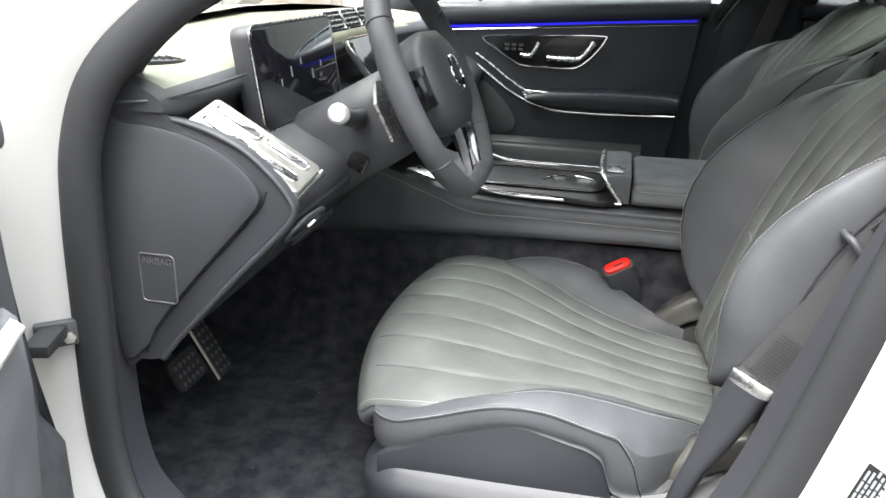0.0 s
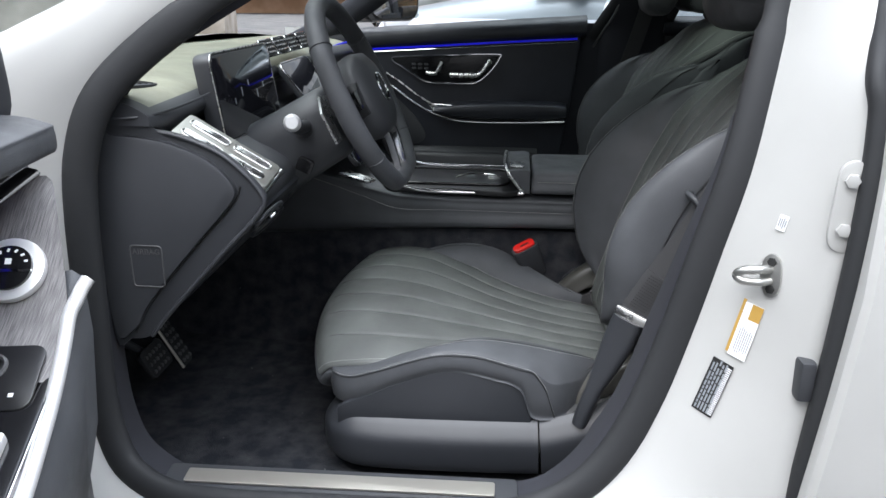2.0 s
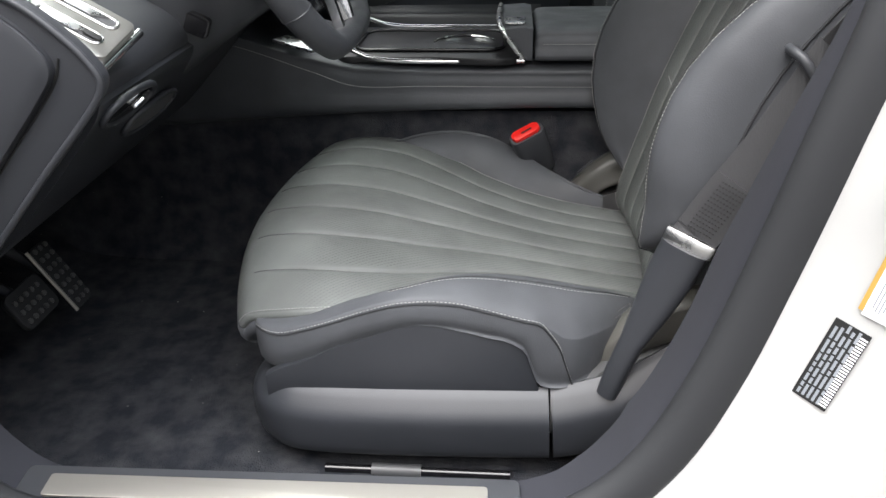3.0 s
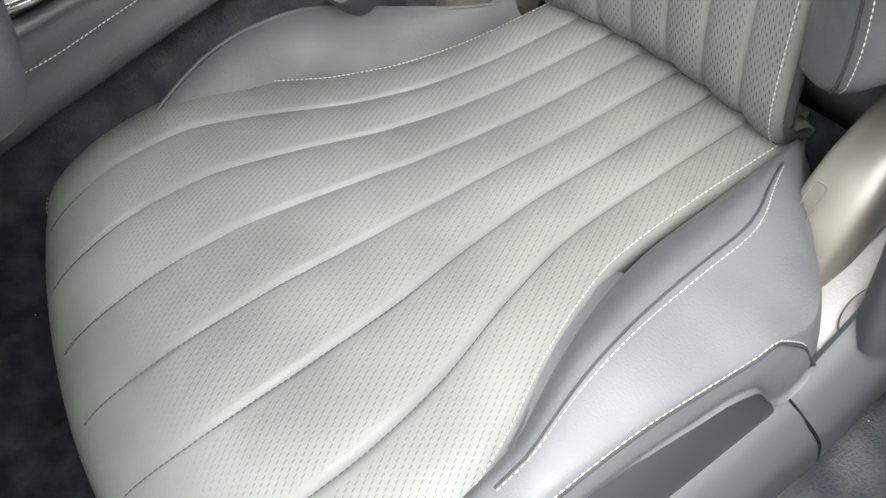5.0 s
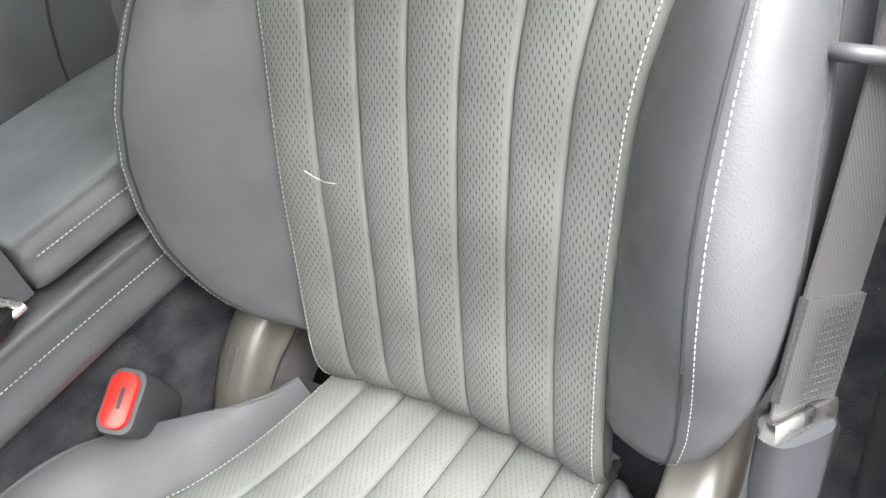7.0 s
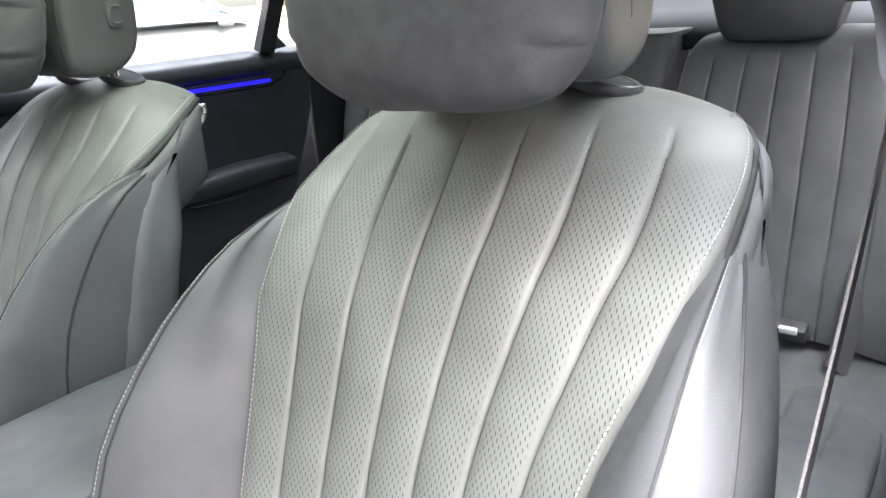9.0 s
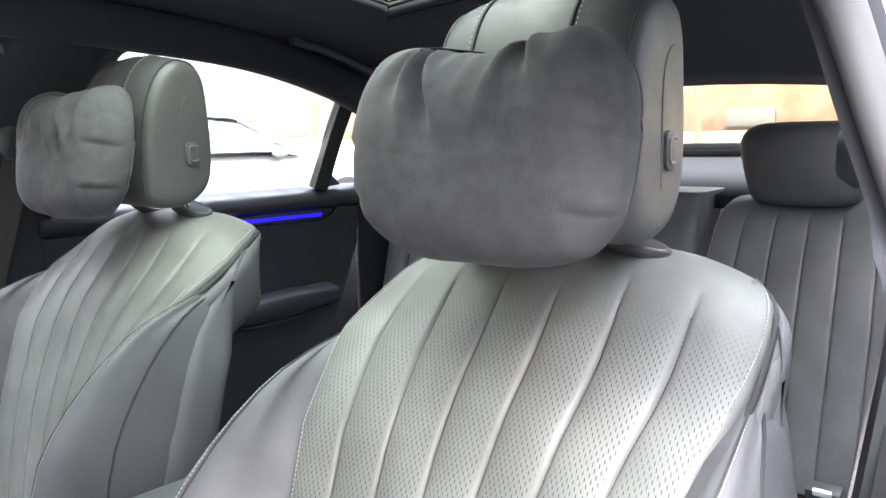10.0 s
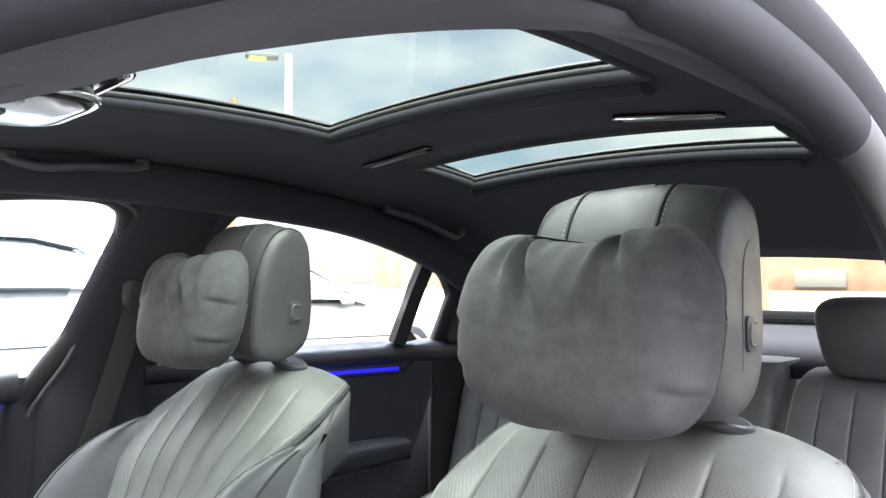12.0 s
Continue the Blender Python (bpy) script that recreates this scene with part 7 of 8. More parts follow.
moved += [bench, rb, bk] + [o for o in scene.objects if o.parent is None and o.name.split(".")[0] in ("rear_headrest", "parcel_shelf", "trim_bar")]

# ---------- open driver's door ----------
od = radians(80)
D, N = Vector((math.cos(od), -math.sin(od), 0)), Vector((math.sin(od), math.cos(od), 0))
DO = Vector((-0.780, -0.817, 0))


def dp(a, b, z):
    """a along the open door from its hinge, b inwards from its lining."""
    return tuple(DO + D * a + N * b + Vector((0, 0, z)))


door_d = thing("door_3", "open driver's door with grey wood trim and silver switches", "car door", "car doors", "structure", at=tuple(DO))
mdoor = Matrix((-D, Vector((0, 0, 1)), N)).transposed().to_4x4()
mdoor.translation = DO
slab("skin", [(-0.02, 0.30), (-0.02, 1.0), (-1.06, 1.06), (-1.10, 0.9), (-1.08, 0.5), (-0.98, 0.30)], mdoor @ pose(0, 0, -0.17), 0.05, M_white, door_d, "white painted outer skin", 0.01)
rr = []
for a, w in ((0.098, 0.06), (0.12, 0.20), (0.16, 0.48), (0.20, 0.78), (0.25, 1.0), (0.5, 1.0), (0.9, 1.0), (1.02, 0.9)):
    rr.append([dp(a - 0.04 * min(max((0.64 - z) / 0.06, 0), 1) * (a < 0.3), b, z) for b, z in ring([(-0.12, 0.36), (-0.01, 0.34), (0.015 * w, 0.36), (0.050 * w, 0.50), (0.078 * w, 0.60), (0.09 * w, 0.70), (0.03 * w, 0.76), (0.0, 0.86), (0.0, 0.95), (-0.12, 0.98)], 48)])
loft("lining", rr, M_leather, door_d, "dark leather lower door lining", angle=60)
# the trim that runs down from the belt line into the armrest
slide = ring([(0.215, 0.945), (0.245, 0.925), (0.28, 0.885), (0.32, 0.842), (0.37, 0.803), (0.44, 0.768), (0.55, 0.735), (0.75, 0.725), (0.95, 0.72)], 40, closed=False)
swell = {i: 0.016 * min(max((a - 0.33) / 0.20, 0), 1) for i, (a, z) in enumerate(slide)}
wide_ = {i: 0.086 + 0.038 * min(i / 14, 1) + swell[i] for i in range(len(slide))}
rr = [[dp(a, 0.0, z), dp(a, wide_[i] - 0.009, z), dp(a + 0.004, wide_[i] - 0.002, z - 0.004), dp(a + 0.01, wide_[i], z - 0.02), dp(a + 0.02, 0.0, z - 0.03)] for i, (a, z) in enumerate(slide)]
loft("wood_trim", rr, M_wood, door_d, "grey open-pore wood panel", angle=60)
sweep("chrome_line", [dp(a, wide_[i + 12] + 0.002 + 0.016 * max(0, 1 - i / 4) ** 2, z - 0.003 - 0.006 * max(0, 1 - i / 4)) for i, (a, z) in enumerate(slide[12:])], disc(0.0072, 10), M_satin, door_d, "satin silver edge")
rr = [[dp(a, b + e, z - h) for b, h in ((0.116, 0.022), (0.126, 0.03), (0.128, 0.09), (0.118, 0.2), (0.08, 0.22), (0.08, 0.03))] for (a, z), e in zip(slide[10:], list(swell.values())[10:])]
loft("armrest_side", rr, M_leather, door_d, "leather armrest side", angle=60)
# belt roll and light recess
rr = []
for a in (0.19, 0.2, 0.22, 0.5, 1.0):
    k = 0.9 if a == 0.19 else 1
    rr.append([dp(a, b * k, z) for b, z in ring([(-0.13, 0.962), (0.03, 0.966), (0.078, 0.967), (0.086, 0.970), (0.088, 0.978), (0.087, 0.992), (0.081, 0.999), (0.03, 1.007), (-0.13, 1.013)], 36)])
loft("belt_roll", rr, M_leather, door_d, "padded leather belt line", angle=60)
sweep("led_strip", [dp(a, 0.070 - 0.06 * max(0, a - 0.24) * 4, 0.953 - 0.25 * max(0, a - 0.24)) for a in np.linspace(0.235, 0.5, 12)], disc(0.012, 8, 0.006), M_gloss, door_d, "gloss recess")
sweep("led_strip", [dp(a, 0.055 - 0.05 * max(0, a - 0.24) * 4, 0.945 - 0.22 * max(0, a - 0.24)) for a in np.linspace(0.245, 0.5, 12)], disc(0.005, 8), M_led_dim, door_d, "blue ambient light strip")


def on_slide(a, b, lift=0.0):
    """A pose on the wood trim: x across towards the cabin, z off the surface."""
    i = int(np.argmin(abs(slide[:, 0] - a)))
    i = min(max(i, 1), len(slide) - 2)
    t = slide[i + 1] - slide[i - 1]
    t /= np.linalg.norm(t)
    along = D * float(t[0]) + Vector((0, 0, float(t[1])))
    up = N.cross(along) * -1
    if up.z < 0:
        up = -up
    p = Vector(dp(slide[i][0], b, slide[i][1])) + up * lift
    return axes(p, N, up)


mk = on_slide(0.30, 0.066, 0.0)
knob = slab("light_switch", disc(0.034, 36), mk, 0.011, M_satin, door_d, "satin chrome rotary light switch", 0.004)
slab("switch_face", disc(0.0235, 36), mk @ pose(0, 0, 0.0095), 0.005, M_gloss, knob, "gloss black face with pale symbols", 0.001)
slab("switch_bar", rrect(0.048, 0.003, 0.001), mk @ pose(0, -0.004, 0.014), 0.002, M_chrome, knob, "", 0.0004)
for k in range(7):
    a = radians(20 + 25 * k)
    box("symbol", (0.0036, 0.0022, 0.0006), mk @ pose(0.018 * math.cos(a), 0.018 * math.sin(a), 0.0148, 0, 0, 25 * k), M_paper, knob, "", 0)
box("symbol", (0.006, 0.006, 0.0006), mk @ pose(0, 0.006, 0.0148), M_paper, knob, "", 0)
mk = on_slide(0.450, 0.072, 0.0)
tray_ = slab("switch_tray", rrect(0.112, 0.205, 0.020, 6), mk, 0.003, M_gloss, door_d, "gloss black switch tray", 0.001)
sweep("tray_rim", [tuple(mk @ Vector((x, y, 0.003))) for x, y in rrect(0.114, 0.207, 0.020, 6)], disc(0.0014, 6), M_chrome, tray_, "thin chrome rim", closed=True)
mk = on_slide(0.385, 0.072, 0.003)
slab("switch_panel", rrect(0.090, 0.070, 0.012), mk, 0.003, M_tray, tray_, "dark mirror switch panel", 0.001)
sweep("joystick_ring", [tuple(mk @ Vector((0.013 * math.cos(t), 0.010 + 0.013 * math.sin(t), 0.004))) for t in np.linspace(0, 2 * math.pi, 25)[:-1]], disc(0.0022, 6), M_grain, tray_, "raised ring of the mirror adjuster", closed=True)
slab("mirror_joystick", rrect(0.016, 0.018, 0.005), mk @ pose(0.0, 0.010, 0.003), 0.006, M_gloss, tray_, "mirror adjuster", 0.002)
for k in (-1, 0, 1):
    box("symbol", (0.0045, 0.004, 0.0006), mk @ pose(0.026 * k, -0.020, 0.0034), M_paper, tray_, "", 0)
for r_ in range(2):
    for c_ in range(2):
        mk = on_slide(0.462 + 0.050 * r_, 0.053 + 0.040 * c_, 0.003)
        b = slab("window_switch", rrect(0.037, 0.046, 0.004), mk, 0.012, M_satin, tray_, "satin silver window switch", 0.003)
        box("symbol", (0.010, 0.006, 0.0006), mk @ pose(0, 0.004, 0.0123), M_beam, b, "", 0)
# mirror triangle with speaker and the upright window frame
tri = ring([(0.16, 1.0), (0.26, 1.0), (0.34, 1.005), (0.335, 1.08), (0.30, 1.18), (0.22, 1.30), (0.17, 1.2), (0.155, 1.08)], 40)
spk = slab("mirror_triangle", [(-a, z) for a, z in tri], mdoor @ pose(0, 0, -0.02), 0.05, M_soft, door_d, "black mirror triangle with speaker", 0.012)
slab("speaker_grille", [tuple(q) for q in ring([(-0.20, 1.02), (-0.30, 1.02), (-0.315, 1.05), (-0.285, 1.13), (-0.24, 1.15), (-0.20, 1.10)], 30)], mdoor @ pose(0, 0, 0.029), 0.004, M_grain, spk, "fine mesh speaker grille", 0.0015)
sweep("window_frame", ring([dp(0.17, 0.0, 1.0), dp(0.30, -0.02, 1.16), dp(0.50, -0.07, 1.28), dp(0.75, -0.11, 1.36), dp(0.95, -0.11, 1.34), dp(1.05, -0.06, 1.15), dp(1.06, -0.02, 1.0)], 40, closed=False), [(-0.03, -0.02), (0.03, -0.02), (0.03, 0.02), (-0.03, 0.02)], M_soft, door_d, "black window frame", up=tuple(N))
chk = thing("door_check", "black door check strap on the white hinge pillar", "door check", at=(-0.828, -0.789, 0.67))
mch = axes((-0.828, -0.789, 0.672), (-0.76, -0.65, 0.0), (0.65, -0.76, 0))
box("bracket", (0.050, 0.034, 0.014), mch @ pose(0, 0, 0.006), M_soft, chk, "", 0.004)
box("strap", (0.030, 0.016, 0.06), mch @ pose(0.012, -0.006, 0.036, 0, 24, 0), M_rubber, chk, "", 0.003)
slab("bolt", disc(0.008, 6), mch @ pose(-0.014, 0.004, 0.013), 0.006, M_zinc, chk, "zinc bolt", 0.001)

# ---------- pillar fittings ----------
strk = thing("door_striker", "zinc steel door striker loop with two bolts", "striker", at=(0.17, -0.80, 0.78))
ms_ = axes((0.169, -0.826, 0.793), (0.72, -0.66, 0.12), (-0.67, -0.73, 0.12))
ms_ = ms_ @ Matrix.Scale(0.68, 4)
pl = slab("base_plate", [tuple(q) for q in ring([(-0.018, 0.0), (-0.012, 0.032), (0.004, 0.042), (0.018, 0.03), (0.022, 0.0), (0.018, -0.03), (0.002, -0.042), (-0.012, -0.030)], 32)], ms_, 0.006, M_zinc, strk, "", 0.002)
for s in (-0.026, 0.026):
    slab("bolt", disc(0.009, 6), ms_ @ pose(0.004, s, 0.006), 0.004, M_ink, pl, "dark bolt", 0.001)
sweep("loop", ring([tuple(ms_ @ Vector(q)) for q in ((0.0, 0.012, 0.004), (-0.006, 0.012, 0.03), (-0.03, 0.010, 0.045), (-0.045, 0.0, 0.045), (-0.035, -0.010, 0.042), (-0.008, -0.012, 0.028), (0.0, -0.012, 0.004))], 40, closed=False), disc(0.0055, 10), M_zinc, strk, "steel loop")


def label_at(name, label, o, x, z, w, h, mat):
    """A paper label with printed bars."""
    root = thing(name, label, "label", "pillar labels", at=o)
    m = axes(o, x, z) @ Matrix.Diagonal((0.78, 0.70, 1, 1))
    slab("paper", rrect(w, h, 0.001), m, 0.0008, mat, root, "", 0)
    return root, m


PN = (-0.64, -0.75, 0.16)
root, m = label_at("sticker", "black printed label with rows of pale bars", (0.1185, -0.8155, 0.622), (0.26, 0.0, 0.95), PN, 0.105, 0.044, M_ink)
rng = random.Random(4)
for r_ in range(5):
    x = -0.049
    while x < 0.045:
        w = rng.uniform(0.004, 0.018)
        box("printed_bar", (min(w, 0.049 - x), 0.0035, 0.0004), m @ pose(x + w / 2, 0.016 - 0.0065 * r_, 0.001), M_beam, root, "", 0)
        x += w + 0.0025
for k in range(26):
    box("printed_bar", (0.0017, 0.009, 0.0004), m @ pose(-0.047 + 0.0037 * k, -0.0165, 0.001), M_paper, root, "", 0)
root, m = label_at("sticker", "white and amber printed label", (0.149, -0.8235, 0.711), (0.2, 0.0, 0.97), PN, 0.10, 0.036, M_paper)
box("printed_bar", (0.10, 0.006, 0.0004), m @ pose(0.004, 0.0205, 0.0006), M_gold, root, "", 0)
box("printed_bar", (0.028, 0.022, 0.0004), m @ pose(0.036, -0.007, 0.0008), M_gold, root, "", 0)
for r_ in range(7):
    box("printed_bar", (0.05 * rng.uniform(0.6, 1), 0.0016, 0.0003), m @ pose(-0.018, 0.010 - 0.004 * r_, 0.0009), M_beam, root, "", 0)
root, m = label_at("sticker", "small white square label", (0.176, -0.8195, 0.861), (0.2, 0.0, 0.97), PN, 0.026, 0.017, M_paper)
for r_ in range(4):
    box("printed_bar", (0.020 * rng.uniform(0.6, 1), 0.0022, 0.0003), m @ pose(0, 0.0055 - 0.0037 * r_, 0.0009), M_beam, root, "", 0)

# ---------- rear door on the driver's side ----------
door_l = thing("door_4", "closed white rear door with black seal and chrome strip", "car door", "car doors", "structure", at=(0.7, -0.9, 0.7))
rr = []
for z, y in ((0.26, -0.885), (0.30, -0.905), (0.45, -0.918), (0.62, -0.925), (0.80, -0.925), (0.95, -0.905), (1.02, -0.88), (1.035, -0.86)):
    f = 0.250 if z > 0.9 else 0.250 - 0.03 * (0.9 - z) / 0.4
    rr.append([(x, y + b, z) for x, b in ((f, 0.05), (f + 0.002, 0.008), (f + 0.01, 0.0), (0.6, -0.004), (1.0, -0.004), (1.35, 0.0), (1.35, 0.05))])
loft("skin", rr, M_white, door_l, "white painted outer skin", angle=35)
sweep("edge_seal", ring([(0.222, -0.872, 0.33), (0.226, -0.882, 0.52), (0.236, -0.887, 0.70), (0.246, -0.880, 0.88), (0.250, -0.862, 1.0), (0.247, -0.845, 1.045), (0.262, -0.80, 1.11), (0.285, -0.72, 1.24), (0.30, -0.66, 1.34)], 50, closed=False), [tuple(q) for q in ring([(-0.010, -0.010), (-0.012, 0.008), (0.0, 0.014), (0.012, 0.006), (0.010, -0.012)], 12)], M_rubber, door_l, "black rubber seal", up=(0, -1, 0))
sweep("belt_strip", [(0.262, -0.872, 1.048), (0.5, -0.875, 1.05), (0.9, -0.87, 1.05), (1.2, -0.86, 1.05)], disc(0.008, 8, 0.006), M_silver, door_l, "satin chrome belt strip")
slab("window_frame", [(0.275, 1.05), (0.32, 1.05), (0.37, 1.34), (0.335, 1.34)], Matrix(((1, 0, 0, 0), (0, -0.42, -1, -0.41), (0, 1, -0.42, 0), (0, 0, 0, 1))), 0.015, M_rubber, door_l, "black window frame", 0.003)
slab("outer_glass", [(0.30, 1.05), (1.0, 1.06), (0.9, 1.30), (0.36, 1.34)], Matrix(((1, 0, 0, 0), (0, -0.42, -1, -0.405), (0, 1, -0.42, 0), (0, 0, 0, 1))), 0.004, M_carglass_sky, door_l, "dark side window", 0.001)
hinge = thing("hinge_plate", "white painted rear door hinge plate", "hinge", "rear door hinges", at=(0.22, -0.86, 0.87))
slab("leaf", [tuple(q) for q in ring([(-0.012, -0.05), (0.012, -0.055), (0.014, 0.0), (0.012, 0.05), (-0.010, 0.045), (-0.014, 0.0)], 24)], axes((0.228, -0.862, 0.90), (1, -0.2, 0), (0.1, -1, 0)), 0.010, M_white, hinge, "", 0.003)
for s in (-0.03, 0.03):
    slab("bolt", disc(0.009, 6), axes((0.228, -0.872, 0.90 + s), (1, -0.2, 0), (0.1, -1, 0)), 0.006, M_white, hinge, "", 0.002)
stop = thing("door_check", "black rear door check", "door check", at=(0.21, -0.86, 0.68))
box("strap", (0.02, 0.03, 0.055), pose(0.212, -0.873, 0.672), M_soft, stop, "", 0.006)

# ---------- outside ----------
def parked_car(m, paint, label):
    """A sedan: lofted body, glasshouse, wheels, lamps; along +x from its nose."""
    root = new("parked_car")
    tagged(root, label, "car", "parked cars")
    secs = [(0.0, 0.72, 0.42, 0.60), (0.08, 0.82, 0.30, 0.70), (0.35, 0.90, 0.22, 0.80), (0.9, 0.94, 0.20, 0.90), (1.5, 0.95, 0.20, 0.97), (1.7, 0.95, 0.20, 1.0), (2.6, 0.95, 0.20, 1.01), (3.6, 0.95, 0.20, 1.03), (4.3, 0.93, 0.22, 1.05), (4.9, 0.90, 0.28, 1.02), (5.1, 0.84, 0.4, 0.95)]
    rings_ = []
    for x, w, lo, hi in secs:
        rings_.append([(x, y, z) for y, z in ring([(-w + 0.05, lo), (-w, lo + 0.15), (-w, hi - 0.25), (-w + 0.06, hi - 0.08), (-w + 0.22, hi - 0.01), (0, hi + 0.02), (w - 0.22, hi - 0.01), (w - 0.06, hi - 0.08), (w, hi - 0.25), (w, lo + 0.15), (w - 0.05, lo)], 36)])
    body = loft("body", rings_, paint, root, angle=50)
    gl = [(1.55, 0.80, 0.99, 1.0), (1.9, 0.76, 1.0, 1.22), (2.3, 0.70, 1.0, 1.42), (2.7, 0.68, 1.0, 1.47), (3.3, 0.68, 1.0, 1.46), (3.8, 0.69, 1.0, 1.36), (4.3, 0.74, 1.0, 1.15), (4.5, 0.76, 1.0, 1.04)]
    rings_ = [[(x, y, z) for y, z in ring([(-0.86, b), (-0.82, b + (t - b) * 0.4), (-w + 0.02, t - 0.04 * min(1, (t - b) / 0.2)), (0, t), (w - 0.02, t - 0.04 * min(1, (t - b) / 0.2)), (0.82, b + (t - b) * 0.4), (0.86, b)], 28)] for x, w, b, t in gl]
    loft("glasshouse", rings_, M_carglass_sky, root, "dark glass cabin", angle=50)
    rings_ = [[(x, y, z) for y, z in ring([(-w, t - 0.03), (-w + 0.1, t + 0.005), (0, t + 0.02), (w - 0.1, t + 0.005), (w, t - 0.03), (0, t - 0.03)], 20)] for x, w, t in ((2.2, 0.66, 1.39), (2.4, 0.68, 1.45), (2.8, 0.68, 1.475), (3.3, 0.68, 1.465), (3.7, 0.68, 1.39))]
    loft("roof", rings_, paint, root, angle=50)
    for y in (-1, 1):
        for p in (((1.58, 0.84, 1.0), (2.3, 0.70, 1.41)), ((4.45, 0.78, 1.04), (3.7, 0.69, 1.38)), ((2.95, 0.85, 1.0), (2.95, 0.70, 1.45))):
            sweep("pillar", [(a, y * b, c) for a, b, c in p], disc(0.035, 8), paint, root)
        for x in (0.95, 4.1):
            t = sweep("wheel", [(x, y * 0.74, 0.33), (x, y * 0.77, 0.33), (x, y * 0.93, 0.33), (x, y * 0.955, 0.33)], disc(0.34, 28), M_rubber, root, "black tyre", scale=[0.93, 1, 1, 0.93], up=(1, 0, 0))
            sweep("rim", [(x, y * 0.94, 0.33), (x, y * 0.965, 0.33)], disc(0.23, 24), M_silver, t, "silver rim", up=(1, 0, 0))
        box("headlamp", (0.34, 0.16, 0.11), pose(0.30, y * 0.80, 0.70, 0, -14, -18 * y), M_glasslamp, root, "clear headlamp", 0.03)
        rr = [[(1.95 + sx, y * (1.02 + 0.09 * q) , 1.02 + sz) for sx, sz in ring(rrect(0.16 * k, 0.12 * k, 0.04 * k, 4), 16)] for q, k in ((-1, 0.6), (-0.5, 1), (0.6, 1), (1, 0.6))]
        loft("mirror", rr, paint, root, "door mirror", angle=60)
        sweep("side_line", [(1.2, y * 0.957, 0.55), (3.9, y * 0.957, 0.55)], disc(0.008, 6), M_rubber, root)
    box("grille", (0.06, 0.9, 0.26), pose(0.04, 0, 0.56), M_gloss, root, "", 0.03)
    root.matrix_basis = m
    return root


M_glasslamp, *_ = node_mat("headlamp glass", (0.55, 0.57, 0.6), 0.08, coat=1.0)
parked_car(pose(-1.78, 7.6, 0, 0, 0, 4) @ Matrix.Scale(1.14, 4), M_carsilver, "parked silver-blue sedan seen through the passenger window")
parked_car(pose(-0.2, 10.6, 0, 0, 0, 6), M_white, "parked white sedan in the row behind")
parked_car(pose(0.9, 13.8, 0, 0, 0, 7), M_white, "parked white sedan farther down the row")
parked_car(pose(-4.6, 21.0, 0, 0, 0, 30), M_white, "parked white sedan far down the lot")
parked_car(pose(7.6, 7.4, 0, 0, 0, 172), M_white, "parked white sedan behind the rear door")
parked_car(pose(9.5, 10.5, 0, 0, 0, 165), M_cargrey, "parked grey sedan farther off")

skip = thing("steel_container", "orange red ribbed steel container above a concrete wall", "container", at=(-9, 10, 0))
mt = pose(-11.5, 11.9, 0, 0, 0, 14)
box("side_wall", (11.0, 2.4, 2.6), mt @ pose(0, 0, 2.66), M_orange, skip, "orange red sheet steel side", 0.03)
for k in range(18):
    box("rib", (0.10, 0.10, 2.5), mt @ pose(-5.2 + 0.62 * k, -1.24, 2.65), M_orange, skip, "", 0.02)
box("beam", (11.0, 2.45, 0.22), mt @ pose(0, 0, 1.25), M_beam, skip, "scuffed grey steel beam", 0.02)
wall = thing("retaining_wall", "weathered concrete retaining wall", "wall", kind="structure", at=(-12, 11.5, 0))
for k in range(6):
    box("concrete_panel", (1.96, 2.2, 1.13), mt @ pose(-5.0 + 2.0 * k, 0, 0.565), M_concrete, wall, "", 0.02)
for k in range(7):
    box("bracket", (0.16, 0.12, 0.16), mt @ pose(-4.6 + 1.4 * k, -1.14, 1.06), M_concrete, wall, "", 0.02)

house = thing("house", "tan brick building with a red tile roof", "building", at=(-6, 38, 0))
box("wall", (16, 8, 7.0), pose(-7, 40, 3.5), M_brick, house, "tan brick wall", 0.02)
for k in range(5):
    wdw = box("window", (1.4, 0.2, 1.5), pose(-12.2 + 2.6 * k, 35.95, 4.0), M_carglass_sky, house, "dark window", 0.02)
    box("sill", (1.6, 0.3, 0.1), pose(-12.2 + 2.6 * k, 35.9, 3.2), M_concrete, wdw, "", 0.01)
rr = [[(x, y, z) for y, z in ((34.2, 1.75), (35.98, 2.75), (35.98, 2.55), (34.2, 1.6))] for x in (-14.6, 0.6)]
loft("roof", rr, M_roof, house, "red clay tile roof", angle=20)
hut = thing("gazebo", "small red-roofed kiosk on the lot", "kiosk", at=(21, 30, 0))
box("wall", (0.8, 0.8, 2.0), pose(21.2, 29.5, 1.0), M_brick, hut, "", 0.02)
rr = [[(21.2 + sx * k, 29.5 + sy * k, z) for sx, sy in ((-0.62, -0.62), (0.62, -0.62), (0.62, 0.62), (-0.62, 0.62))] for z, k in ((1.95, 1.0), (2.0, 1.0), (2.4, 0.05))]
loft("roof", rr, M_roof, hut, "red roof", angle=20)
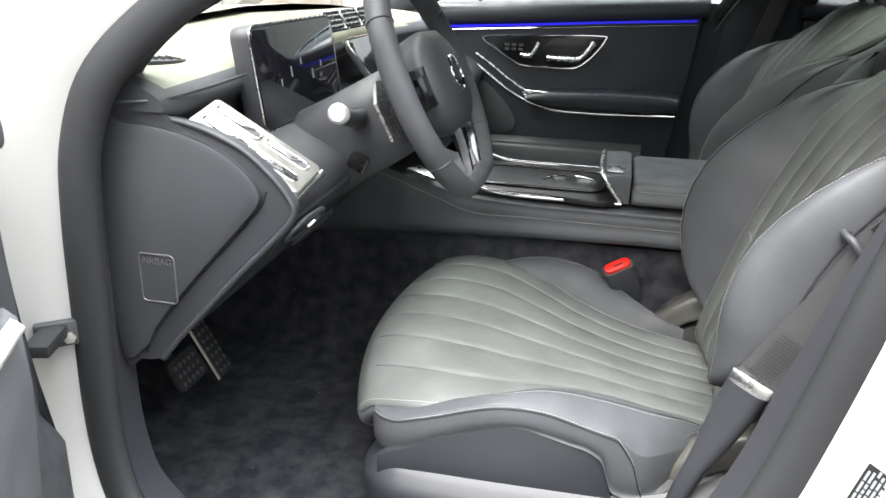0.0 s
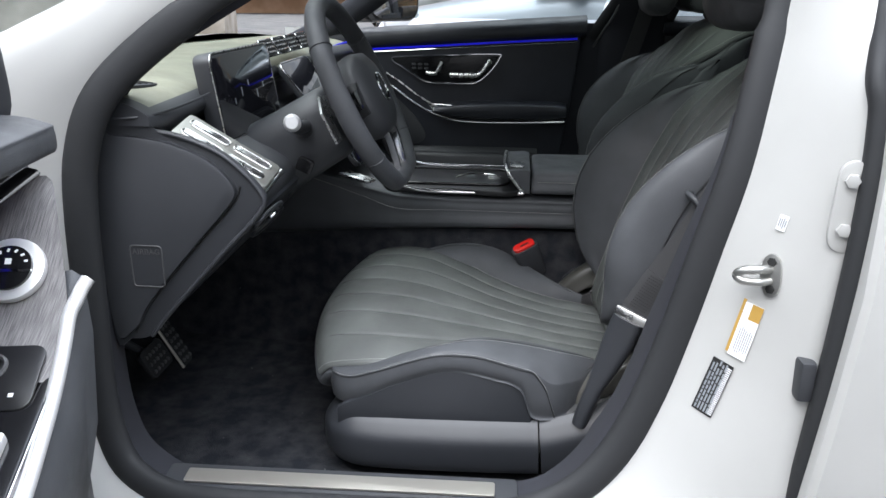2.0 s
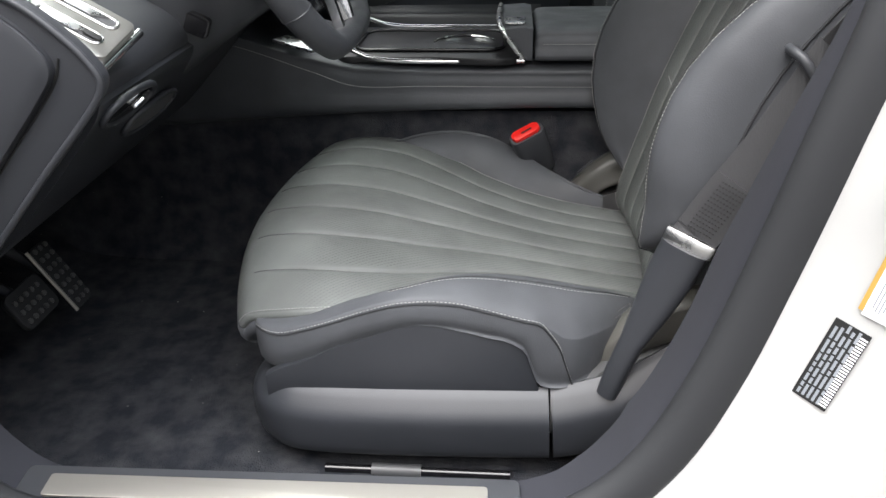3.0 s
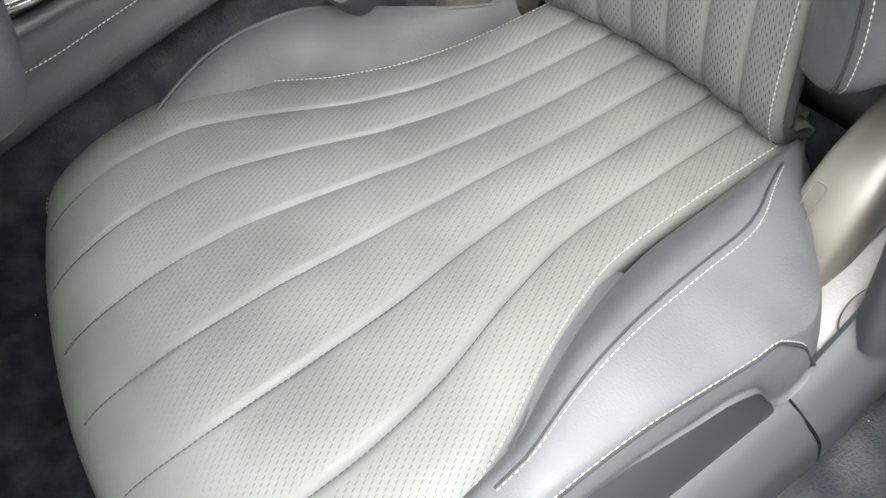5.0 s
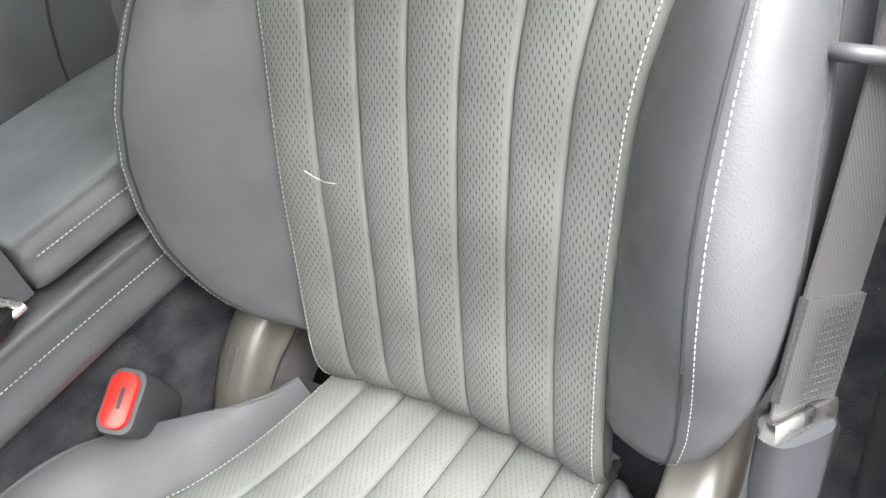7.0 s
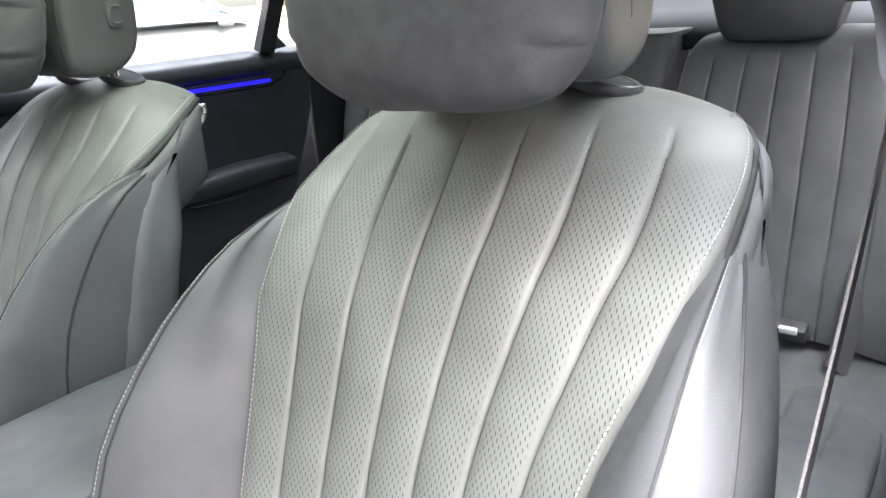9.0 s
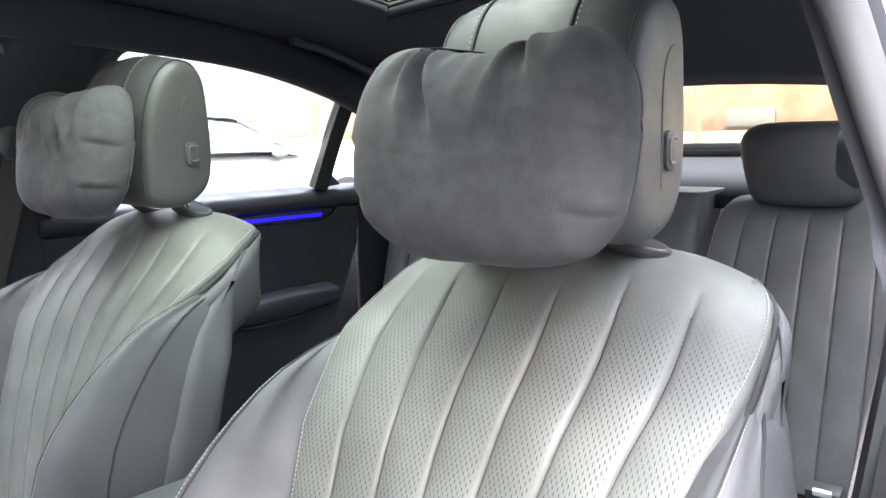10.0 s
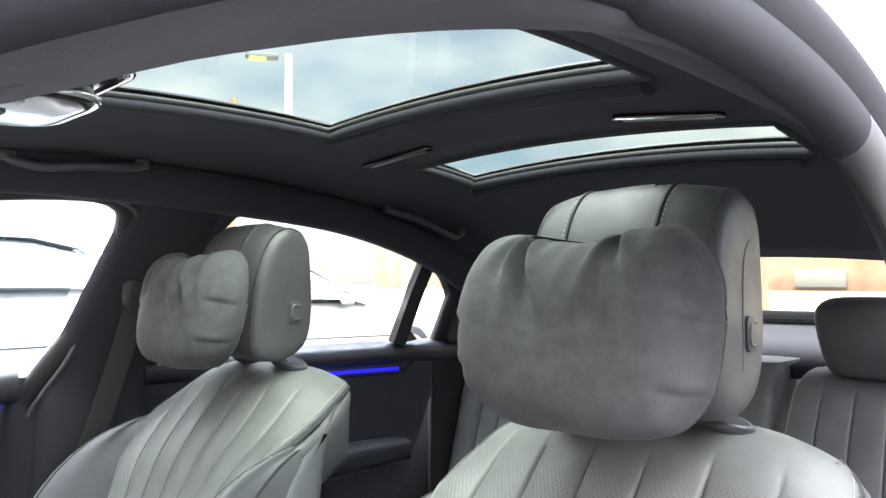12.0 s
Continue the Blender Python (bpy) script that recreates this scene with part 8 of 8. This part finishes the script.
for x, y, mat, h, lab in ((11.6, 17.0, M_pole, 7.62, "tall galvanised lamp post with a lit yellow-green head"),):
    lp = thing("street_lamp", lab, "street lamp", at=(x, y, 0))
    sweep("pole", [(x, y, 0), (x, y, h)], disc(0.11, 12), mat, lp, "galvanised pole", up=(1, 0, 0))
    box("head", (0.9, 0.35, 0.14), pose(x - 0.65, y + 0.35, h - 0.1, 0, 0, -30), M_beam, lp, "", 0.03)
    box("lens", (0.45, 0.28, 0.05), pose(x - 0.75, y + 0.4, h - 0.19, 0, 0, -30), M_lampgreen, lp, "glowing lens", 0.01)
pp = thing("wooden_pole", "tan utility pole beyond the parked cars", "pole", at=(12.6, 21.65, 0))
sweep("post", [(12.6, 21.65, 0), (12.6, 21.65, 7.35)], disc(0.12, 10), M_brick, pp, up=(1, 0, 0))

# rise with dry grass and a tan building behind the car
bld = thing("long_building", "long tan brick building behind the car", "building", at=(36, 8, 0))
box("wall", (8, 60, 5.6), pose(40, 12, 2.8), M_brick, bld, "tan brick wall", 0.02)
box("parapet", (8.3, 60.3, 0.3), pose(40, 12, 5.7), M_concrete, bld, "", 0.02)
for k in range(3):
    box("window", (0.2, 2.2, 0.8), pose(35.95, 2.0 + 9.0 * k, 1.5), M_paleglass, bld, "pale window", 0.02)
verts = [(18 + 16 * i / 20, -30 + 70 * j / 30, 0.03 + 0.9 * (i / 20) ** 1.2 + 0.05 * noise.noise(Vector((i, j, 0)))) for i in range(21) for j in range(31)]
ob = mesh_ob("grass_bank", verts, [(i * 31 + j, (i + 1) * 31 + j, (i + 1) * 31 + j + 1, i * 31 + j + 1) for i in range(20) for j in range(30)], M_grass)
tagged(ob, "bank of dry yellow grass", "grass", kind="stuff")


def bare_tree(x, y, h, seed):
    """A leafless tree: tapered trunk and limbs that fork down to twigs."""
    rng = random.Random(seed)
    root = thing("tree", "bare pale-barked tree on the grass bank", "tree", "bare trees", at=(x, y, 0))
    limbs, twigs = [], []

    def grow(p, d, length, r, depth):
        q = p + d * length
        m = (p + q) / 2 + Vector((rng.uniform(-1, 1), rng.uniform(-1, 1), rng.uniform(-0.3, 0.6))) * length * 0.06
        (limbs if depth < 2 else twigs).append((p, m, q, r))
        if depth < 5:
            for k in range(3 if depth < 4 else 2):
                e = (d + Vector((rng.uniform(-1, 1), rng.uniform(-1, 1), rng.uniform(-0.1, 0.7))) * 0.62).normalized()
                grow(p.lerp(q, rng.uniform(0.6, 1)), e, length * rng.uniform(0.6, 0.8), r * 0.6, depth + 1)

    grow(Vector((x, y, 0.3)), Vector((0, 0, 1)), h * 0.3, 0.11, 0)
    for name, group in (("trunk", limbs), ("crown", twigs)):
        vs, fs = [], []
        for p, m, q, r in group:
            k = len(vs)
            t = (q - p).normalized()
            a = t.cross(Vector((0.3, 0.5, 0.8))).normalized()
            b = t.cross(a)
            for c, rr_ in ((p, r), (m, r * 0.82), (q, r * 0.6)):
                vs += [tuple(c + (a * math.cos(w) + b * math.sin(w)) * rr_) for w in (0, 1.257, 2.513, 3.77, 5.027)]
            for g in range(2):
                fs += [(k + g * 5 + i, k + g * 5 + (i + 1) % 5, k + g * 5 + 5 + (i + 1) % 5, k + g * 5 + 5 + i) for i in range(5)]
        mesh_ob(name, vs, fs, M_bark, root)


bare_tree(20.5, 7.4, 5.5, 3)
bare_tree(23.0, 11.5, 5.0, 5)
bare_tree(25.0, 3.0, 5.5, 8)

# the rear cabin stands a little farther back than it was laid out
for o in moved:
    o.location.x += BACKSET
